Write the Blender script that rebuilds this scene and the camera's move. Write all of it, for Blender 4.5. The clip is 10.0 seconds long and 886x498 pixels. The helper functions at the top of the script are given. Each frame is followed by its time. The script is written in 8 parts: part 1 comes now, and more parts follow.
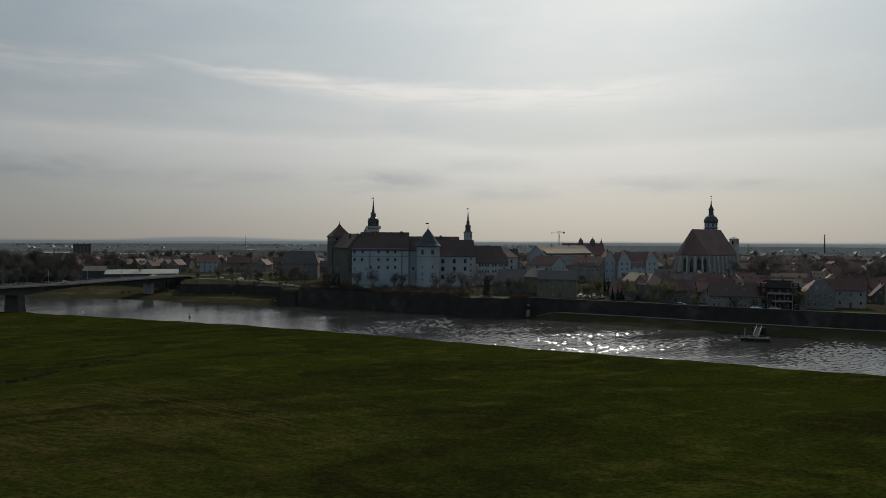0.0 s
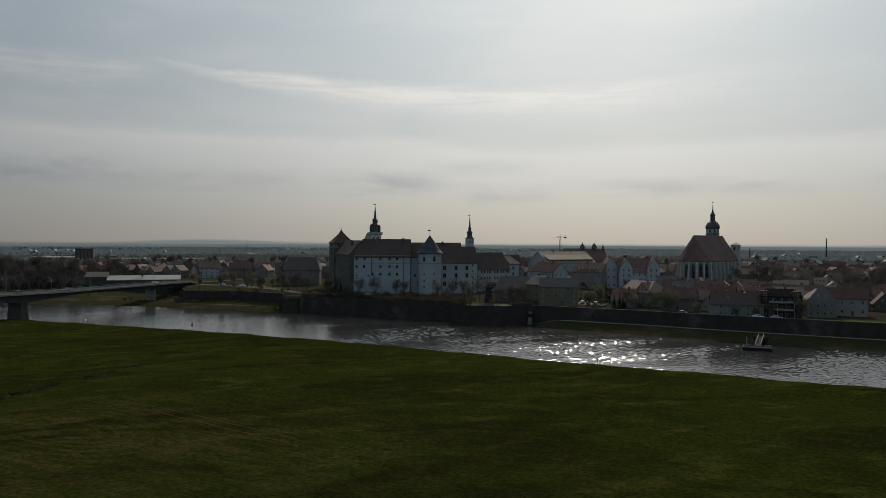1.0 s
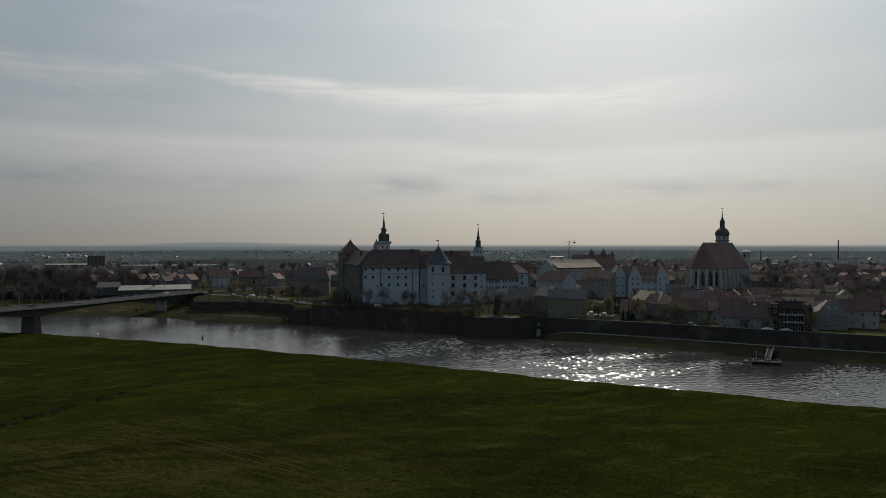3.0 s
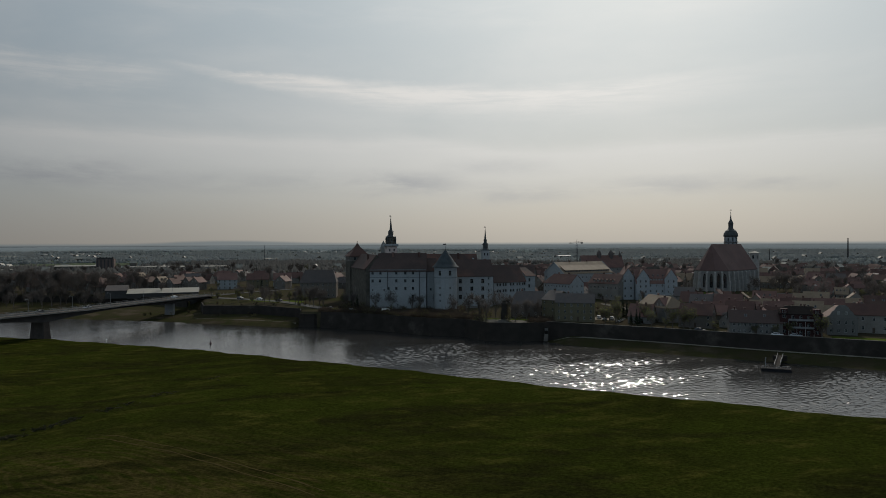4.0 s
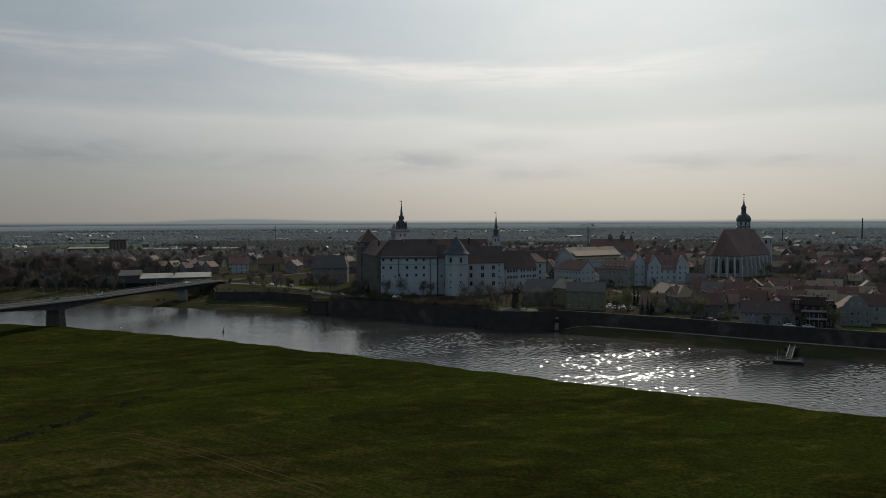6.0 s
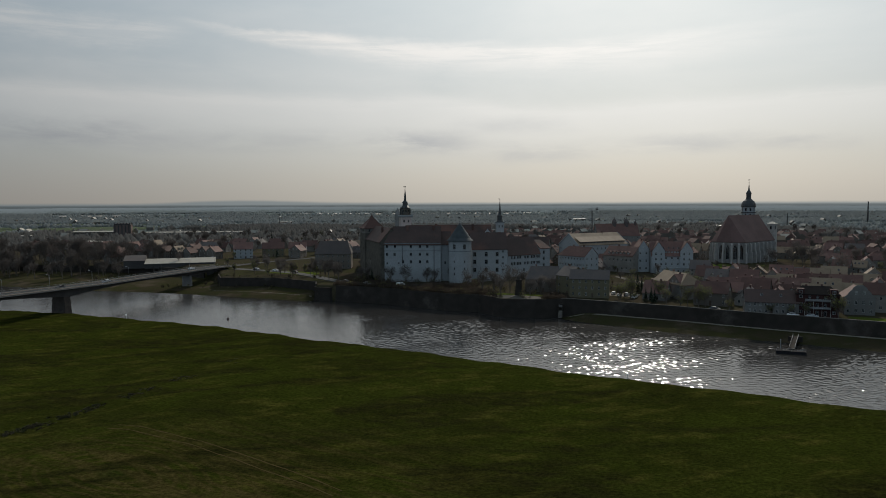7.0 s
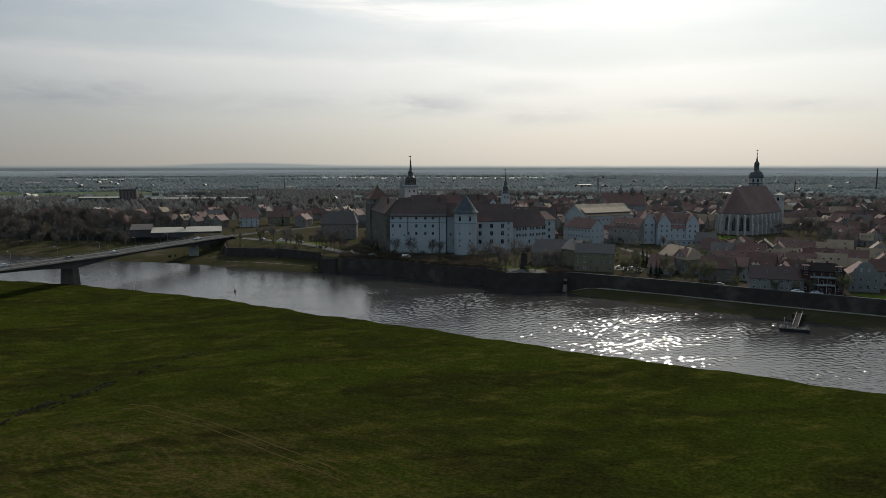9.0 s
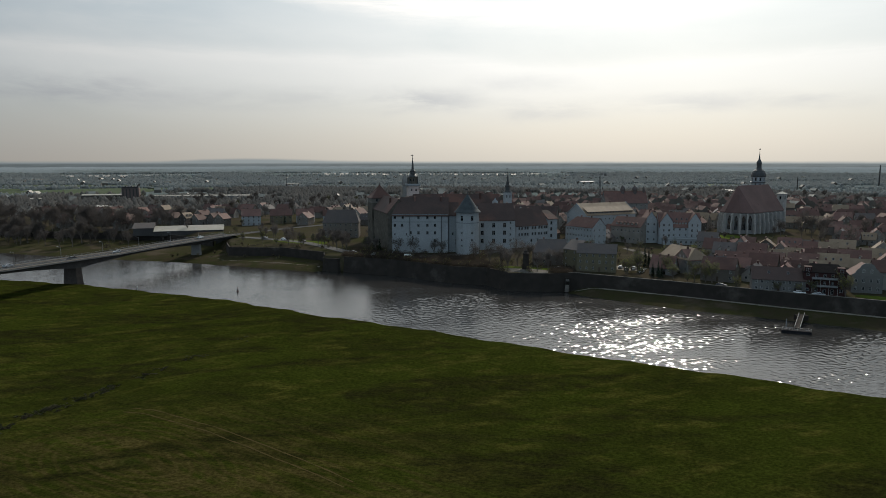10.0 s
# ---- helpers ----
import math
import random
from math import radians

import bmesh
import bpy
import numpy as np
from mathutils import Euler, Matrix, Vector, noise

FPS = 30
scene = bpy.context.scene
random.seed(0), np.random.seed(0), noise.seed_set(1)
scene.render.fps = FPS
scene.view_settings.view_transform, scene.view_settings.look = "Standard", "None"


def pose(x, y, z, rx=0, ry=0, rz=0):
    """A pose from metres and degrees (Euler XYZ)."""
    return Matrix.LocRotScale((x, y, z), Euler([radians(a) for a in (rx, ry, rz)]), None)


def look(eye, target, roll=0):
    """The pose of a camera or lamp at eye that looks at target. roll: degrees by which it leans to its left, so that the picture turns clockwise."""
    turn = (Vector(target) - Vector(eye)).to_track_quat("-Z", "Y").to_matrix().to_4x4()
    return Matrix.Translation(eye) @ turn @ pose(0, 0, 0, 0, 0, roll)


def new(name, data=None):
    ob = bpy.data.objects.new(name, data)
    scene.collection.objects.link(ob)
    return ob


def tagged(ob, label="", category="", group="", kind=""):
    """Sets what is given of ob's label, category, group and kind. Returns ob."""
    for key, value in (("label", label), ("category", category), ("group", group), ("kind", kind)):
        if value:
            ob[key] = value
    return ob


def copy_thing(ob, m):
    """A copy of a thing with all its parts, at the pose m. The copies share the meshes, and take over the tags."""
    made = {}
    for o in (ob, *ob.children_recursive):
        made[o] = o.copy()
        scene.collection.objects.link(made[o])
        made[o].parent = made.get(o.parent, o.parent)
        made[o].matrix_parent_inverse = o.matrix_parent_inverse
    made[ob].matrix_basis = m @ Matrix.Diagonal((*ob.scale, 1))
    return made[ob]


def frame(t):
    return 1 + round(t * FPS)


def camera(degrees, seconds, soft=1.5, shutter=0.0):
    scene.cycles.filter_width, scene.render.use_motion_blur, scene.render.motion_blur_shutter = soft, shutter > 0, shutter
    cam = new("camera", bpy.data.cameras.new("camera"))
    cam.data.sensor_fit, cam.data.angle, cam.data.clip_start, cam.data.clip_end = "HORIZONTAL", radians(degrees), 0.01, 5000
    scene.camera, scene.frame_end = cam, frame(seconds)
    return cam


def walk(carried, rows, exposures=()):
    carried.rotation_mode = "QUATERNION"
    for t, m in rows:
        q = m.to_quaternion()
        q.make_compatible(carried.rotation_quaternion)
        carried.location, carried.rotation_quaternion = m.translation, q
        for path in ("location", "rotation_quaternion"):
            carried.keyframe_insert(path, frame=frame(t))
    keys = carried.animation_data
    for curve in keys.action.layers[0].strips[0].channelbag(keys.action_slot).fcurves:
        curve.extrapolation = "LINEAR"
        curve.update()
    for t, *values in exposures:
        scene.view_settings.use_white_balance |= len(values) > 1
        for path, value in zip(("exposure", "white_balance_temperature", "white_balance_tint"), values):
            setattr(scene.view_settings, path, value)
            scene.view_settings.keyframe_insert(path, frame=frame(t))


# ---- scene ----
cam = camera(65.7, 10.0, soft=0.8)
PATH = [
    (0, (0.116, 0.432, 34.99), (0.059, 2.431, 34.966), 0.3),
    (0.5, (0.017, 0.293, 36.001), (-0.041, 2.292, 35.982), 0.3),
    (1, (-0.125, -0.036, 37.32), (-0.186, 1.963, 37.304), 0.3),
    (1.5, (-0.199, -0.44, 38.693), (-0.262, 1.559, 38.681), 0.3),
    (2, (0.054, -0.72, 39.879), (-0.015, 1.279, 39.868), 0.2),
    (2.5, (0.417, -0.965, 41.0), (0.339, 1.033, 40.989), 0.1),
    (4, (0.401, -0.314, 45.587), (0.292, 1.683, 45.569), -0.2),
    (4.5, (0.284, -0.214, 46.795), (0.167, 1.782, 46.774), -0.2),
    (5, (0.244, -0.115, 47.928), (0.12, 1.881, 47.901), -0.2),
    (5.5, (0.173, -0.093, 49.089), (0.041, 1.902, 49.037), -0.2),
    (7, (0.197, 0.062, 53.371), (0.047, 2.052, 53.236), -0.2),
    (7.5, (0.117, 0.158, 54.314), (-0.037, 2.145, 54.156), -0.1),
    (8, (0.037, 0.163, 55.452), (-0.121, 2.148, 55.266), -0.1),
    (8.5, (-0.195, 0.032, 56.775), (-0.356, 2.015, 56.564), -0.0),
    (9, (-0.006, -0.012, 58.093), (-0.17, 1.967, 57.852), 0.0),
    (9.5, (-0.065, 0.029, 59.253), (-0.232, 2.006, 58.998), 0.0),
    (10, (-0.19, -0.096, 60.175), (-0.359, 1.881, 59.922), 0.0),
]
EXPOSURES = [(0.0, 0.02), (5.0, -0.04), (5.5, 0.02), (7.5, 0.28), (9.0, 0.52), (10.0, 0.59)]
walk(cam, [(t, look(eye, target, roll)) for t, eye, target, roll in PATH], EXPOSURES)

# ---- sky, sun ----
SUN_AZ, SUN_EL = radians(12.5), radians(35)          # to the right of +y, above the horizon
sun_way = Vector((math.sin(SUN_AZ) * math.cos(SUN_EL), math.cos(SUN_AZ) * math.cos(SUN_EL), math.sin(SUN_EL)))
sun_data = bpy.data.lights.new("sun", "SUN")
sun_data.energy, sun_data.angle, sun_data.color = 2.2, radians(3.5), (1.0, 0.93, 0.82)
sun_lamp = new("sun", sun_data)
sun_lamp.rotation_euler = sun_way.to_track_quat("Z", "Y").to_euler()


def make_world():
    world = bpy.data.worlds.new("sky")
    scene.world = world
    world.use_nodes = True
    nt = world.node_tree
    nt.nodes.clear()
    N, Lk = nt.nodes.new, nt.links.new

    def math_node(op, a, b=None, clamp=False):
        n = N("ShaderNodeMath")
        n.operation, n.use_clamp = op, clamp
        for i, v in enumerate((a, b)):
            if v is None:
                continue
            if isinstance(v, (int, float)):
                n.inputs[i].default_value = v
            else:
                Lk(v, n.inputs[i])
        return n.outputs[0]

    def mix(fac, a, b):
        n = N("ShaderNodeMix")
        n.data_type = "RGBA"
        if isinstance(fac, (int, float)):
            n.inputs[0].default_value = fac
        else:
            Lk(fac, n.inputs[0])
        for i, v in ((6, a), (7, b)):
            if isinstance(v, tuple):
                n.inputs[i].default_value = (*v, 1)
            else:
                Lk(v, n.inputs[i])
        return n.outputs[2]

    coord = N("ShaderNodeTexCoord").outputs["Generated"]
    sky = N("ShaderNodeTexSky")
    sky.sky_type, sky.sun_disc = "NISHITA", False
    sky.sun_elevation, sky.sun_rotation = SUN_EL, SUN_AZ
    sky.air_density, sky.dust_density, sky.ozone_density = 1.0, 3.0, 1.0
    scaled = N("ShaderNodeVectorMath")
    scaled.operation = "SCALE"
    Lk(sky.outputs[0], scaled.inputs[0])
    scaled.inputs[3].default_value = 0.075
    clear = scaled.outputs[0]
    # angle to the sun: thin cloud glows towards it
    dot = N("ShaderNodeVectorMath")
    dot.operation = "DOT_PRODUCT"
    Lk(coord, dot.inputs[0])
    dot.inputs[1].default_value = sun_way
    toward = math_node("MULTIPLY", math_node("ADD", dot.outputs["Value"], 1.0), 0.5, True)
    glow = math_node("POWER", toward, 8.0)
    sep = N("ShaderNodeSeparateXYZ")
    Lk(coord, sep.inputs[0])
    high = math_node("MAXIMUM", sep.outputs[2], 0.0)
    veil = mix(glow, VEIL_FAR, VEIL_SUN)
    # added fill: the sky out of view, away from the sun, is brightened
    away = N("ShaderNodeMapRange")
    away.interpolation_type = "SMOOTHSTEP"
    Lk(dot.outputs["Value"], away.inputs[0])
    away.inputs[1].default_value, away.inputs[2].default_value = 0.15, -0.45
    veil = mix(away.outputs[0], veil, BACK_FILL)
    low = math_node("MULTIPLY", math_node("POWER", math_node("SUBTRACT", 1.0, high, True), 6.5), math_node("SUBTRACT", 1.0, math_node("MULTIPLY", away.outputs[0], 0.7)))
    veil = mix(math_node("MULTIPLY", low, 0.88), veil, mix(glow, LOW_FAR, LOW_SUN))
    base = mix(0.86, clear, veil)
    up = math_node("MULTIPLY", high, 9.0, True)
    # height over the horizon and bearing, in degrees, for the cirrus streaks that lie along the horizon
    el = math_node("MULTIPLY", math_node("ARCSINE", sep.outputs[2]), 57.2958)
    az = math_node("MULTIPLY", math_node("ARCTAN2", sep.outputs[0], sep.outputs[1]), 57.2958)
    ae = N("ShaderNodeCombineXYZ")
    Lk(az, ae.inputs[0])
    Lk(el, ae.inputs[1])

    def ae_noise(scale, sx, sy, detail=7.0, rough=0.6, seed=0.0, dist=0.3):
        mp = N("ShaderNodeMapping")
        Lk(ae.outputs[0], mp.inputs[0])
        mp.inputs["Scale"].default_value, mp.inputs["Location"].default_value = (sx, sy, 1), (seed, seed, seed)
        nz = N("ShaderNodeTexNoise")
        Lk(mp.outputs[0], nz.inputs["Vector"])
        nz.inputs["Scale"].default_value, nz.inputs["Detail"].default_value = scale, detail
        nz.inputs["Roughness"].default_value, nz.inputs["Distortion"].default_value = rough, dist
        return nz.outputs["Fac"]

    def span(v, lo, hi, a=0.0, b=1.0):
        mr = N("ShaderNodeMapRange")
        mr.interpolation_type = "SMOOTHSTEP"
        Lk(v, mr.inputs[0])
        for i, x in enumerate((lo, hi, a, b)):
            mr.inputs[i + 1].default_value = x
        return mr.outputs[0]

    def bump_at(v, mid, half):
        d = math_node("ABSOLUTE", math_node("SUBTRACT", v, mid))
        return span(d, half, 0.0)

    def mulm(*vs):
        out = vs[0]
        for v in vs[1:]:
            out = math_node("MULTIPLY", out, v)
        return out

    def add(a, b):
        return math_node("ADD", a, b)

    def sub(a, b):
        return math_node("SUBTRACT", a, b)

    def centred(v, gain):
        return math_node("MULTIPLY", sub(v, 0.5), gain)

    fray = centred(ae_noise(0.20, 0.55, 1.5, 7.0, 0.68, seed=2.0), 3.0)
    el_f = add(el, fray)
    az_f = add(az, centred(ae_noise(0.2, 0.5, 1.2, 5.0, seed=41.0), 9.0))
    fibres = span(ae_noise(0.35, 0.35, 2.2, seed=5.0), 0.34, 0.70)
    wisps = span(ae_noise(0.55, 0.22, 2.6, 8.0, 0.66, seed=13.0), 0.30, 0.66)
    tint = mix(glow, CLOUD_FAR, CLOUD_SUN)
    cols = base
    # soft cream layer over the lower sky, with a bright rim along its top
    rim = add(sub(8.5, math_node("MULTIPLY", span(az, -7.0, 5.0), 1.0)), math_node("MULTIPLY", span(az, 5.0, 13.0), 0.35))
    below = sub(rim, add(el, math_node("MULTIPLY", fray, 0.35)))
    cols = mix(math_node("MULTIPLY", mulm(span(below, -0.9, 0.8), span(below, 4.8, 0.3)), 0.42), cols, tint)
    cols = mix(math_node("MULTIPLY", mulm(bump_at(below, 0.3, 0.8), wisps), 0.26), cols, tint)
    # long cirrus streak, sagging in the middle, and a fainter one to its left
    off = sub(az, 4.0)
    sag = add(12.1, math_node("MULTIPLY", math_node("MULTIPLY", off, off), 0.0021))
    over = sub(add(el, math_node("MULTIPLY", fray, 0.55)), sag)
    thick = span(az, -26.0, -2.0, 0.25, 1.0)
    over = math_node("DIVIDE", over, thick)
    body = mulm(span(over, 1.1, -0.1), span(over, -2.4, 0.0), span(az_f, -27.0, -15.0), span(az_f, 27.0, 7.0))
    cols = mix(math_node("MULTIPLY", mulm(body, span(wisps, 0.0, 1.0, 0.45, 1.0)), 0.95), cols, tint)
    left = mulm(bump_at(el_f, 12.7, 1.5), span(az, -23.0, -28.0), span(wisps, 0.0, 1.0, 0.4, 1.0))
    cols = mix(math_node("MULTIPLY", left, 0.45), cols, tint)
    # other thin veils up to the zenith
    for mid, half, amount in ((10.2, 1.2, 0.10), (18.5, 2.2, 0.16), (26, 5.0, 0.35), (38, 8.0, 0.4)):
        cols = mix(math_node("MULTIPLY", mulm(bump_at(el_f, mid, half), fibres), amount), cols, tint)
    broad = span(ae_noise(0.06, 0.6, 1.6, 5.0, seed=9.0), 0.42, 0.68)
    cols = mix(mulm(broad, up, span(el, 1.0, 5.0)), cols, mix(0.22, cols, tint))
    # flat grey puffs low over the horizon
    shade_tint = mix(glow, PUFF_FAR, PUFF_SUN)
    ragged = span(ae_noise(0.35, 0.5, 2.0, 7.0, 0.62, seed=21.0), 0.25, 0.65)
    for a_mid, e_mid, a_half, e_half, amount in ((-33.0, 5.3, 6.5, 1.1, 0.8), (-22.0, 4.8, 7.0, 0.9, 0.30), (-15.0, 5.2, 4.0, 0.9, 0.26), (-7.0, 4.9, 5.6, 0.9, 0.75), (1.5, 6.2, 4.5, 0.7, 0.28), (3.4, 4.1, 4.0, 0.9, 0.42), (14.0, 4.5, 6.0, 0.7, 0.45), (22.5, 4.2, 3.6, 0.6, 0.42), (-48.0, 5.5, 6.0, 1.2, 0.5), (36.0, 5.0, 6.0, 0.9, 0.45)):
        puff = mulm(bump_at(az_f, a_mid, a_half * 1.5), bump_at(add(el, math_node("MULTIPLY", fray, 0.5)), e_mid, e_half * 1.5), ragged)
        cols = mix(math_node("MULTIPLY", puff, amount), cols, shade_tint)
    # hills ending the plain, too far to shift; haze and sunward brightening painted in
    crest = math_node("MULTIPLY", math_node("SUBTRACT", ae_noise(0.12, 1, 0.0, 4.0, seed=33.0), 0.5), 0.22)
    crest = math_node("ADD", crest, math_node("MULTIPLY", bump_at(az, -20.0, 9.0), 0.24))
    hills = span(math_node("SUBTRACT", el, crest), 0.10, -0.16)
    c2 = mix(hills, cols, mix(glow, HILL_HAZE_FAR, HILL_HAZE_SUN))
    # the plain below them, streaked, in the same kind of painted haze
    c2 = mix(span(el, -0.08, -0.24), c2, mix(span(ae_noise(1.4, 0.5, 9.0, 6.0, 0.65, seed=57.0), 0.35, 0.65), mix(glow, PLAIN_HAZE_FAR, PLAIN_HAZE_SUN), mix(0.25, mix(glow, PLAIN_HAZE_FAR, PLAIN_HAZE_SUN), (0.03, 0.034, 0.034))))
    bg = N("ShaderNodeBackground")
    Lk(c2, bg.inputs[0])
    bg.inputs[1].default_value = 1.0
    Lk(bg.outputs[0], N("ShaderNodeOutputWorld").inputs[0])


BACK_FILL = (0.320, 0.475, 0.620)        # unseen sky opposite the sun, brightened to fill the shaded fronts
VEIL_FAR, VEIL_SUN = (0.160, 0.212, 0.256), (0.575, 0.66, 0.690)
LOW_FAR, LOW_SUN = (0.180, 0.165, 0.147), (0.84, 0.795, 0.71)
CLOUD_FAR, CLOUD_SUN = (0.36, 0.355, 0.35), (1.0, 0.975, 0.93)
PUFF_FAR, PUFF_SUN = (0.16, 0.17, 0.19), (0.56, 0.57, 0.58)
# haze colours of plain and hills, the second of each towards the sun
PLAIN_HAZE_FAR, PLAIN_HAZE_SUN = (0.064, 0.078, 0.084), (0.200, 0.222, 0.225)
HILL_HAZE_FAR, HILL_HAZE_SUN = (0.120, 0.140, 0.150), (0.36, 0.385, 0.375)
make_world()
scene.view_settings.exposure = 0.0

# ---- materials ----
def mat(name, c1, c2, scale=0.5, fine=4.0, rough=0.85, bump=0.25, metallic=0.0, vary=0.0, stretch=(1, 1, 1), c3=None, spots=0.62, bump_dist=0.05):
    """A surface with patches (scale, per metre), grain (fine), relief, and a shift from object to object (vary)."""
    m = bpy.data.materials.new(name)
    m.use_nodes = True
    nt = m.node_tree
    N, Lk = nt.nodes.new, nt.links.new
    bs = nt.nodes["Principled BSDF"]
    geo = N("ShaderNodeNewGeometry")
    mp = N("ShaderNodeMapping")
    Lk(geo.outputs["Position"], mp.inputs[0])
    mp.inputs["Scale"].default_value = stretch

    def noise_tex(s, detail=6.0, rg=0.6):
        n = N("ShaderNodeTexNoise")
        Lk(mp.outputs[0], n.inputs["Vector"])
        n.inputs["Scale"].default_value, n.inputs["Detail"].default_value, n.inputs["Roughness"].default_value = s, detail, rg
        return n.outputs["Fac"]

    def ramp(fac, lo, hi):
        r = N("ShaderNodeMapRange")
        Lk(fac, r.inputs[0])
        r.inputs[1].default_value, r.inputs[2].default_value = lo, hi
        return r.outputs[0]

    def mix(fac, a, b, blend="MIX"):
        n = N("ShaderNodeMix")
        n.data_type, n.blend_type = "RGBA", blend
        if isinstance(fac, float):
            n.inputs[0].default_value = fac
        else:
            Lk(fac, n.inputs[0])
        for i, v in ((6, a), (7, b)):
            if isinstance(v, tuple):
                n.inputs[i].default_value = (*v, 1)
            else:
                Lk(v, n.inputs[i])
        return n.outputs[2]

    big, small = noise_tex(scale), noise_tex(fine, 4.0)
    col = mix(ramp(big, 0.35, 0.65), c1, c2)
    if c3:
        col = mix(ramp(noise_tex(scale * 0.37, 5.0), spots - 0.06, spots + 0.06), col, c3)
    col = mix(0.35, col, mix(ramp(small, 0.3, 0.7), (0.72, 0.72, 0.72), (1.25, 1.25, 1.25)), "MULTIPLY")
    if vary:
        info = N("ShaderNodeObjectInfo")
        hsv = N("ShaderNodeHueSaturation")
        Lk(ramp(info.outputs["Random"], 0.0, 1.0), hsv.inputs["Value"])
        hsv_map = hsv.inputs["Value"].links[0].from_node
        hsv_map.inputs[3].default_value, hsv_map.inputs[4].default_value = 1 - vary, 1 + vary
        Lk(col, hsv.inputs["Color"])
        col = hsv.outputs[0]
    Lk(col, bs.inputs["Base Color"])
    rr = ramp(small, 0.0, 1.0)
    rr.node.inputs[3].default_value, rr.node.inputs[4].default_value = max(0.02, rough - 0.08), min(1.0, rough + 0.08)
    Lk(rr, bs.inputs["Roughness"])
    bs.inputs["Metallic"].default_value = metallic
    bs.inputs["Specular IOR Level"].default_value = 0.06 if rough > 0.88 else 0.12 if rough > 0.66 else 0.3 if rough > 0.55 else 0.5
    if bump:
        b = N("ShaderNodeBump")
        b.inputs["Strength"].default_value, b.inputs["Distance"].default_value = bump, bump_dist
        Lk(small, b.inputs["Height"])
        Lk(b.outputs[0], bs.inputs["Normal"])
    return m


def water_mat(name, body, scale, height, strength, rough):
    """Water with fine ripples: noise scale, height and strength of the relief."""
    m = bpy.data.materials.new(name)
    m.use_nodes = True
    nt = m.node_tree
    N, Lk = nt.nodes.new, nt.links.new
    bs = nt.nodes["Principled BSDF"]
    bs.inputs["Base Color"].default_value = (*body, 1)
    bs.inputs["Roughness"].default_value = rough
    bs.inputs["IOR"].default_value = 1.333
    geo, n, b = N("ShaderNodeNewGeometry"), N("ShaderNodeTexNoise"), N("ShaderNodeBump")
    Lk(geo.outputs["Position"], n.inputs["Vector"])
    n.inputs["Scale"].default_value, n.inputs["Detail"].default_value, n.inputs["Roughness"].default_value = scale, 2.0, 0.5
    b.inputs["Strength"].default_value, b.inputs["Distance"].default_value = strength, height
    Lk(n.outputs["Fac"], b.inputs["Height"])
    Lk(b.outputs[0], bs.inputs["Normal"])
    return m


def glass_mat(name, col, rough=0.08):
    m = bpy.data.materials.new(name)
    m.use_nodes = True
    bs = m.node_tree.nodes["Principled BSDF"]
    bs.inputs["Base Color"].default_value = (*col, 1)
    bs.inputs["Roughness"].default_value = rough
    return m


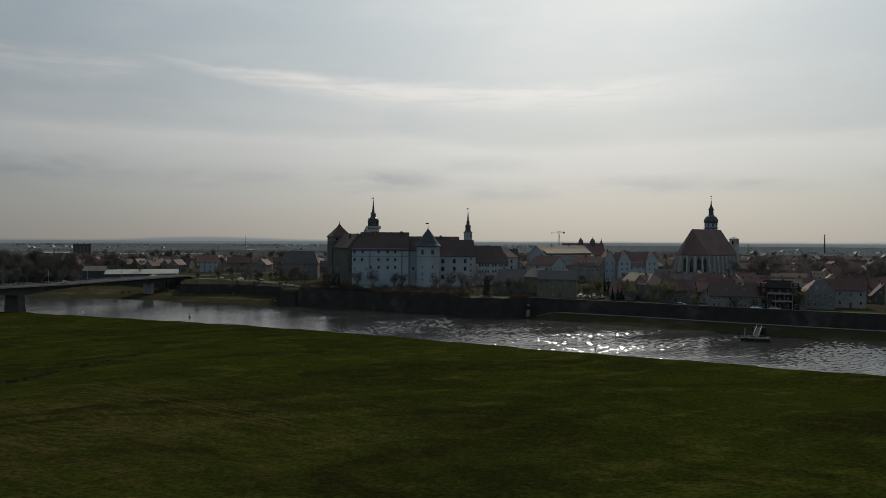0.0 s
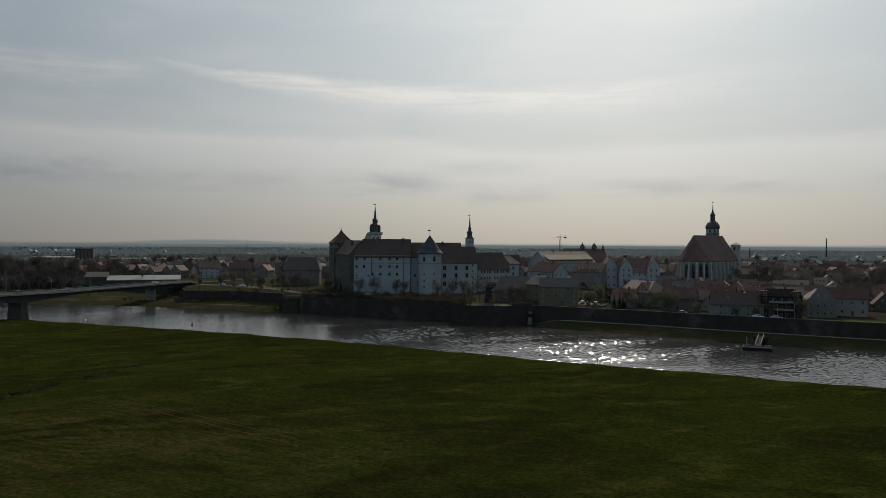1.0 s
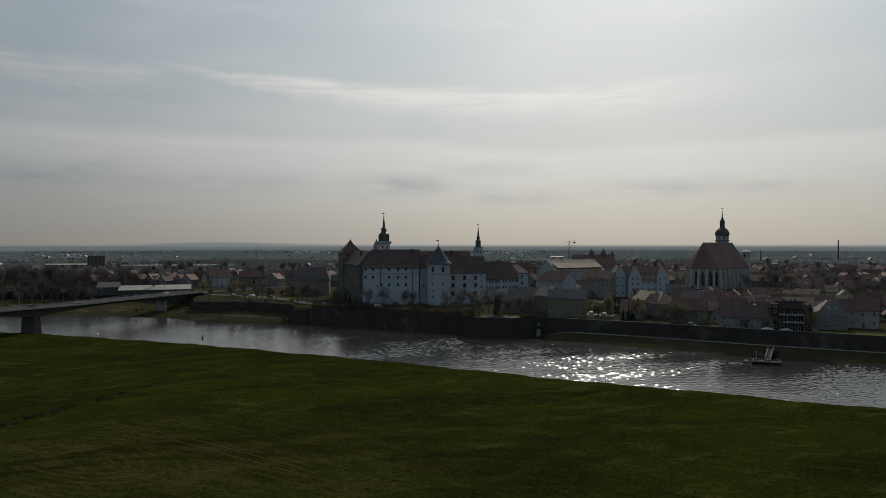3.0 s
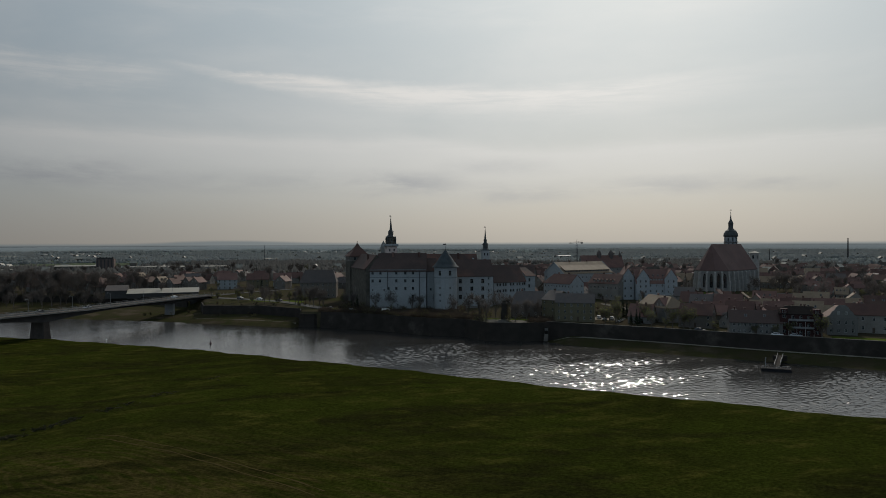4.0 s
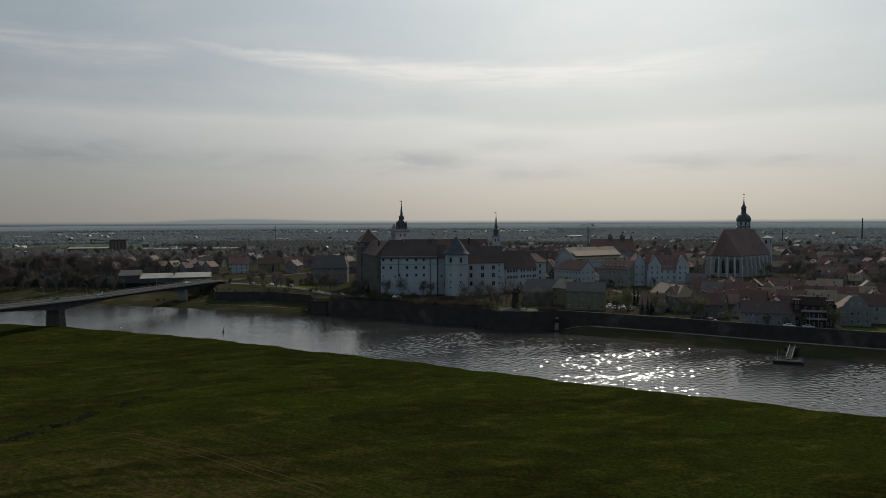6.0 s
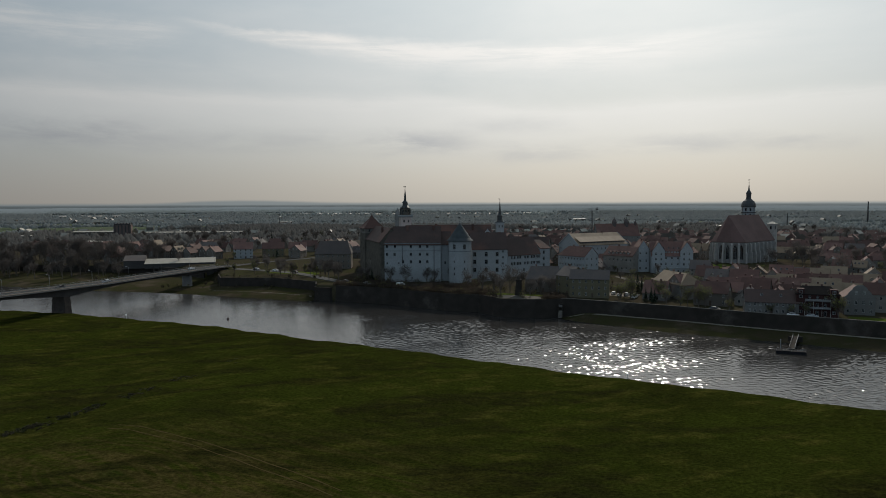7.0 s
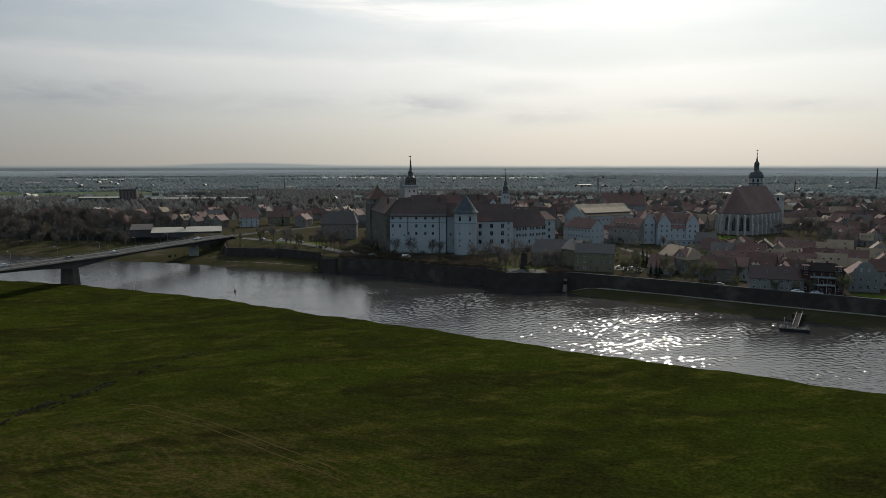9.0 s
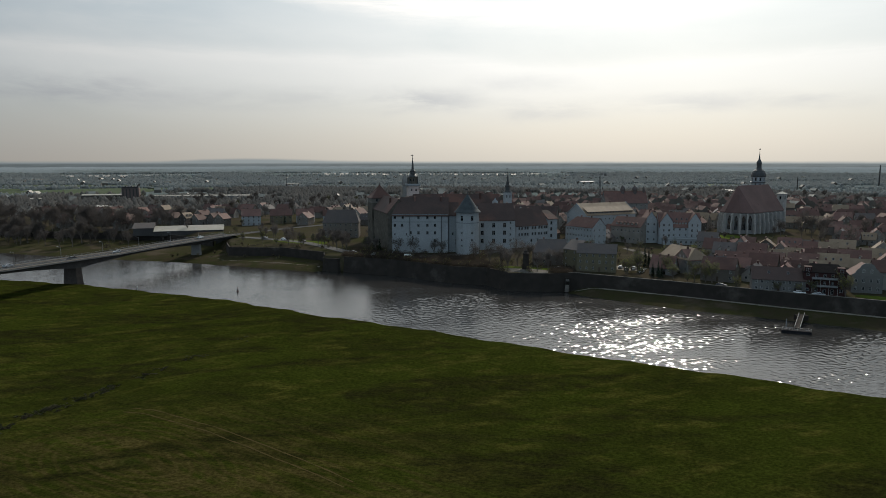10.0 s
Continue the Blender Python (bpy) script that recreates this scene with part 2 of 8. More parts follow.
def grass_mat():
    m = bpy.data.materials.new("meadow_grass")
    m.use_nodes = True
    nt = m.node_tree
    N, Lk = nt.nodes.new, nt.links.new
    bs = nt.nodes["Principled BSDF"]
    bs.inputs["Roughness"].default_value = 0.95
    bs.inputs["Specular IOR Level"].default_value = 0.0
    # blades catch the light that skims over them
    bs.inputs["Sheen Weight"].default_value, bs.inputs["Sheen Roughness"].default_value, bs.inputs["Sheen Tint"].default_value = 0.010, 0.45, (0.55, 0.75, 0.16, 1)
    geo = N("ShaderNodeNewGeometry")

    def tex(scale, stretch=(1, 1, 1), rot=0.0, detail=6.0, rg=0.62, dist=0.0):
        mp = N("ShaderNodeMapping")
        Lk(geo.outputs["Position"], mp.inputs[0])
        mp.vector_type = "TEXTURE"
        mp.inputs["Rotation"].default_value = (0, 0, radians(rot))
        mp.inputs["Scale"].default_value = stretch
        n = N("ShaderNodeTexNoise")
        Lk(mp.outputs[0], n.inputs["Vector"])
        n.inputs["Scale"].default_value, n.inputs["Detail"].default_value, n.inputs["Roughness"].default_value, n.inputs["Distortion"].default_value = scale, detail, rg, dist
        return n.outputs["Fac"]

    def rng_map(fac, lo, hi, a=0.0, b=1.0):
        r = N("ShaderNodeMapRange")
        r.interpolation_type = "SMOOTHSTEP"
        Lk(fac, r.inputs[0])
        for i, v in enumerate((lo, hi, a, b)):
            r.inputs[i + 1].default_value = v
        return r.outputs[0]

    def mix(fac, a, b, blend="MIX"):
        n = N("ShaderNodeMix")
        n.data_type, n.blend_type = "RGBA", blend
        if isinstance(fac, float):
            n.inputs[0].default_value = fac
        else:
            Lk(fac, n.inputs[0])
        for i, v in ((6, a), (7, b)):
            if isinstance(v, tuple):
                n.inputs[i].default_value = (*v, 1)
            else:
                Lk(v, n.inputs[i])
        return n.outputs[2]

    def mul(a, b):
        n = N("ShaderNodeMath")
        n.operation = "MULTIPLY"
        Lk(a, n.inputs[0])
        Lk(b, n.inputs[1])
        return n.outputs[0]

    col = mix(rng_map(tex(0.035, dist=0.6), 0.35, 0.65), GRASS_A, GRASS_B)
    col = mix(rng_map(tex(0.16, (1.8, 0.8, 1), 24), 0.48, 0.68), col, GRASS_C)
    # worn, yellowed ground with mowing streaks
    area = N("ShaderNodeTexGradient")
    area.gradient_type = "SPHERICAL"
    mp = N("ShaderNodeMapping")
    mp.vector_type = "TEXTURE"
    Lk(geo.outputs["Position"], mp.inputs[0])
    mp.inputs["Location"].default_value, mp.inputs["Scale"].default_value = (-62, 112, 1), (80, 48, 60)
    Lk(mp.outputs[0], area.inputs[0])
    streak = rng_map(tex(0.32, (7.0, 0.75, 1), -28, dist=0.8), 0.42, 0.62)
    worn = mul(rng_map(area.outputs["Fac"], 0.0, 0.7, 0.0, 0.75), streak)
    col = mix(worn, col, GRASS_WORN)
    # rings left by the mower, turning round a wet green hollow
    hollow = N("ShaderNodeMapping")
    hollow.vector_type = "TEXTURE"
    Lk(geo.outputs["Position"], hollow.inputs[0])
    hollow.inputs["Location"].default_value, hollow.inputs["Rotation"].default_value, hollow.inputs["Scale"].default_value = (-69.3, 117.5, 2.5), (0, 0, radians(-30)), (1.7, 1.0, 1.0)
    rings = N("ShaderNodeTexWave")
    rings.wave_type, rings.rings_direction = "RINGS", "Z"
    Lk(hollow.outputs[0], rings.inputs["Vector"])
    for key, v in (("Scale", 0.15), ("Distortion", 22.0), ("Detail", 3.0), ("Detail Scale", 0.12), ("Detail Roughness", 0.6)):
        rings.inputs[key].default_value = v
    reach = N("ShaderNodeVectorMath")
    reach.operation = "LENGTH"
    Lk(hollow.outputs[0], reach.inputs[0])
    away = mul(rng_map(reach.outputs["Value"], 26.0, 8.0), rng_map(tex(0.11, (2.0, 1.0, 1), -30, 4.0), 0.30, 0.50))
    col = mix(mul(away, rng_map(rings.outputs["Fac"], 0.5, 1.0, 0.0, 0.5)), col, (0.046, 0.036, 0.014))
    col = mix(rng_map(reach.outputs["Value"], 3.6, 1.0, 0.0, 0.8), col, (0.0120, 0.0180, 0.0040))
    col = mix(mul(rng_map(tex(0.05, (3, 1, 1), 12, dist=1.0), 0.47, 0.62), rng_map(tex(0.3, (2, 1, 1), -10), 0.36, 0.6, 0.3, 1.0)), col, GRASS_D)
    col = mix(0.45, col, mix(rng_map(tex(0.45, (2.6, 0.9, 1), -24, 6.0, 0.72, 0.5), 0.3, 0.7), (0.55, 0.55, 0.55), (1.45, 1.45, 1.35)), "MULTIPLY")
    fine = tex(1.5, (1.3, 0.9, 1), 14, 5.0, 0.72)
    col = mix(1.0, col, mix(rng_map(fine, 0.34, 0.66), (0.62, 0.62, 0.62), (1.38, 1.38, 1.33)), "MULTIPLY")
    Lk(col, bs.inputs["Base Color"])
    b = N("ShaderNodeBump")
    b.inputs["Strength"].default_value, b.inputs["Distance"].default_value = 0.8, 0.22
    Lk(fine, b.inputs["Height"])
    Lk(b.outputs[0], bs.inputs["Normal"])
    return m


GRASS_A, GRASS_B, GRASS_C = (0.0156, 0.0182, 0.0040), (0.0198, 0.0250, 0.0044), (0.0350, 0.0345, 0.0080)
GRASS_D, GRASS_WORN = (0.0125, 0.0122, 0.0044), (0.040, 0.031, 0.012)
M_GRASS = grass_mat()
M_BANKGRASS = mat("bank_grass", (0.0306, 0.0331, 0.0136), (0.0391, 0.0331, 0.0204), 0.15, 2.0, 0.95, 0.8, c3=(0.0616, 0.0499, 0.0351), spots=0.58, bump_dist=0.2)
M_TOWN = mat("town_ground", (0.0483, 0.0391, 0.0298), (0.0368, 0.0368, 0.0184), 0.05, 1.0, 0.92, 0.4, c3=(0.0736, 0.0598, 0.0483), spots=0.6)
# haze over the far plain is put into this pale blue-grey
M_HAZY_FIELDS = mat("hazy_fields", (0.103, 0.12, 0.122), (0.096, 0.115, 0.108), 0.006, 0.05, 0.95, 0.0, c3=(0.115, 0.127, 0.126), spots=0.62)
M_BED = mat("river_bed", (0.05, 0.045, 0.035), (0.03, 0.03, 0.025), 0.3, 2.0, 0.9, 0.2)
M_WATER = water_mat("river_water", (0.027, 0.026, 0.025), 2.8, 0.045, 0.7, 0.11)
M_LAKE = water_mat("lake_water", (0.03, 0.04, 0.045), 0.4, 0.05, 0.4, 0.06)
M_PLASTER_W = mat("white_plaster", (0.284, 0.3, 0.306), (0.255, 0.268, 0.275), 0.15, 1.5, 0.9, 0.1, c3=(0.216, 0.223, 0.223), spots=0.64)
M_PLASTER = mat("house_plaster", (0.175, 0.161, 0.144), (0.136, 0.127, 0.113), 0.2, 1.5, 0.9, 0.1, vary=0.45)
M_PLASTER_Y = mat("yellow_plaster", (0.137, 0.12, 0.0778), (0.113, 0.0986, 0.066), 0.2, 1.5, 0.9, 0.1)
M_PLASTER_B = mat("brown_plaster", (0.124, 0.108, 0.0941), (0.1, 0.0882, 0.0757), 0.2, 1.5, 0.9, 0.1, vary=0.3)
M_RED = mat("red_plaster", (0.048, 0.022, 0.020), (0.038, 0.018, 0.017), 0.2, 1.5, 0.85, 0.1)
M_STONE = mat("rubble_stone", (0.115, 0.103, 0.0859), (0.0746, 0.0688, 0.0574), 0.4, 1.2, 0.9, 0.6, c3=(0.138, 0.127, 0.109), bump_dist=0.1)
M_QUAY = mat("dark_quay_stone", (0.0388, 0.0329, 0.0286), (0.0261, 0.0227, 0.0195), 0.25, 1.0, 0.9, 0.6, c3=(0.0624, 0.0539, 0.0464), bump_dist=0.12)
M_PARAPET = mat("pale_coping", (0.162, 0.146, 0.128), (0.115, 0.105, 0.0945), 0.5, 2.0, 0.8, 0.2)
M_ROOF = mat("red_brown_tiles", (0.126, 0.071, 0.059), (0.097, 0.058, 0.051), 0.25, 2.2, 0.75, 0.5, vary=0.4, c3=(0.140, 0.090, 0.074), spots=0.6)
M_ROOF_D = mat("dark_weathered_tiles", (0.112, 0.0936, 0.0858), (0.0874, 0.078, 0.0764), 0.25, 2.2, 0.7, 0.5, vary=0.3)
M_ROOF_CASTLE = mat("castle_tiles", (0.0802, 0.0549, 0.049), (0.0624, 0.046, 0.0416), 0.12, 1.8, 0.75, 0.5, c3=(0.126, 0.0683, 0.0549), spots=0.58)
M_ROOF_CHURCH = mat("church_tiles", (0.1344, 0.084, 0.0756), (0.1056, 0.0672, 0.0612), 0.12, 1.8, 0.72, 0.4)
M_SLATE = mat("grey_slate", (0.058, 0.068, 0.072), (0.042, 0.050, 0.054), 0.4, 2.5, 0.72, 0.3)
M_COPPER = mat("dark_spire_copper", (0.030, 0.034, 0.034), (0.022, 0.024, 0.025), 0.6, 3.0, 0.5, 0.2)
M_SHEET = mat("pale_sheet_roof", (0.30, 0.28, 0.235), (0.24, 0.225, 0.19), 0.08, 0.8, 0.65, 0.1, vary=0.3)
M_CONCRETE = mat("concrete", (0.22, 0.21, 0.20), (0.17, 0.165, 0.16), 0.2, 1.5, 0.85, 0.2)
M_CONCRETE_D = mat("dark_concrete", (0.065, 0.0618, 0.0585), (0.0488, 0.0455, 0.0455), 0.2, 1.5, 0.85, 0.2)
M_ASPHALT = mat("asphalt", (0.0938, 0.09, 0.0875), (0.0688, 0.0675, 0.0663), 0.2, 2.0, 0.85, 0.2)
M_PATH = mat("gravel_path", (0.24, 0.215, 0.18), (0.19, 0.17, 0.14), 0.3, 2.0, 0.9, 0.3)
M_STEEL = mat("grey_steel", (0.28, 0.28, 0.28), (0.22, 0.22, 0.22), 0.5, 3.0, 0.45, 0.0, metallic=0.6)
M_DARKSTEEL = mat("dark_steel", (0.045, 0.045, 0.05), (0.03, 0.03, 0.035), 0.5, 3.0, 0.5, 0.1, metallic=0.3)
M_TRIM = mat("grey_stone_trim", (0.16, 0.18, 0.19), (0.13, 0.145, 0.15), 0.5, 3.0, 0.85, 0.1)
M_FRAME = mat("window_frame_paint", (0.35, 0.35, 0.33), (0.28, 0.28, 0.27), 1.0, 5.0, 0.6, 0.0)
M_FRAME_D = mat("dark_window_frame", (0.20, 0.20, 0.20), (0.16, 0.16, 0.16), 1.0, 5.0, 0.6, 0.0)
M_GLASS = glass_mat("window_glass", (0.012, 0.014, 0.016))
M_DOOR = mat("dark_wood_door", (0.07, 0.045, 0.03), (0.05, 0.035, 0.025), 1.0, 6.0, 0.6, 0.1)
M_BARK = mat("tree_bark", (0.12, 0.10, 0.084), (0.09, 0.077, 0.066), 0.8, 4.0, 0.95, 0.4)
M_TWIG = mat("bare_twigs", (0.112, 0.100, 0.093), (0.082, 0.074, 0.069), 0.3, 2.0, 0.95, 0.0, vary=0.25)
M_BRUSH = mat("dark_brush", (0.072, 0.0576, 0.0456), (0.0504, 0.042, 0.0336), 0.3, 2.0, 0.95, 0.0, vary=0.25)
M_BUD = mat("spring_buds", (0.18, 0.192, 0.06), (0.132, 0.144, 0.054), 0.3, 2.0, 0.95, 0.0, vary=0.25)
M_CONIFER = mat("conifer_needles", (0.022, 0.034, 0.020), (0.016, 0.025, 0.016), 0.4, 2.0, 0.95, 0.0)
# far woods: haze is painted in as pale base colours
M_HAZY_SCRUBWOOD = mat("hazy_scrubwood", (0.258, 0.252, 0.242), (0.212, 0.206, 0.196), 0.03, 0.4, 0.95, 0.0)
M_HAZY_WOODS = mat("distant_woods", (0.382, 0.405, 0.405), (0.335, 0.359, 0.362), 0.012, 0.12, 0.95, 0.0)


def let_light_through(m, share):
    """Twigs and leaves seen against the sun pass some of its light."""
    nt = m.node_tree
    bs, out = nt.nodes["Principled BSDF"], nt.nodes["Material Output"]
    tr, mx = nt.nodes.new("ShaderNodeBsdfTranslucent"), nt.nodes.new("ShaderNodeMixShader")
    nt.links.new(bs.inputs["Base Color"].links[0].from_socket, tr.inputs[0])
    mx.inputs[0].default_value = share
    nt.links.new(bs.outputs[0], mx.inputs[1])
    nt.links.new(tr.outputs[0], mx.inputs[2])
    nt.links.new(mx.outputs[0], out.inputs[0])


# the far woods' large shares even out their shading, as haze would
for _m, _share in ((M_HAZY_WOODS, 0.80), (M_HAZY_SCRUBWOOD, 0.78), (M_TWIG, 0.38), (M_BUD, 0.5), (M_BRUSH, 0.4)):
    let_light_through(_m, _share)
M_CARS = [mat("car_paint_" + n, c, tuple(v * 0.9 for v in c), 1.0, 5.0, 0.3, 0.0) for n, c in (("white", (0.7, 0.7, 0.7)), ("silver", (0.35, 0.36, 0.38)), ("dark", (0.03, 0.03, 0.035)), ("red", (0.25, 0.02, 0.02)))]
M_TYRE = mat("tyre_rubber", (0.02, 0.02, 0.02), (0.015, 0.015, 0.015), 2.0, 8.0, 0.9, 0.0)
M_BUOY = mat("dark_red_paint", (0.07, 0.03, 0.028), (0.05, 0.025, 0.024), 1.0, 5.0, 0.5, 0.0)

M_LAWN = mat("lawn_grass", (0.054, 0.0744, 0.0144), (0.0744, 0.0936, 0.0216), 0.2, 2.0, 0.95, 0.6, bump_dist=0.1)
M_TUFT = mat("long_grass", (0.024, 0.031, 0.004), (0.034, 0.036, 0.008), 0.06, 1.5, 0.95, 0.0, c3=(0.046, 0.040, 0.014))
let_light_through(M_TUFT, 0.6)
for _m in (M_TUFT, M_TWIG, M_BRUSH, M_BUD):
    _m.node_tree.nodes["Principled BSDF"].inputs["Specular IOR Level"].default_value = 0.0
M_DARKPAINT = mat("black_hull_paint", (0.020, 0.020, 0.022), (0.015, 0.015, 0.017), 0.5, 3.0, 0.9, 0.1)
M_ROAD_L = mat("worn_asphalt", (0.13, 0.125, 0.12), (0.10, 0.095, 0.09), 0.2, 2.0, 0.9, 0.2)


for _m in (M_PARAPET, M_HAZY_FIELDS, M_TOWN, M_BANKGRASS, M_LAWN, M_ROAD_L, M_PATH, M_ASPHALT):
    _m.node_tree.nodes["Principled BSDF"].inputs["Specular IOR Level"].default_value = 0.0
M_TAR = mat("tarred_roof", (0.022, 0.020, 0.020), (0.016, 0.015, 0.015), 0.3, 2.0, 0.95, 0.2)
M_TAR.node_tree.nodes["Principled BSDF"].inputs["Specular IOR Level"].default_value = 0.0

# ---- building helpers ----
def thing(name, label, category, x=0, y=0, z=0, rot=0, group="", kind=""):
    ob = new(name)
    ob.matrix_basis = pose(x, y, z, 0, 0, rot)
    return tagged(ob, label, category, group, kind)


def mesh_of(name, bm, *mats):
    me = bpy.data.meshes.new(name)
    bm.to_mesh(me)
    bm.free()
    for m in mats:
        me.materials.append(m)
    return me


def part(name, bm, material, parent, label="", at=None):
    """One mesh object under a thing or part; bm is a bmesh or a finished mesh."""
    me = bm if isinstance(bm, bpy.types.Mesh) else mesh_of(name, bm, *(material if isinstance(material, tuple) else (material,)))
    ob = new(name, me)
    ob.parent = parent
    if at is not None:
        ob.matrix_basis = at
    return tagged(ob, label)


def joint(name, parent, label, at):
    """A part that is made of sub-parts."""
    ob = new(name)
    ob.parent, ob.matrix_basis = parent, at
    return tagged(ob, label)


def solid(name, bm, material, label, category, group="", kind="", at=None):
    """A thing that is one mesh."""
    ob = new(name, mesh_of(name, bm, *(material if isinstance(material, tuple) else (material,))))
    if at is not None:
        ob.matrix_basis = at
    return tagged(ob, label, category, group, kind)


def face(bm, pts, mi=0):
    f = bm.faces.new([bm.verts.new(p) for p in pts])
    f.material_index = mi
    return f


def box(bm, x0, y0, z0, x1, y1, z1, mi=0):
    v = [bm.verts.new((x, y, z)) for z in (z0, z1) for x, y in ((x0, y0), (x1, y0), (x1, y1), (x0, y1))]
    for q in ((3, 2, 1, 0), (4, 5, 6, 7), (0, 1, 5, 4), (1, 2, 6, 5), (2, 3, 7, 6), (3, 0, 4, 7)):
        bm.faces.new([v[i] for i in q]).material_index = mi
    return v


def lathe(bm, rings, n=16, x=0, y=0, turn=0.0, mi=0, cap=True):
    """rings: (radius, z) from the foot up."""
    loops = []
    for r, z in rings:
        if r < 1e-4:
            loops.append([bm.verts.new((x, y, z))])
        else:
            loops.append([bm.verts.new((x + r * math.cos(turn + 2 * math.pi * i / n), y + r * math.sin(turn + 2 * math.pi * i / n), z)) for i in range(n)])
    for a, b in zip(loops, loops[1:]):
        for i in range(n):
            j = (i + 1) % n
            if len(a) == 1 and len(b) == 1:
                continue
            q = [a[i], a[j], b[0]] if len(b) == 1 else [a[0], b[j], b[i]] if len(a) == 1 else [a[i], a[j], b[j], b[i]]
            bm.faces.new(q).material_index = mi
    if cap and len(loops[0]) > 2:
        bm.faces.new(loops[0][::-1]).material_index = mi
    if cap and len(loops[-1]) > 2:
        bm.faces.new(loops[-1]).material_index = mi


def tube(bm, a, b, ra, rb, n=6, mi=0):
    a, b = Vector(a), Vector(b)
    q = (b - a).to_track_quat("Z", "Y")
    la, lb = ([bm.verts.new(p + q @ Vector((r * math.cos(2 * math.pi * i / n), r * math.sin(2 * math.pi * i / n), 0))) for i in range(n)] for p, r in ((a, ra), (b, rb)))
    for i in range(n):
        bm.faces.new([la[i], la[(i + 1) % n], lb[(i + 1) % n], lb[i]]).material_index = mi
    bm.faces.new(la[::-1]).material_index = mi
    bm.faces.new(lb).material_index = mi


def slab(bm, verts, faces, t, mi=0):
    """A roof skin with thickness t, from its upper verts and faces."""
    top = [bm.verts.new(v) for v in verts]
    low = [bm.verts.new((v[0], v[1], v[2] - t)) for v in verts]
    edges = {}
    for f in faces:
        bm.faces.new([top[i] for i in f]).material_index = mi
        bm.faces.new([low[i] for i in reversed(f)]).material_index = mi
        for i, j in zip(f, f[1:] + f[:1]):
            edges[(i, j)] = edges.get((i, j), 0) + 1
    for i, j in edges:
        if (j, i) not in edges:
            bm.faces.new([top[j], top[i], low[i], low[j]]).material_index = mi


def facade(bm, a, b, z0, z1, holes=(), deep=0.3, mi=0):
    """A wall skin from a to b (outside on the right hand when walking a to b), with openings (u0, u1, z0, z1) that have reveals."""
    a, b = Vector((a[0], a[1], 0)), Vector((b[0], b[1], 0))
    u = (b - a).normalized()
    inward = Vector((-u.y, u.x, 0))
    long = (b - a).length

    def at(s, z, d=0.0):
        p = a + u * s + inward * d
        return (p.x, p.y, z)

    us = sorted({0.0, long, *(h[0] for h in holes), *(h[1] for h in holes)})
    zs = sorted({z0, z1, *(h[2] for h in holes), *(h[3] for h in holes)})
    for s0, s1 in zip(us, us[1:]):
        for t0, t1 in zip(zs, zs[1:]):
            sm, tm = (s0 + s1) / 2, (t0 + t1) / 2
            if not any(h[0] < sm < h[1] and h[2] < tm < h[3] for h in holes):
                face(bm, [at(s0, t0), at(s1, t0), at(s1, t1), at(s0, t1)], mi)
    for h0, h1, t0, t1 in holes:
        for p, q in (((h0, t0), (h1, t0)), ((h1, t0), (h1, t1)), ((h1, t1), (h0, t1)), ((h0, t1), (h0, t0))):
            face(bm, [at(*p), at(*p, deep), at(*q, deep), at(*q)], mi)


WINDOWS = {}


def window_mesh(w, h, frame_mat, bars=1):
    key = (round(w, 2), round(h, 2), frame_mat.name, bars)
    if key not in WINDOWS:
        bm = bmesh.new()
        e = 0.09
        face(bm, [(-w / 2, 0.04, -h / 2), (w / 2, 0.04, -h / 2), (w / 2, 0.04, h / 2), (-w / 2, 0.04, h / 2)], 1)
        for x0, x1, z0, z1 in ((-w / 2, -w / 2 + e, -h / 2, h / 2), (w / 2 - e, w / 2, -h / 2, h / 2), (-w / 2 + e, w / 2 - e, h / 2 - e, h / 2), (-w / 2 + e, w / 2 - e, -h / 2, -h / 2 + e)):
            box(bm, x0, -0.04, z0, x1, 0.035, z1)
        if bars:
            box(bm, -0.035, -0.03, -h / 2 + e, 0.035, 0.03, h / 2 - e)
            box(bm, -w / 2 + e, -0.03, h * 0.14, -0.035, 0.03, h * 0.14 + 0.06)
            box(bm, 0.035, -0.03, h * 0.14, w / 2 - e, 0.03, h * 0.14 + 0.06)
        WINDOWS[key] = mesh_of("window", bm, frame_mat, M_GLASS)
    return WINDOWS[key]


SILLS = {}


def windows_on(parent, a, b, holes, deep, frame_mat=None, bars=1, sill=False):
    """A window in each opening of a facade from a to b."""
    a, b = Vector((a[0], a[1], 0)), Vector((b[0], b[1], 0))
    u = (b - a).normalized()
    ang = math.degrees(math.atan2(u.y, u.x))
    inward = Vector((-u.y, u.x, 0))
    for s0, s1, t0, t1 in holes:
        p = a + u * ((s0 + s1) / 2) + inward * (deep - 0.06)
        w = part("window", window_mesh(s1 - s0, t1 - t0, frame_mat or M_FRAME, bars), None, parent, at=pose(p.x, p.y, (t0 + t1) / 2, 0, 0, ang))
        if sill:
            key = round(s1 - s0, 2)
            if key not in SILLS:
                bm = bmesh.new()
                box(bm, -key / 2 - 0.1, -deep - 0.02, -0.12, key / 2 + 0.1, -0.05, 0)
                SILLS[key] = mesh_of("sill", bm, M_TRIM)
            part("sill", SILLS[key], None, w, at=pose(0, 0, -(t1 - t0) / 2, 0, 0, 0))


def rows_of(long, cols, zs, w, h, margin=1.2):
    """Openings in even columns at the sill heights zs."""
    if cols == 1:
        us = [long / 2]
    else:
        us = [margin + w / 2 + (long - 2 * margin - w) * i / (cols - 1) for i in range(cols)]
    return [(u - w / 2, u + w / 2, z, z + h) for z in zs for u in us]


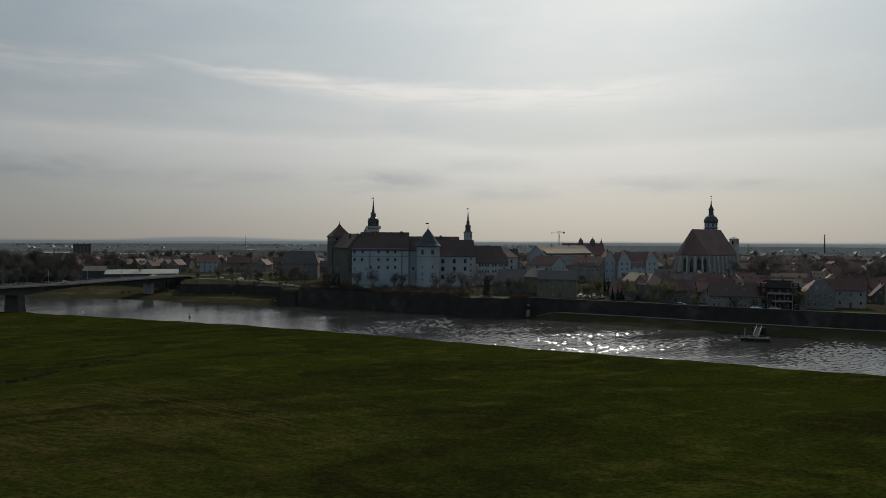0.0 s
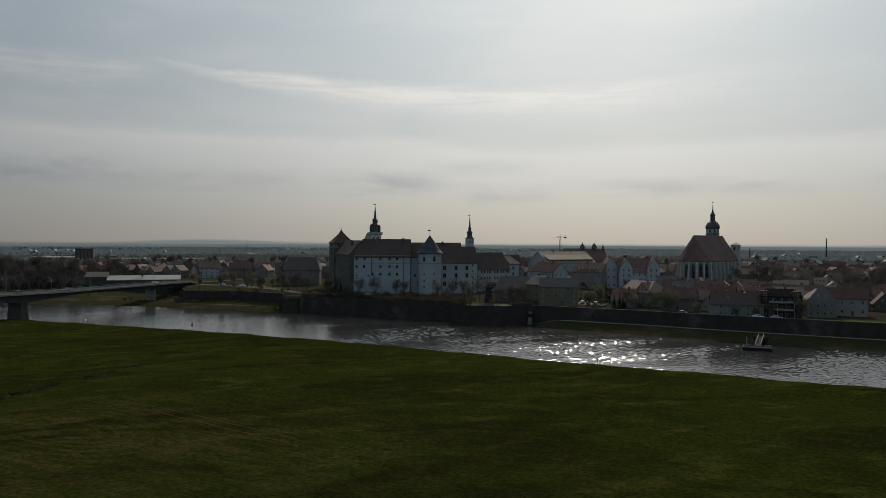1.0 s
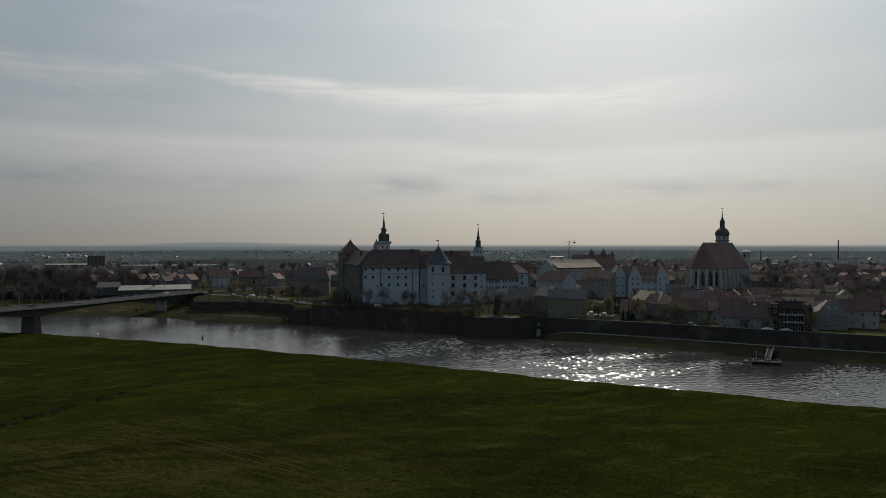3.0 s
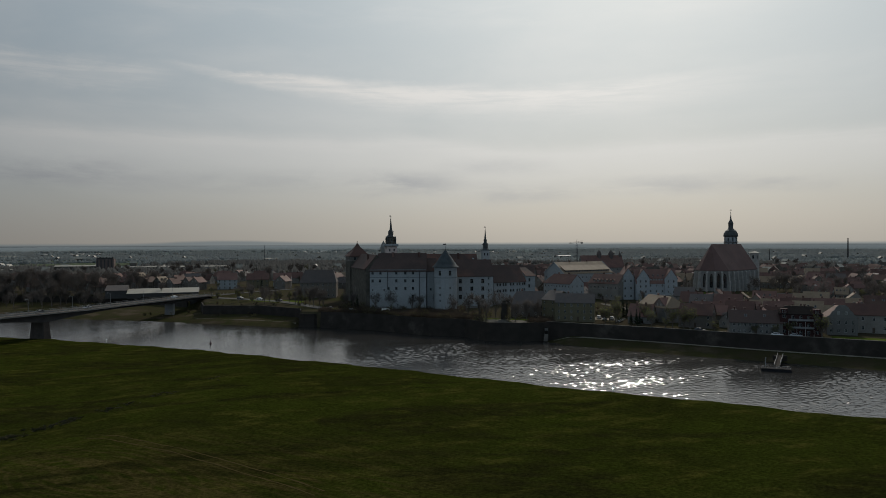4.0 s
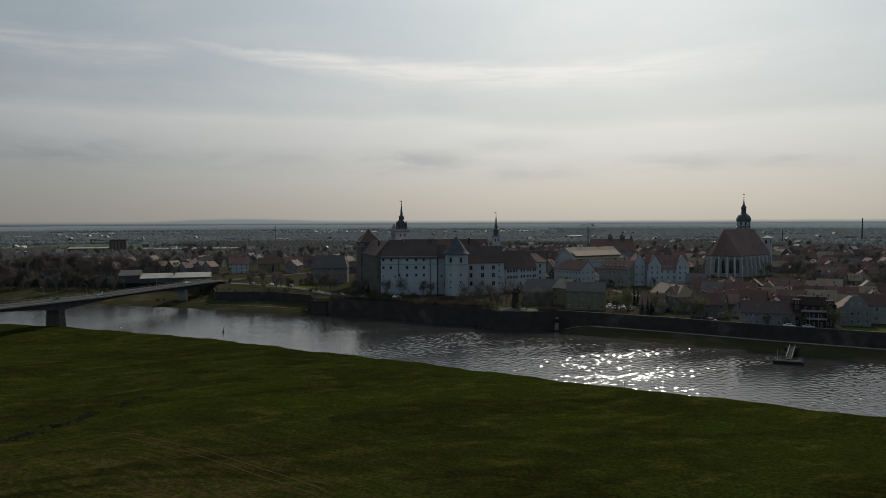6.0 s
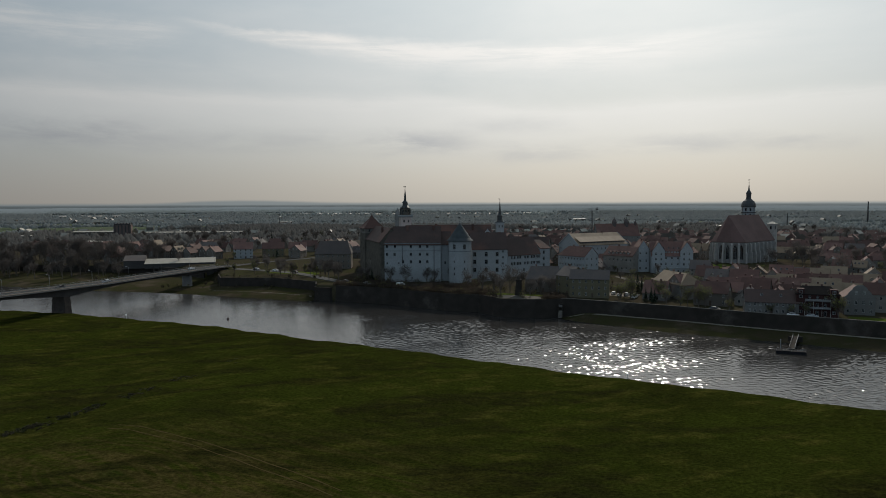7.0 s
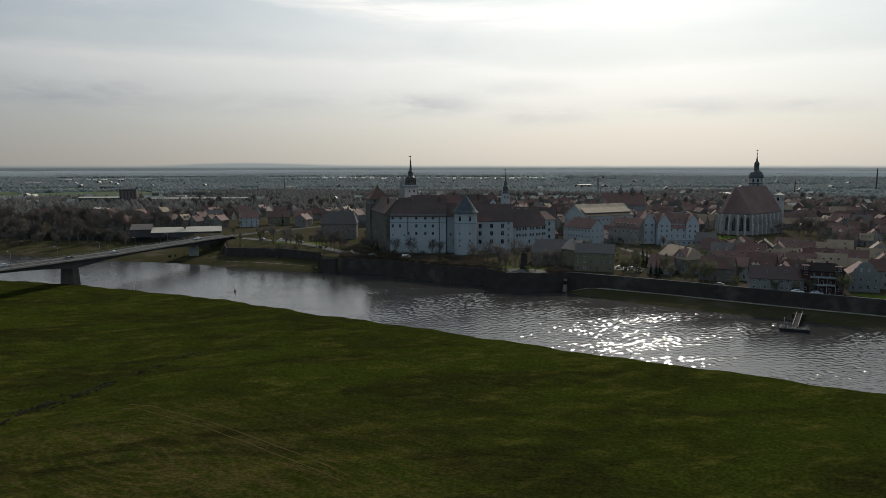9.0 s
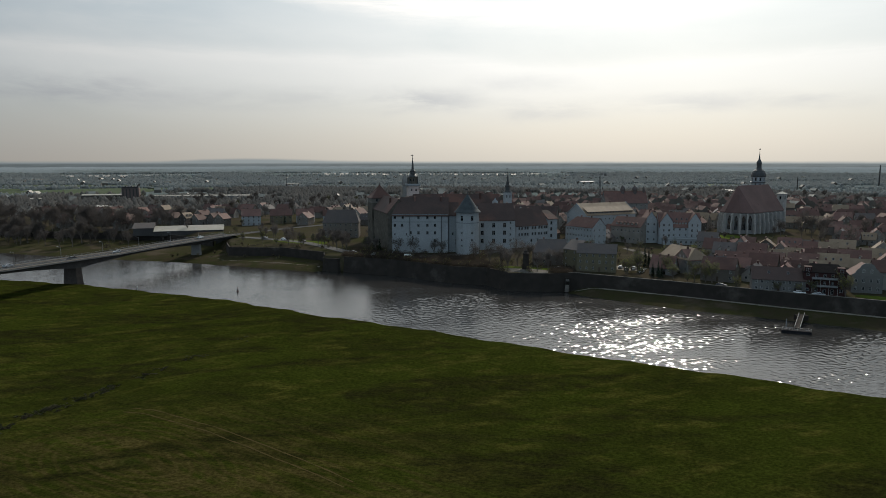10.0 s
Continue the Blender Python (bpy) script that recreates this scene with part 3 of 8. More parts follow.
def roof_of(bm, L, W, eave, ridge, over=0.45, hip0=0.0, hip1=0.0, t=0.22, mi=0, ends=0.25):
    """Gable roof along x; hip0 and hip1 pull the ridge in at the -x and +x ends."""
    drop = (ridge - eave) / (W / 2) * over
    x0, x1 = -L / 2 - (over if hip0 else ends), L / 2 + (over if hip1 else ends)
    e = eave - drop + t
    r = ridge + t
    v = [(x0, -W / 2 - over, e), (x1, -W / 2 - over, e), (x1, W / 2 + over, e), (x0, W / 2 + over, e), (x0 + hip0 if hip0 else x0, 0, r), (x1 - hip1 if hip1 else x1, 0, r)]
    f = [(0, 1, 5, 4), (2, 3, 4, 5)]
    if hip0:
        f.append((3, 0, 4))
    if hip1:
        f.append((1, 2, 5))
    slab(bm, v, f, t, mi)


def chimney_bm(h, w=0.7):
    bm = bmesh.new()
    box(bm, -w / 2, -w / 2, -1.6, w / 2, w / 2, h)
    box(bm, -w / 2 - 0.08, -w / 2 - 0.08, h, w / 2 + 0.08, w / 2 + 0.08, h + 0.15)
    return bm


CHIMNEY = mesh_of("chimney", chimney_bm(1.1), M_ROOF)


def skylight_bm():
    bm = bmesh.new()
    box(bm, -0.45, -0.7, 0, 0.45, 0.7, 0.08)
    face(bm, [(-0.37, -0.62, 0.085), (0.37, -0.62, 0.085), (0.37, 0.62, 0.085), (-0.37, 0.62, 0.085)], 1)
    return bm


SKYLIGHT = mesh_of("skylight", skylight_bm(), M_FRAME_D, M_GLASS)


def dormer_bm(w, h, d):
    """A small gabled dormer: front at y 0, running back d."""
    bm = bmesh.new()
    box(bm, -w / 2, 0, -0.6, w / 2, d, h)
    face(bm, [(-w / 2, 0, h), (w / 2, 0, h), (0, 0, h + w * 0.45)])
    slab(bm, [(-w / 2 - 0.2, -0.2, h - 0.1), (0, -0.2, h + w * 0.45 + 0.1), (0, d + 1.2, h + w * 0.45 + 0.1), (-w / 2 - 0.2, d + 1.2, h - 0.1)], [(0, 1, 2, 3)], 0.14, 1)
    slab(bm, [(0, -0.2, h + w * 0.45 + 0.1), (w / 2 + 0.2, -0.2, h - 0.1), (w / 2 + 0.2, d + 1.2, h - 0.1), (0, d + 1.2, h + w * 0.45 + 0.1)], [(0, 1, 2, 3)], 0.14, 1)
    return bm


def house(x, y, rot, L, W, eave, ridge, z0, label, wall=None, roof=None, storeys=2, cols=4, gable_cols=2, hip0=0.0, hip1=0.0, win=(1.0, 1.5), chimneys=1, dormers=0,
          skylights=0, name="house", group="", door=True, attic=True, frame_mat=None, category="house"):
    """A house whose front (-y side before turning) and gable ends have windows. eave and ridge are heights over its foot."""
    wall, roof = wall or M_PLASTER, roof or M_ROOF
    ob = thing(name, label, category, x, y, z0, rot, group)
    bm = bmesh.new()
    foot = -1.0
    c = [(-L / 2, -W / 2), (L / 2, -W / 2), (L / 2, W / 2), (-L / 2, W / 2)]
    w, h = win
    gap = eave / storeys
    zs = [gap * i + gap * 0.34 for i in range(storeys)]
    h = min(h, gap * 0.58)
    front = rows_of(L, cols, zs, w, h) if cols else []
    if door and len(front) > 2:
        k = cols // 2
        front[k] = (front[k][0], front[k][1], 0.05, 2.2)
    side = rows_of(W, gable_cols, zs, w, h, 1.4) if gable_cols else []
    # openings on the sides turned to the river; the others are plain
    turned = [(math.sin(radians(rot + d)) * x - math.cos(radians(rot + d)) * y) < -0.15 * math.hypot(x, y) for d in (0, 90, 180, 270)]
    sides = [front if turned[0] else [], side if turned[1] else [], front if turned[2] else [], side if turned[3] else []]
    for i in range(4):
        facade(bm, c[i], c[(i + 1) % 4], foot, eave, sides[i], 0.22)
    if not hip0:
        face(bm, [(-L / 2, W / 2, eave), (-L / 2, -W / 2, eave), (-L / 2, 0, ridge)])
    if not hip1:
        face(bm, [(L / 2, -W / 2, eave), (L / 2, W / 2, eave), (L / 2, 0, ridge)])
    part("wall", bm, wall, ob)
    fm = frame_mat or M_FRAME
    for i in range(4):
        windows_on(ob, c[i], c[(i + 1) % 4], [f for f in sides[i] if f[2] > 0.06], 0.22, fm)
    for f in sides[0] or sides[2]:
        if f[2] <= 0.06 and turned[0]:
            bd = bmesh.new()
            box(bd, f[0] - L / 2, -W / 2 + 0.1, 0.05, f[1] - L / 2, -W / 2 + 0.18, 2.2)
            part("door", bd, M_DOOR, ob)
    if attic and ridge - eave > 3.4:
        for s, hp in ((-1, hip0), (1, hip1)):
            if not hp and turned[1 if s > 0 else 3]:
                for dy in ((-1.3, 1.3) if W > 8 else (0,)):
                    part("window", window_mesh(0.8, 1.2, fm), None, ob, at=pose(s * (L / 2 + 0.03), dy, eave + (ridge - eave) * 0.28, 0, 0, 90 * s))
    br = bmesh.new()
    roof_of(br, L, W, eave, ridge, hip0=hip0, hip1=hip1)
    part("roof", br, roof, ob)
    slope = (ridge - eave) / (W / 2)
    for i in range(chimneys):
        cx = (-0.3 + 0.6 * ((i * 0.618 + 0.2) % 1.0)) * L
        part("chimney", CHIMNEY, None, ob, at=pose(cx, 0.5, ridge - 0.2, 0, 0, 0))
    for i in range(skylights):
        cx = -L * 0.36 + L * 0.72 * (i + 0.5) / skylights
        yy = -W * 0.24
        part("skylight", SKYLIGHT, None, ob, at=pose(cx, yy, ridge - slope * abs(yy) + 0.24, math.degrees(math.atan(slope)), 0, 0))
    for i in range(dormers):
        cx = -L * 0.38 + L * 0.76 * (i + 0.5) / dormers
        yy = -W / 2 + 1.0
        dm = part("dormer", dormer_bm(1.5, 1.3, 1.3 / slope), (wall, roof), ob, at=pose(cx, yy, eave + slope * 1.0, 0, 0, 0))
        part("window", window_mesh(0.9, 1.0, fm), None, dm, at=pose(0, -0.03, 0.6, 0, 0, 0))
    return ob

# ---- ground, river, banks ----
NEAR_X = [-900, -420, -252.3, -202.6, -165.9, -120.6, -96.8, -70.1, -36.0, -6.6, 18.9, 37.8, 55.8, 73.8, 92.7, 151.4, 900]
NEAR_Y = [392.3, 347.6, 322.8, 312.5, 299.6, 283.7, 265.7, 245.8, 230.9, 215.7, 202.5, 193.0, 186.4, 176.9, 168.4, 141.9, -170.3]
FAR_X = [-900, -420, -330, -258, -207, -160, -131, -101, -99, -85, -55, -24, -7, 3.5, 19, 31, 41, 72, 101, 126, 137, 200, 900]
FAR_Y = [500, 440, 422, 402, 394, 383, 372, 364, 366, 364, 353, 333.5, 330, 315.5, 314.5, 312, 305, 283, 270, 257, 251, 222, -80]
QUAY_X = [-900, -420, -330, -240, -200, -178, -165, -131, -102, -98, -86, -55, -24, -7, 3.5, 19, 31, 35, 54, 76, 96, 115, 132, 143, 200, 900]
QUAY_Y = [560, 500, 480, 470, 445, 428, 401, 401, 384, 369, 367, 356, 336.5, 333, 318.5, 317.5, 320, 319.5, 310, 299, 287.5, 277, 268.5, 263, 236, -60]
Z_TOWN = 8.0


def near_y(x):
    return float(np.interp(x, NEAR_X, NEAR_Y)) + 0.8 * math.sin(x * 0.21) + 0.5 * math.sin(x * 0.53 + 1)


def edge_z(x):
    """Height of the meadow and of its edge over the water."""
    return 0.9 + 2.8 * smooth(-130, -64, x)


def meadow_z(x, y):
    z = 0.25 + 0.5 * noise.noise((x * 0.02, y * 0.02, 0)) + 0.22 * noise.noise((x * 0.11, y * 0.11, 3)) + 0.07 * noise.noise((x * 0.45, y * 0.45, 7))
    return edge_z(x) + z * (1 - smooth(-10, 0, y - near_y(x)))


def far_y(x):
    return float(np.interp(x, FAR_X, FAR_Y))


def quay_y(x):
    return float(np.interp(x, QUAY_X, QUAY_Y))


def smooth(a, b, v):
    s = min(1.0, max(0.0, (v - a) / (b - a)))
    return s * s * (3 - 2 * s)


def foot_z(x):
    """Height at the foot of the quay wall."""
    left = 3.5 * (1 - smooth(-104, -98, x))
    right = 2.9 * smooth(28, 44, x)
    return left + right - 0.6 * (smooth(-104, -98, x) - smooth(28, 44, x))


def town_z(x, y):
    hill = 3.0 * math.exp(-((x - 172) ** 2 + (y - 492) ** 2) / 3600)
    return Z_TOWN + 1.6 * smooth(340, 500, y) + hill


def make_ground():
    xs = sorted({*np.round(np.linspace(-900, -300, 31), 2), *np.round(np.arange(-300, 201, 2.0), 2), *np.round(np.linspace(200, 900, 36), 2), -101.0, -99.0})
    verts, faces, mats = [], [], []
    count = None
    for x in xs:
        x = float(x)
        n, f, q = near_y(x), far_y(x), quay_y(x)
        col = []
        for y in (-900, -300, -80, 0, 30):
            col.append((min(y, n - 60), edge_z(x) + 0.3))
        steps = 110
        y0 = min(40, n - 50)
        for k in range(steps + 1):
            y = y0 + (n - 2.0 - y0) * (k / steps)
            col.append((y, meadow_z(x, y)))
        meadow_rows = len(col)
        ez = edge_z(x)
        col += [(n - 0.7, ez - 0.06), (n + 0.2, ez - 0.5), (n + 1.2 + ez * 1.3, -0.3), (n + 9, -2.2), ((n + f) / 2, -3.0), (f - 4, -2.0)]
        bed_rows = len(col)
        fz = foot_z(x)
        beach = max(0.3, q - f)
        for k in range(5):
            s = k / 4
            yy = f - 0.4 + (beach - 0.3) * s
            col.append((yy, -0.25 + (fz + 0.25) * s ** 0.8 + 0.12 * noise.noise((x * 0.3, yy * 0.3, 1)) * s))
        bank_rows = len(col)
        # behind the wall the town ground starts
        col.append((q + 0.6, fz))
        gentle = 1 - smooth(-200, -170, x)
        col.append((q + 0.75 + 14 * gentle, Z_TOWN - 0.25))
        for d in (6, 12, 20, 30, 45, 60, 80, 105, 135, 170):
            y = q + d + 14 * gentle
            col.append((y, town_z(x, y) - 0.05))
        ym = q + 220
        col.append((ym, town_z(x, ym) - 0.05))
        pts = [(x, y, z) for y, z in col]
        # fan out to a far circle
        th = math.atan2(x, 520) if abs(x) < 300 else math.copysign(math.atan2(300, 520) + (radians(84) - math.atan2(300, 520)) * (abs(x) - 300) / 600, x)
        for s in (0.03, 0.07, 0.13, 0.21, 0.31, 0.43, 0.56, 0.7, 0.82, 0.9, 0.95, 1.0):
            ex, ey = 4850 * math.sin(th), 4850 * math.cos(th)
            px, py = x + (ex - x) * s, ym + (ey - ym) * s
            r = math.hypot(px, py)
            pts.append((px, py, 9.6 + 8 * smooth(2600, 4500, r) + (2 * noise.noise((px * 0.001, py * 0.001, 0)) if s > 0.4 else 0)))
        count = len(pts)
        verts.append(pts)
    flat = [p for c in verts for p in c]
    for i in range(len(xs) - 1):
        for j in range(count - 1):
            a = i * count + j
            faces.append((a, a + count, a + count + 1, a + 1))
            if j < meadow_rows:
                mats.append(0)
            elif j < bed_rows:
                mats.append(1)
            elif j < bank_rows + 1:
                mats.append(2)
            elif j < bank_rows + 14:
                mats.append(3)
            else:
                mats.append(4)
    me = bpy.data.meshes.new("ground")
    me.from_pydata(flat, [], faces)
    me.polygons.foreach_set("material_index", mats)
    me.polygons.foreach_set("use_smooth", [True] * len(faces))
    for m in (M_GRASS, M_BED, M_BANKGRASS, M_TOWN, M_HAZY_FIELDS):
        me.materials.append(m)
    tagged(new("ground", me), "flat green riverside meadow, river bed and town ground", "ground", kind="structure")


make_ground()
def make_water():
    """The river's surface, with wind waves that lie calmer upstream and in the lee of the castle wall."""
    r = np.random.default_rng(8)
    xs = np.concatenate((np.linspace(-950, -340, 12), np.arange(-330, -112, 1.0), np.arange(-112, 172, 0.35), np.linspace(195, 950, 14)))
    rows = 310
    lo = np.array([near_y(x) for x in xs]) - 3
    hi = np.array([max(far_y(x), quay_y(x) if -90 < x < 31 else far_y(x)) for x in xs]) + 2
    t = np.linspace(0, 1, rows)
    X = np.repeat(xs[:, None], rows, 1)
    Y = lo[:, None] + (hi - lo)[:, None] * t[None, :]
    lee = np.clip((hi[:, None] - Y) / 45, 0, 1)
    up = np.clip((X + 90) / 110, 0, 1)
    fade = np.clip((X + 330) / 40, 0, 1) * np.clip((172 - X) / 12, 0, 1)
    gust = np.zeros_like(X)
    for k in range(9):
        a, w = r.uniform(-0.9, 0.5), r.uniform(14, 55)
        gust += np.cos((X * math.cos(a) * 0.5 + Y * math.sin(a) * 1.4) * 2 * np.pi / w + r.uniform(0, 6.3))
    wind = fade * (0.34 + 0.66 * up * up * (3 - 2 * up)) * (0.55 + 0.45 * lee) * np.clip(1.0 + 0.26 * gust, 0.35, 1.7)
    Z = np.zeros_like(X)
    waves = 60
    for k in range(waves):
        long = 1.1 * (3.2 ** r.uniform(0, 1))
        a = math.radians(-72) + r.normal(0, 0.75)
        Z += WAVE_SLOPE * math.sqrt(2 / waves) * long / (2 * np.pi) * np.cos((X * math.cos(a) + Y * math.sin(a)) * 2 * np.pi / long + r.uniform(0, 6.3))
    Z *= wind
    cols = len(xs)
    idx = np.arange(cols * rows).reshape(cols, rows)
    quads = np.stack((idx[:-1, :-1], idx[1:, :-1], idx[1:, 1:], idx[:-1, 1:]), -1).reshape(-1, 4)
    me = bpy.data.meshes.new("water")
    me.from_pydata(np.stack((X, Y, Z), -1).reshape(-1, 3).tolist(), [], quads.tolist())
    me.polygons.foreach_set("use_smooth", [True] * len(quads))
    me.materials.append(M_WATER)
    tagged(new("water", me), "dark rippled river water with sun glitter", "river", kind="structure")


WAVE_SLOPE = 0.12
make_water()


def strip(name, pts, width_in, z_low, z_top, material, label, batter=0.6, out=0.0, category="wall", kind="structure"):
    """A wall that follows a line of (x, y), its face towards the river; z_low and z_top may be functions of x."""
    bm = bmesh.new()
    rows = []
    low = z_low if callable(z_low) else (lambda x: z_low)
    top = z_top if callable(z_top) else (lambda x: z_top)
    for i, (x, y) in enumerate(pts):
        a, b = Vector(pts[max(0, i - 1)]), Vector(pts[min(len(pts) - 1, i + 1)])
        u = (b - a).normalized()
        nrm = Vector((u.y, -u.x))
        p = Vector((x, y))
        o0, o1, inn = p + nrm * (out + batter), p + nrm * out, p - nrm * width_in
        rows.append([bm.verts.new((*o0, low(x))), bm.verts.new((*o1, top(x))), bm.verts.new((*inn, top(x))), bm.verts.new((*inn, low(x)))])
    for a, b in zip(rows, rows[1:]):
        for k in range(4):
            bm.faces.new([a[k], b[k], b[(k + 1) % 4], a[(k + 1) % 4]])
    bm.faces.new(rows[0][::-1])
    bm.faces.new(rows[-1])
    bmesh.ops.recalc_face_normals(bm, faces=bm.faces)
    return solid(name, bm, material, label, category, kind=kind)


def line(x0, x1, step=6.0, f=quay_y):
    n = max(2, int(abs(x1 - x0) / step))
    xs = sorted({x0 + (x1 - x0) * i / n for i in range(n + 1)} | {float(q) for q in QUAY_X if x0 < q < x1})
    return [(x, f(x)) for x in xs]


# walls along the far bank
strip("quay_wall_town", line(31.0, 330.0), 0.7, lambda x: foot_z(x) - 1.2, Z_TOWN + 0.7, M_QUAY, "long dark stone flood wall along the town quay")
strip("quay_coping_town", line(31.0, 330.0), 0.75, Z_TOWN + 0.704, Z_TOWN + 0.86, M_PARAPET, "pale stone coping on the flood wall", batter=0.0, out=0.08, category="coping")
strip("quay_wall_castle", line(-86.0, 31.0), 0.8, -2.0, Z_TOWN + 0.5, M_QUAY, "dark castle embankment wall standing in the water", batter=1.4)
strip("quay_wall_meadow", line(-420.0, -192.0, f=lambda x: quay_y(x) + 1.5), 0.7, 2.0, Z_TOWN + 0.4, M_QUAY, "dark flood wall beyond the bridge", batter=0.4)
strip("quay_wall_bridge", line(-176.0, -99.0), 0.7, lambda x: foot_z(x) - 1.0, Z_TOWN + 0.6, M_QUAY, "dark flood wall above a grass bank", batter=0.4)
# low bastion at the wall's corner
bm = bmesh.new()
lathe(bm, [(7.6, -2), (6.9, 6.6), (7.2, 6.6), (7.2, 7.3), (6.4, 7.3), (6.4, 6.9)], 8, -92.5, 373.5, radians(22.5))
bastion = solid("bastion", bm, M_QUAY, "low grey stone bastion at the corner of the river wall", "bastion", kind="structure")

# ---- castle ----
castle = thing("castle", "large whitewashed Renaissance castle with dark red tiled roofs", "castle")


def wing(a, b, z0, eave, ridge, deep, holes, roof_mat, wall_mat=None, hip0=0.0, hip1=0.0, frame_mat=None, shade="", end0=(), end1=()):
    """A castle wing whose river front runs from a to b."""
    a, b = Vector(a), Vector(b)
    u = (b - a).normalized()
    n = Vector((-u.y, u.x))
    L = (b - a).length
    c = [a, b, b + n * deep, a + n * deep]
    wall_mat = wall_mat or M_PLASTER_W
    bm = bmesh.new()
    facade(bm, c[0], c[1], z0, eave, holes, 0.4)
    facade(bm, c[1], c[2], z0, eave, end1, 0.4)
    facade(bm, c[2], c[3], z0, eave)
    facade(bm, c[3], c[0], z0, eave, end0, 0.4)
    for p, q, hp in ((c[3], c[0], hip0), (c[1], c[2], hip1)):
        if not hp:
            m = (p + q) / 2
            face(bm, [(p.x, p.y, eave), (q.x, q.y, eave), (m.x, m.y, ridge)])
    part("wing_wall", bm, wall_mat, castle)
    windows_on(castle, c[0], c[1], holes, 0.4, frame_mat or M_FRAME_D, sill=True)
    windows_on(castle, c[3], c[0], end0, 0.4, frame_mat or M_FRAME_D)
    windows_on(castle, c[1], c[2], end1, 0.4, frame_mat or M_FRAME_D)
    br = bmesh.new()
    roof_of(br, L, deep, eave, ridge, over=0.6, hip0=hip0, hip1=hip1, t=0.35)
    m = (c[0] + c[2]) / 2
    part("wing_roof", br, roof_mat, castle, at=pose(m.x, m.y, 0, 0, 0, math.degrees(math.atan2(u.y, u.x))))
    return L


def band(a, b, z, h=0.35, proud=0.12, material=None):
    a, b = Vector(a), Vector(b)
    bm = bmesh.new()
    box(bm, 0, -proud, 0, (b - a).length, 0.05, h)
    u = b - a
    part("string_course", bm, material or M_TRIM, castle, at=pose(a.x, a.y, z, 0, 0, math.degrees(math.atan2(u.y, u.x))))


def pilaster(a, u_at, w, z0, z1, ang, material):
    bm = bmesh.new()
    box(bm, 0, -0.25, z0, w, 0.1, z1)
    p = Vector(a) + Vector((math.cos(radians(ang)), math.sin(radians(ang)))) * u_at
    part("pilaster", bm, material, castle, at=pose(p.x, p.y, 0, 0, 0, ang))


def hole(u, z, w, h):
    return (u - w / 2, u + w / 2, z - h / 2, z + h / 2)


A0, A1 = (-62.3, 386.0), (-30.4, 388.2)
a_holes = [hole(u, 28.6, 1.3, 1.7) for u in (1.5, 6.0, 15.0, 20.1, 24.4)]
a_holes += [hole(u, 24.1, 1.3, 1.7) for u in (1.5, 5.7, 15.0, 20.1, 24.4)]
a_holes += [hole(u, 19.8, 1.3, 1.7) for u in (10.5, 15.0, 20.1, 24.4)] + [hole(1.5, 19.0, 0.8, 1.0), hole(8.1, 19.0, 0.8, 1.0), hole(24.4, 15.2, 1.3, 1.7), hole(4.6, 12.6, 0.9, 0.9), hole(15.7, 10.6, 0.9, 0.9), hole(2.0, 9.4, 1.0, 1.4)]
wing(A0, A1, 6.0, 30.0, 39.4, 15.0, a_holes, M_ROOF_CASTLE, hip0=5.0)
ang_a = math.degrees(math.atan2(A1[1] - A0[1], A1[0] - A0[0]))
band(A0, A1, 25.85)
band(A0, A1, 30.05, 0.45, 0.22)
for u in (10.1, 28.2):
    bm = bmesh.new()
    tube(bm, (0, -0.35, 20.0 if u < 20 else 8.5), (0, -0.35, 30.2), 0.16, 0.16, 8)
    p = Vector(A0) + Vector((math.cos(radians(ang_a)), math.sin(radians(ang_a)))) * u
    part("downpipe", bm, M_DARKSTEEL, castle, at=pose(p.x, p.y, 0, 0, 0, ang_a))
# set-back link between the west block and the round tower
wing((-30.2, 391.0), (-24.4, 392.0), 6.0, 29.8, 36.4, 12.0, [hole(2.2, 19.0, 1.0, 1.5), hole(4.4, 15.2, 1.0, 1.5)], M_ROOF_CASTLE)


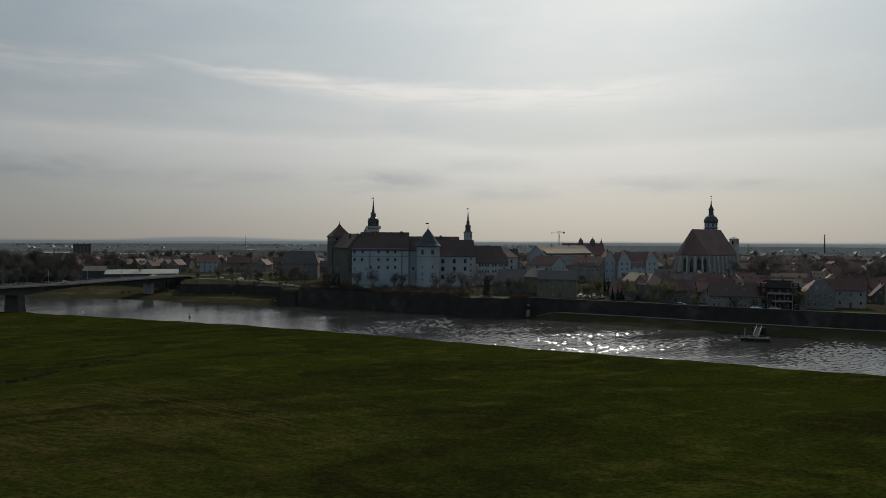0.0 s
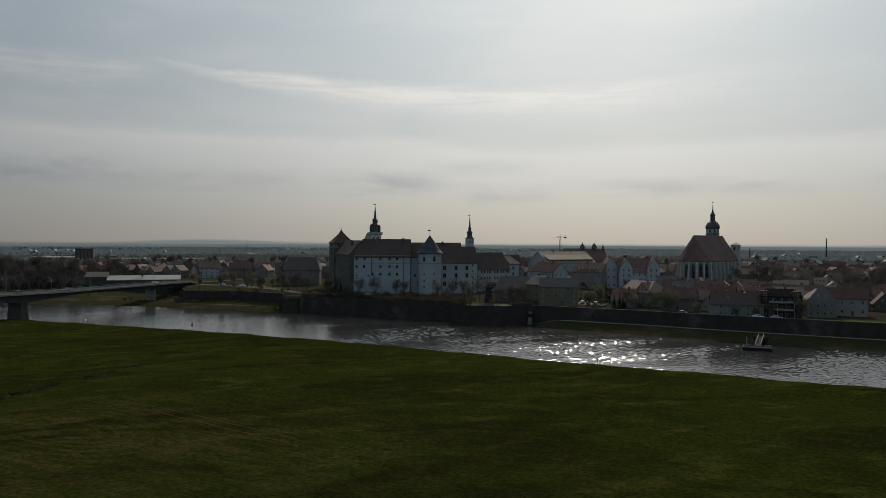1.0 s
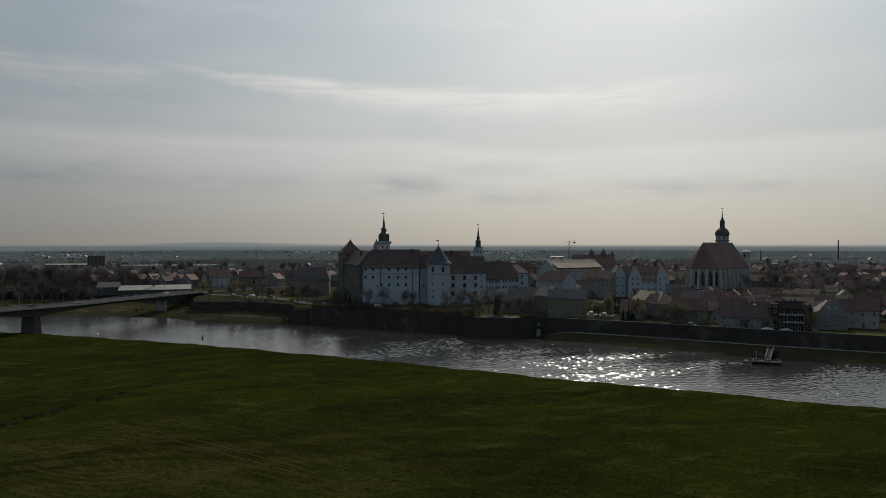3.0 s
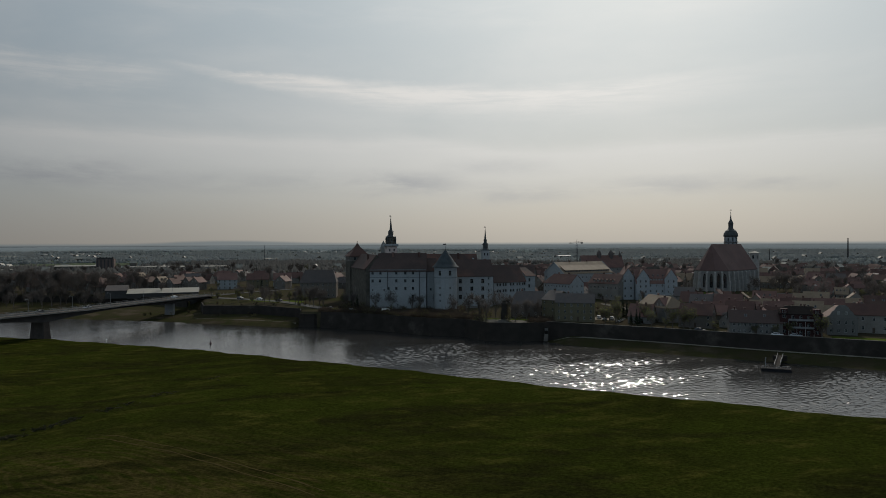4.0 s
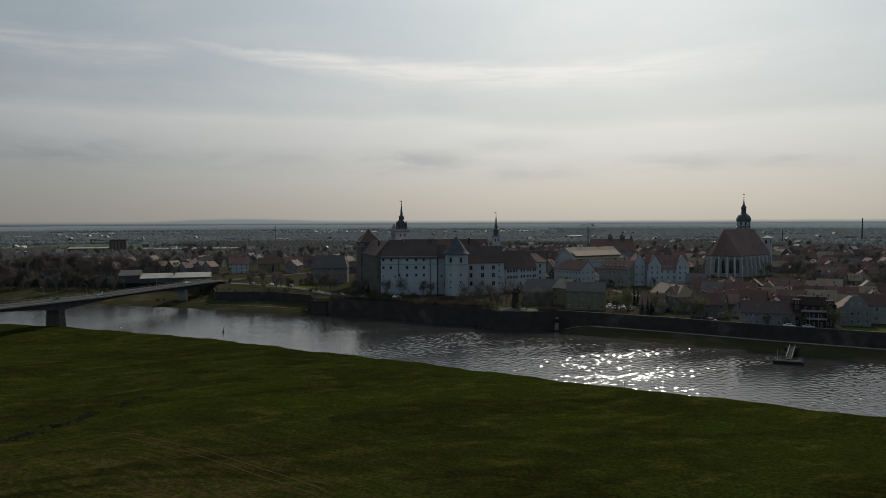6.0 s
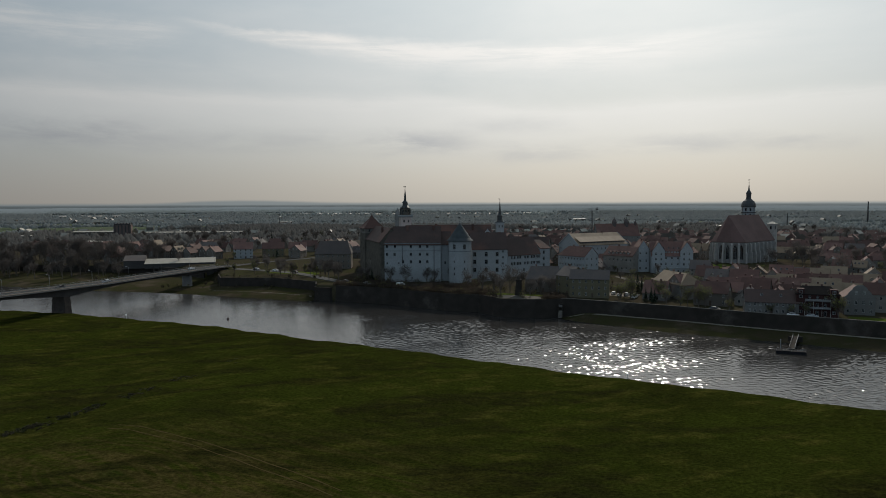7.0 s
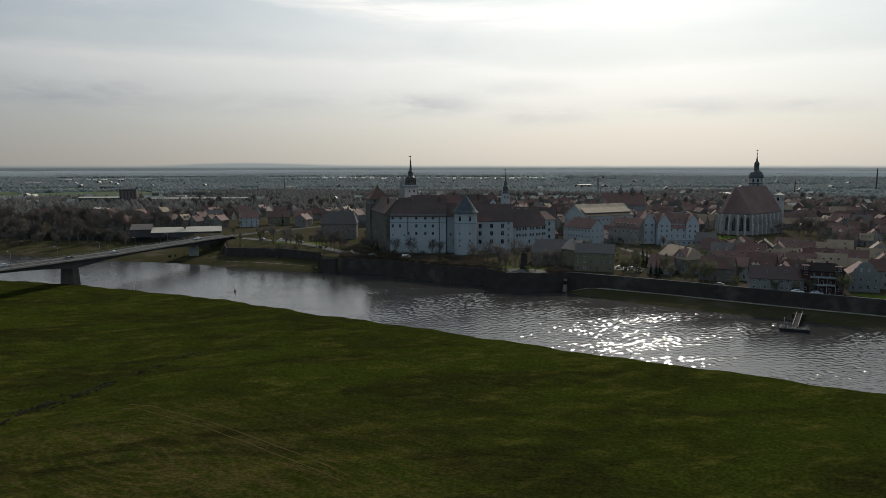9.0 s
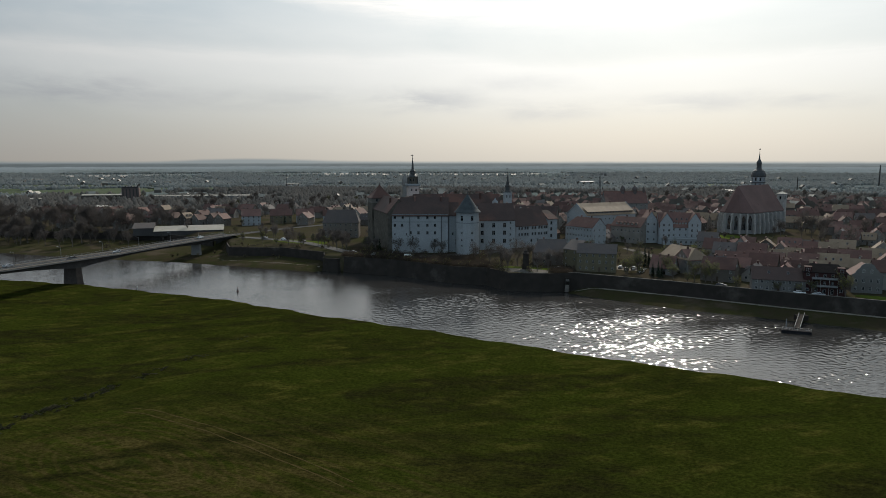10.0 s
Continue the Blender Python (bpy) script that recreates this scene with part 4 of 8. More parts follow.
def round_tower():
    cx, cy, r, n = -19.4, 388.0, 6.5, 20
    turn = radians(-90 + 18)
    bm = bmesh.new()
    pts = [(cx + r * math.cos(turn + 2 * math.pi * i / n), cy + r * math.sin(turn + 2 * math.pi * i / n)) for i in range(n)]
    wide = 2 * r * math.sin(math.pi / n)
    jobs = []
    for i in range(n):
        a, b = pts[i], pts[(i + 1) % n]
        mid = math.degrees(turn + 2 * math.pi * (i + 0.5) / n) + 90
        mid = (mid + 180) % 360 - 180
        hs = []
        if 25 < abs(mid) < 29:
            hs = [hole(wide / 2, 28.6, 1.6, 2.8), hole(wide / 2, 20.3, 0.9, 1.2), hole(wide / 2, 16.4, 0.9, 1.2)]
            if mid < 0:
                hs.append(hole(wide / 2, 13.2, 0.9, 1.1))
        facade(bm, a, b, 6.0, 31.8, hs, 0.4)
        if hs:
            jobs.append((a, b, hs))
    tower = part("round_tower", bm, M_PLASTER_W, castle, "round white corner tower")
    for a, b, hs in jobs:
        windows_on(tower, a, b, hs, 0.4, M_FRAME_D)
    bm = bmesh.new()
    lathe(bm, [(r + 0.02, 25.8), (r + 0.16, 25.8), (r + 0.16, 26.2), (r + 0.02, 26.2)], 40, cx, cy, cap=False)
    part("string_course", bm, M_TRIM, tower)
    bm = bmesh.new()
    lathe(bm, [(6.5, 31.6), (7.6, 31.7), (7.5, 32.0), (6.0, 33.5), (3.1, 37.8), (0.25, 41.7), (0.12, 41.9), (0.12, 42.7)], 28, cx, cy)
    lathe(bm, [(0.0, 42.6), (0.3, 42.85), (0.0, 43.1)], 8, cx, cy)
    part("cone_roof", bm, M_SLATE, tower, "grey slate cone roof with a ball on top")
    bm = bmesh.new()
    box(bm, cx - 0.05, cy - 0.05, 42.9, cx + 0.05, cy + 0.05, 45.2)
    box(bm, cx - 1.3, cy - 0.03, 44.4, cx + 0.3, cy + 0.03, 45.0)
    part("weather_vane", bm, M_DARKSTEEL, tower)


round_tower()

B0, B1 = (-12.9, 400.0), (7.8, 404.0)
b_holes = [hole(u, z, 1.8, 2.5) for u in (1.6, 8.4, 14.9) for z in (23.1, 18.7, 13.9)] + [hole(18.4, z, 0.9, 1.2) for z in (24.6, 21.2, 17.6, 14.0)]
wing(B0, B1, 6.0, 26.4, 35.2, 15.0, b_holes, M_ROOF_CASTLE)
band(B0, B1, 25.95, 0.45, 0.22)
C0, C1 = (8.2, 410.0), (28.0, 425.0)
c_holes = [hole(u, z, 1.3, 1.6) for u in (3.0, 5.1, 7.6, 9.5, 13.2, 15.4, 18.4, 20.4, 22.8, 24.3) for z in (20.3, 16.6)] + [hole(u, 12.6, 1.3, 1.7) for u in (12.4, 17.4, 22.4)]
wing(C0, C1, 6.0, 22.2, 31.6, 14.0, c_holes, M_ROOF_CASTLE)
band(C0, C1, 21.75, 0.4, 0.2)
wing((28.2, 427.4), (34.6, 432.0), 6.0, 25.0, 29.6, 12.0, [hole(3.2, z, 1.5, 2.0) for z in (22.4, 18.6, 14.4)], M_ROOF_CASTLE, hip1=3.5)
# stone wing to the corner tower, and the wings round the court
wing((-81.0, 429.0), (-65.2, 389.0), 6.0, 31.0, 38.6, 13.0, [hole(6, 25, 1.2, 1.6), hole(12, 25, 1.2, 1.6), hole(6, 19, 1.2, 1.6), hole(14, 19, 1.2, 1.6)], M_ROOF_CASTLE, M_STONE)
wing((-66.0, 486.0), (-76.0, 420.0), 6.0, 28.0, 36.5, 13.0, [], M_ROOF_CASTLE, M_PLASTER)
wing((-60.0, 464.0), (-1.5, 473.0), 6.0, 27.0, 37.6, 14.0, [], M_ROOF_CASTLE, M_PLASTER_W)
wing((8.0, 474.0), (36.0, 466.0), 6.0, 22.0, 29.5, 12.0, [], M_ROOF_CASTLE, M_PLASTER)


def corner_tower():
    s = 6.3
    bm = bmesh.new()
    c = [(-s, -s), (s, -s), (s, s), (-s, s)]
    lo = [hole(s - 2.2, z, 1.2, 1.7) for z in (32.2, 28.0, 22.0, 17.0)] + [hole(s + 2.4, 30.5, 1.2, 1.7), hole(s + 2.4, 24.5, 1.2, 1.7)]
    hi = [hole(u, 35.8, 1.3, 1.8) for u in (3.2, 6.1, 9.0)]
    tower = joint("corner_tower", castle, "square weathered stone tower with a pointed roof", pose(-78.6, 437.0, 0, 0, 0, 24))
    for i in range(4):
        facade(bm, c[i], c[(i + 1) % 4], 6.0, 34.2, lo if i in (0, 3) else (), 0.4)
    part("shaft", bm, M_STONE, tower)
    bm = bmesh.new()
    for i in range(4):
        facade(bm, c[i], c[(i + 1) % 4], 34.2, 37.4, hi if i in (0, 3) else (), 0.4)
    part("upper_storey", bm, M_PLASTER, tower, "pale plastered top storey")
    for i in (0, 3):
        windows_on(tower, c[i], c[(i + 1) % 4], lo + hi, 0.4, M_FRAME_D)
    bm = bmesh.new()
    q = math.sqrt(2)
    lathe(bm, [((s - 0.1) * q, 37.2), ((s + 0.7) * q, 37.1), ((s + 0.6) * q, 37.4), ((s - 0.8) * q, 38.7), (3.1 * q, 41.4), (1.3 * q, 43.6), (0.12, 45.8), (0.1, 47.0)], 4, 0, 0, radians(45))
    lathe(bm, [(0.0, 46.0), (0.32, 46.3), (0.0, 46.6)], 8)
    part("pointed_roof", bm, M_ROOF, tower, "curved red tiled pyramid roof")


corner_tower()


def stair_tower():
    """Tall tower of the court with gallery and slim spire."""
    t = joint("great_tower", castle, "tall plastered tower with gallery, lantern and slim spire", pose(-62.3, 478, 0, 0, 0, 20))
    s = 3.6
    c = [(-s, -s), (s, -s), (s, s), (-s, s)]
    hs = [hole(2.0, 40.6, 1.1, 1.8), hole(5.2, 40.6, 1.1, 1.8)]
    bm = bmesh.new()
    for i in range(4):
        facade(bm, c[i], c[(i + 1) % 4], 6.0, 43.2, hs, 0.4)
    part("shaft", bm, mat("rosy_plaster", (0.48, 0.40, 0.37), (0.40, 0.34, 0.31), 0.2, 1.5, 0.9, 0.1), t)
    for i in range(4):
        windows_on(t, c[i], c[(i + 1) % 4], hs, 0.4, M_FRAME_D)
    bm = bmesh.new()
    box(bm, -4.4, -4.4, 43.2, 4.4, 4.4, 43.8)
    part("gallery_floor", bm, M_TRIM, t)
    bm = bmesh.new()
    for x0, y0, x1, y1 in ((-4.4, -4.4, 4.4, -4.2), (-4.4, 4.2, 4.4, 4.4), (-4.4, -4.2, -4.2, 4.2), (4.2, -4.2, 4.4, 4.2)):
        box(bm, x0, y0, 43.8, x1, y1, 44.9)
    part("parapet", bm, M_PLASTER_W, t)
    bm = bmesh.new()
    r, n = 3.1, 8
    pts = [(r * math.cos(radians(22.5) + 2 * math.pi * i / n), r * math.sin(radians(22.5) + 2 * math.pi * i / n)) for i in range(n)]
    w8 = 2 * r * math.sin(math.pi / n)
    hs = [hole(w8 / 2, 47.5, 1.0, 2.0)]
    for i in range(n):
        facade(bm, pts[i], pts[(i + 1) % n], 43.8, 49.6, hs, 0.3)
    part("octagon", bm, M_STONE, t)
    for i in range(n):
        windows_on(t, pts[i], pts[(i + 1) % n], hs, 0.3, M_FRAME_D, 0)
    for i in range(4):
        a = radians(45 + 90 * i)
        bm = bmesh.new()
        lathe(bm, [(0.42, 43.8), (0.42, 48.0), (0.58, 48.1), (0.3, 49.2), (0.06, 50.6)], 8, 4.0 * math.cos(a), 4.0 * math.sin(a))
        part("turret", bm, M_COPPER, t)
    bm = bmesh.new()
    lathe(bm, [(3.5, 49.5), (3.4, 49.9), (2.4, 50.9), (1.9, 51.3), (1.8, 53.2), (2.2, 53.5), (1.4, 54.4), (0.9, 55.0), (0.7, 57.5), (0.25, 62.0), (0.1, 64.2)], 8, 0, 0, radians(22.5))
    lathe(bm, [(0.0, 61.8), (0.42, 62.2), (0.0, 62.6)], 8)
    part("spire", bm, M_COPPER, t, "dark copper spire")
    bm = bmesh.new()
    box(bm, -1.3, -0.03, 64.2, 0.5, 0.03, 64.7)
    box(bm, -0.06, -0.06, 64.0, 0.06, 0.06, 65.2)
    part("weather_vane", bm, M_DARKSTEEL, t)


stair_tower()


def slim_tower():
    t = joint("slim_tower", castle, "slender white turret with a needle spire", pose(3.5, 441, 0, 0, 0, 15))
    s = 2.2
    c = [(-s, -s), (s, -s), (s, s), (-s, s)]
    hs = [hole(1.2, 38.2, 0.7, 1.7), hole(3.2, 38.2, 0.7, 1.7)]
    bm = bmesh.new()
    for i in range(4):
        facade(bm, c[i], c[(i + 1) % 4], 6.0, 40.4, hs, 0.3)
    part("shaft", bm, M_PLASTER_W, t)
    for i in range(4):
        windows_on(t, c[i], c[(i + 1) % 4], hs, 0.3, M_FRAME_D, 0)
    bm = bmesh.new()
    box(bm, -s - 0.25, -s - 0.25, 40.4, s + 0.25, s + 0.25, 40.8)
    part("cornice", bm, M_TRIM, t)
    bm = bmesh.new()
    lathe(bm, [(2.3, 40.8), (2.0, 41.6), (1.7, 42.0), (1.65, 44.2), (2.0, 44.5), (1.4, 45.3), (1.0, 45.7), (0.95, 47.0), (1.2, 47.2), (0.65, 48.0), (0.22, 53.2), (0.07, 55.4)], 8, 0, 0, radians(22.5))
    lathe(bm, [(0.0, 53.0), (0.3, 53.3), (0.0, 53.6)], 8)
    part("spire", bm, M_COPPER, t, "dark copper needle spire")
    bm = bmesh.new()
    box(bm, -0.9, -0.03, 55.3, 0.3, 0.03, 55.8)
    part("weather_vane", bm, M_DARKSTEEL, t)


slim_tower()


def court_gable(x, y, rot, w, h, z):
    """White curved Renaissance gable standing on a roof."""
    bm = bmesh.new()
    out = [(-w / 2, 0), (w / 2, 0), (w / 2, h * 0.35), (w * 0.36, h * 0.45), (w * 0.3, h * 0.68), (w * 0.16, h * 0.78), (0.0, h), (-w * 0.16, h * 0.78), (-w * 0.3, h * 0.68), (-w * 0.36, h * 0.45), (-w / 2, h * 0.35)]
    f = [bm.verts.new((a, 0, b)) for a, b in out]
    k = [bm.verts.new((a, 0.6, b)) for a, b in out]
    bm.faces.new(f)
    bm.faces.new(k[::-1])
    for i in range(len(out)):
        j = (i + 1) % len(out)
        bm.faces.new([f[j], f[i], k[i], k[j]])
    g = part("gable", bm, M_PLASTER_W, castle, "curved white Renaissance gable", at=pose(x, y, z, 0, 0, rot))
    part("window", window_mesh(1.0, 1.6, M_FRAME_D), None, g, at=pose(-1.1, -0.04, h * 0.3, 0, 0, 0))
    part("window", window_mesh(1.0, 1.6, M_FRAME_D), None, g, at=pose(1.1, -0.04, h * 0.3, 0, 0, 0))
    br = bmesh.new()
    slab(br, [(-w * 0.4, 0.6, h * 0.3), (0, 0.6, h * 0.85), (0, 5, h * 0.85), (-w * 0.4, 5, h * 0.3)], [(0, 1, 2, 3)], 0.2)
    slab(br, [(0, 0.6, h * 0.85), (w * 0.4, 0.6, h * 0.3), (w * 0.4, 5, h * 0.3), (0, 5, h * 0.85)], [(0, 1, 2, 3)], 0.2)
    part("gable_roof", br, M_ROOF_CASTLE, g)


court_gable(-4.6, 471.6, 10, 6.0, 7.0, 28.5)
court_gable(12.5, 473.0, -16, 4.5, 5.0, 24.5)
for x, y, z in ((-50, 393, 38.2), (-35, 394, 38.2), (-4, 411, 33.8), (3, 413, 33.8), (-40, 471, 36.6), (-15, 476, 36.6), (16, 425, 30.2), (-66, 402, 37.0)):
    part("chimney", CHIMNEY, None, castle, at=pose(x, y, z, 0, 0, 27) @ Matrix.Diagonal((1.5, 1.5, 1.6, 1)))

# ---- church ----
def make_church():
    ch = thing("church", "big Gothic hall church with buttressed pale walls and steep tiled roof", "church", 159.4, 480.8, 3.6, 45)
    z0, eave, ridge, L, W = 8.0, 24.6, 43.0, 46.0, 24.5
    h = W / 2
    ch.scale = (0.94, 0.94, 0.94)
    # local: axis along +x from the choir; outline of choir and nave, anticlockwise
    out = [(0, -h), (L, -h), (L, h), (0, h), (-6.4, h * 0.45), (-6.4, -h * 0.45)]
    bm = bmesh.new()
    walls = [(out[i], out[(i + 1) % 6]) for i in range(6)]
    jobs = []
    for i, (a, b) in enumerate(walls):
        long = (Vector(b) - Vector(a)).length
        hs = []
        if i in (0, 2):
            n = 7
            hs = [(long * (k + 0.5) / n - 1.15, long * (k + 0.5) / n + 1.15, 11.6, 22.0) for k in range(n)]
        elif i >= 3:
            hs = [(long / 2 - 1.5, long / 2 + 1.5, 11.6, 22.0)] if long < 9 else [(long * 0.28 - 1.3, long * 0.28 + 1.3, 11.6, 22.0), (long * 0.74 - 1.3, long * 0.74 + 1.3, 11.6, 22.0)]
        facade(bm, a, b, z0, eave, hs, 0.7)
        jobs.append((a, b, hs))
    part("wall", bm, M_CHURCH, ch)

    def tall_window(w, hh):
        m = bmesh.new()
        pts = [(-w / 2, -hh / 2), (w / 2, -hh / 2), (w / 2, hh / 2 - w), (w * 0.3, hh / 2 - w * 0.4), (0, hh / 2 - 0.05), (-w * 0.3, hh / 2 - w * 0.4), (-w / 2, hh / 2 - w)]
        face(m, [(x, 0.05, z) for x, z in pts], 1)
        for x in (-w / 6, w / 6):
            box(m, x - 0.07, -0.05, -hh / 2, x + 0.07, 0.04, hh / 2 - w * 0.45)
        for sgn in (-1, 1):
            # spandrels beside the pointed head
            pp = [(sgn * w / 2, hh / 2), (sgn * w / 2, hh / 2 - w), (sgn * w * 0.3, hh / 2 - w * 0.4), (0, hh / 2 - 0.05), (0, hh / 2)]
            if sgn < 0:
                pp = pp[::-1]
            f = [m.verts.new((x, -0.45, z)) for x, z in pp]
            fc = m.faces.new(f)
            fc.material_index = 2
            k = [m.verts.new((x, 0.03, z)) for x, z in pp]
            for i in range(len(pp)):
                q = m.faces.new([f[i], k[i], k[(i + 1) % len(pp)], f[(i + 1) % len(pp)]])
                q.material_index = 2
        return mesh_of("tall_window", m, M_TRIM, M_GLASS, M_CHURCH)

    cache = {}
    for a, b, hs in jobs:
        u = (Vector(b) - Vector(a)).normalized()
        ang = math.degrees(math.atan2(u.y, u.x))
        for s0, s1, t0, t1 in hs:
            p = Vector(a) + u * ((s0 + s1) / 2) + Vector((-u.y, u.x)) * 0.6
            key = round(s1 - s0, 2)
            if key not in cache:
                cache[key] = tall_window(key, t1 - t0)
            part("tall_window", cache[key], None, ch, at=pose(p.x, p.y, (t0 + t1) / 2, 0, 0, ang))
    # buttresses in two stages with sloped caps
    bt = bmesh.new()
    for d0, d1, za, zb in ((0.0, -2.3, z0, 16.5), (0.0, -1.6, 16.5, 22.4)):
        v = [bt.verts.new(p) for p in ((-0.55, d1, za), (0.55, d1, za), (0.55, 0.3, za), (-0.55, 0.3, za), (-0.55, d1, zb), (0.55, d1, zb), (0.55, 0.3, zb + 1.3), (-0.55, 0.3, zb + 1.3))]
        for q in ((3, 2, 1, 0), (4, 5, 6, 7), (0, 1, 5, 4), (1, 2, 6, 5), (2, 3, 7, 6), (3, 0, 4, 7)):
            bt.faces.new([v[i] for i in q])
    butt = mesh_of("buttress", bt, M_STONE_P)
    for i, (a, b) in enumerate(walls):
        u = (Vector(b) - Vector(a)).normalized()
        ang = math.degrees(math.atan2(u.y, u.x))
        long = (Vector(b) - Vector(a)).length
        n = 7 if i in (0, 2) else 0
        spots = [long * k / n for k in range(1, n + 1)] if n else ([long / 2] if long > 9 and i != 1 else [])
        for s in spots:
            p = Vector(a) + u * s
            part("buttress", butt, None, ch, at=pose(p.x, p.y, 0, 0, 0, ang))
    for (x, y), ang in ((out[0], -25), (out[3], 205), (out[4], 245 - 360), (out[5], 295 - 360)):
        part("buttress", butt, None, ch, at=pose(x, y, 0, 0, 0, {-25: -30, 205: 210, -115: 240, -65: -60}[ang]))
    # roof: steep, hipped round the choir
    o = 0.7
    e = eave - 0.5
    v = [(-o, -h - o, e), (L + 0.3, -h - o, e), (L + 0.3, h + o, e), (-o, h + o, e), (-6.4 - o, (h + o) * 0.45, e), (-6.4 - o, -(h + o) * 0.45, e), (-1.0, 0, ridge), (L + 0.3, 0, ridge)]
    bm = bmesh.new()
    slab(bm, v, [(0, 1, 7, 6), (2, 3, 6, 7), (3, 4, 6), (4, 5, 6), (5, 0, 6)], 0.4)
    part("roof", bm, M_ROOF_CHURCH, ch, "steep weathered red-brown tiled roof")
    bm = bmesh.new()
    face(bm, [(L, -h, eave), (L, h, eave), (L, 0, ridge - 0.5)])
    face(bm, [(L - 0.5, h, eave), (L - 0.5, -h, eave), (L - 0.5, 0, ridge - 0.5)])
    part("gable_wall", bm, M_CHURCH, ch)
    for k in (0.25, 0.55, 0.8):
        dm = part("dormer", dormer_bm(1.4, 1.1, 1.0), (M_CHURCH, M_ROOF_CHURCH), ch, at=pose(L * k, -h * 0.75, eave + 3.6, 0, 0, 0))
    # west towers: tall one with baroque cap, short one with a low tent roof
    tw = joint("tall_tower", ch, "tower with a dark baroque onion cap and lantern", pose(43.8, 6.8, 0, 0, 0, 0))
    s = 4.6
    c = [(-s, -s), (s, -s), (s, s), (-s, s)]
    bm = bmesh.new()
    for i in range(4):
        facade(bm, c[i], c[(i + 1) % 4], z0, 41.0)
    part("shaft", bm, M_STONE_P, tw)
    r, n = 4.8, 8
    pts = [(r * math.cos(radians(22.5 + 45 * i)), r * math.sin(radians(22.5 + 45 * i))) for i in range(n)]
    w8 = 2 * r * math.sin(math.pi / n)
    bm = bmesh.new()
    hs = [(w8 / 2 - 0.7, w8 / 2 + 0.7, 45.4, 48.0), (w8 / 2 - 0.6, w8 / 2 + 0.6, 41.6, 43.6)]
    for i in range(n):
        facade(bm, pts[i], pts[(i + 1) % n], 41.0, 48.6, hs, 0.4)
    part("octagon", bm, M_PLASTER_W, tw, "white octagonal belfry")
    for i in range(n):
        windows_on(tw, pts[i], pts[(i + 1) % n], hs, 0.4, M_FRAME_D, 0)
    bm = bmesh.new()
    lathe(bm, [(4.85, 44.2), (5.6, 44.3), (5.6, 44.8), (4.85, 44.9)], 16, cap=False)
    part("gallery", bm, M_DARKSTEEL, tw)
    bm = bmesh.new()
    lathe(bm, [(4.8, 48.5), (5.3, 48.7), (5.4, 49.6), (5.1, 51.3), (4.0, 53.2), (2.5, 54.4), (1.9, 55.0), (1.75, 56.6), (1.8, 58.8), (2.1, 59.1), (1.5, 60.4), (0.8, 61.6), (0.45, 63.4), (0.12, 67.2)], 16)
    lathe(bm, [(0, 67.0), (0.42, 67.4), (0, 67.8)], 8)
    part("onion_cap", bm, M_COPPER, tw, "dark copper onion cap and lantern")
    bm = bmesh.new()
    tube(bm, (0, 0, 67.7), (0, 0, 70.4), 0.08, 0.06, 6)
    box(bm, -1.5, -0.03, 69.2, 1.4, 0.03, 69.8)
    part("weather_vane", bm, M_DARKSTEEL, tw)
    tw = joint("short_tower", ch, "short pale tower with a low tent roof", pose(51, -8.5, 0, 0, 0, 0))
    s = 2.6
    c = [(-s, -s), (s, -s), (s, s), (-s, s)]
    bm = bmesh.new()
    hs = [(1.8, 3.4, 31.6, 34.2)]
    for i in range(4):
        facade(bm, c[i], c[(i + 1) % 4], z0, 35.8, hs, 0.4)
    part("shaft", bm, M_STONE_P, tw)
    for i in range(4):
        windows_on(tw, c[i], c[(i + 1) % 4], hs, 0.4, M_FRAME_D, 0)
    bm = bmesh.new()
    lathe(bm, [(3.0 * 1.414, 35.8), (3.0 * 1.414, 36.0), (0.1, 37.8)], 4, 0, 0, radians(45))
    part("tent_roof", bm, M_SHEET, tw)


M_CHURCH = mat("church_plaster", (0.236, 0.231, 0.222), (0.199, 0.194, 0.189), 0.2, 1.2, 0.9, 0.2, c3=(0.128, 0.122, 0.113), spots=0.6)
M_STONE_P = mat("pale_ashlar", (0.34, 0.32, 0.30), (0.27, 0.26, 0.24), 0.4, 1.2, 0.9, 0.3)
make_church()

# ---- road bridge ----
BR_DIR = Vector((0.205, 0.979)).normalized()
BR_P1 = Vector((-211.3, 318.6))           # the pier on the near bank
BR_ANG = math.degrees(math.atan2(BR_DIR.y, BR_DIR.x))
bridge = thing("road_bridge", "long haunched concrete road bridge with rails and lamps", "bridge", BR_P1.x, BR_P1.y, 0, BR_ANG, kind="structure")
# local: x along the bridge away from the meadow, y to its left; spans between the piers
SPAN = 97.0
DECK_Z = 11.95


def deck_z(s):
    return DECK_Z - 0.00006 * (max(s, 0) - 20) ** 2 + 0.022 * max(0, 25 - s)


def under_z(s):
    k = ((s % SPAN) / SPAN)
    k = min(k, 1 - k) * 2
    return deck_z(s) - 1.7 - (2.9 if s < SPAN / 2 else 1.2) * (1 - k) ** 2


def swept(y0, y1, lo, hi, s0=-240, s1=134, step=4.0):
    bm = bmesh.new()
    n = int((s1 - s0) / step)
    rows = []
    for i in range(n + 1):
        s = s0 + (s1 - s0) * i / n
        rows.append([bm.verts.new((s, y, z)) for y, z in ((y0, lo(s)), (y1, lo(s)), (y1, hi(s)), (y0, hi(s)))])
    for a, b in zip(rows, rows[1:]):
        for k in range(4):
            bm.faces.new([a[k], a[(k + 1) % 4], b[(k + 1) % 4], b[k]])
    bm.faces.new(rows[0][::-1])
    bm.faces.new(rows[-1])
    bmesh.ops.recalc_face_normals(bm, faces=bm.faces)
    return bm


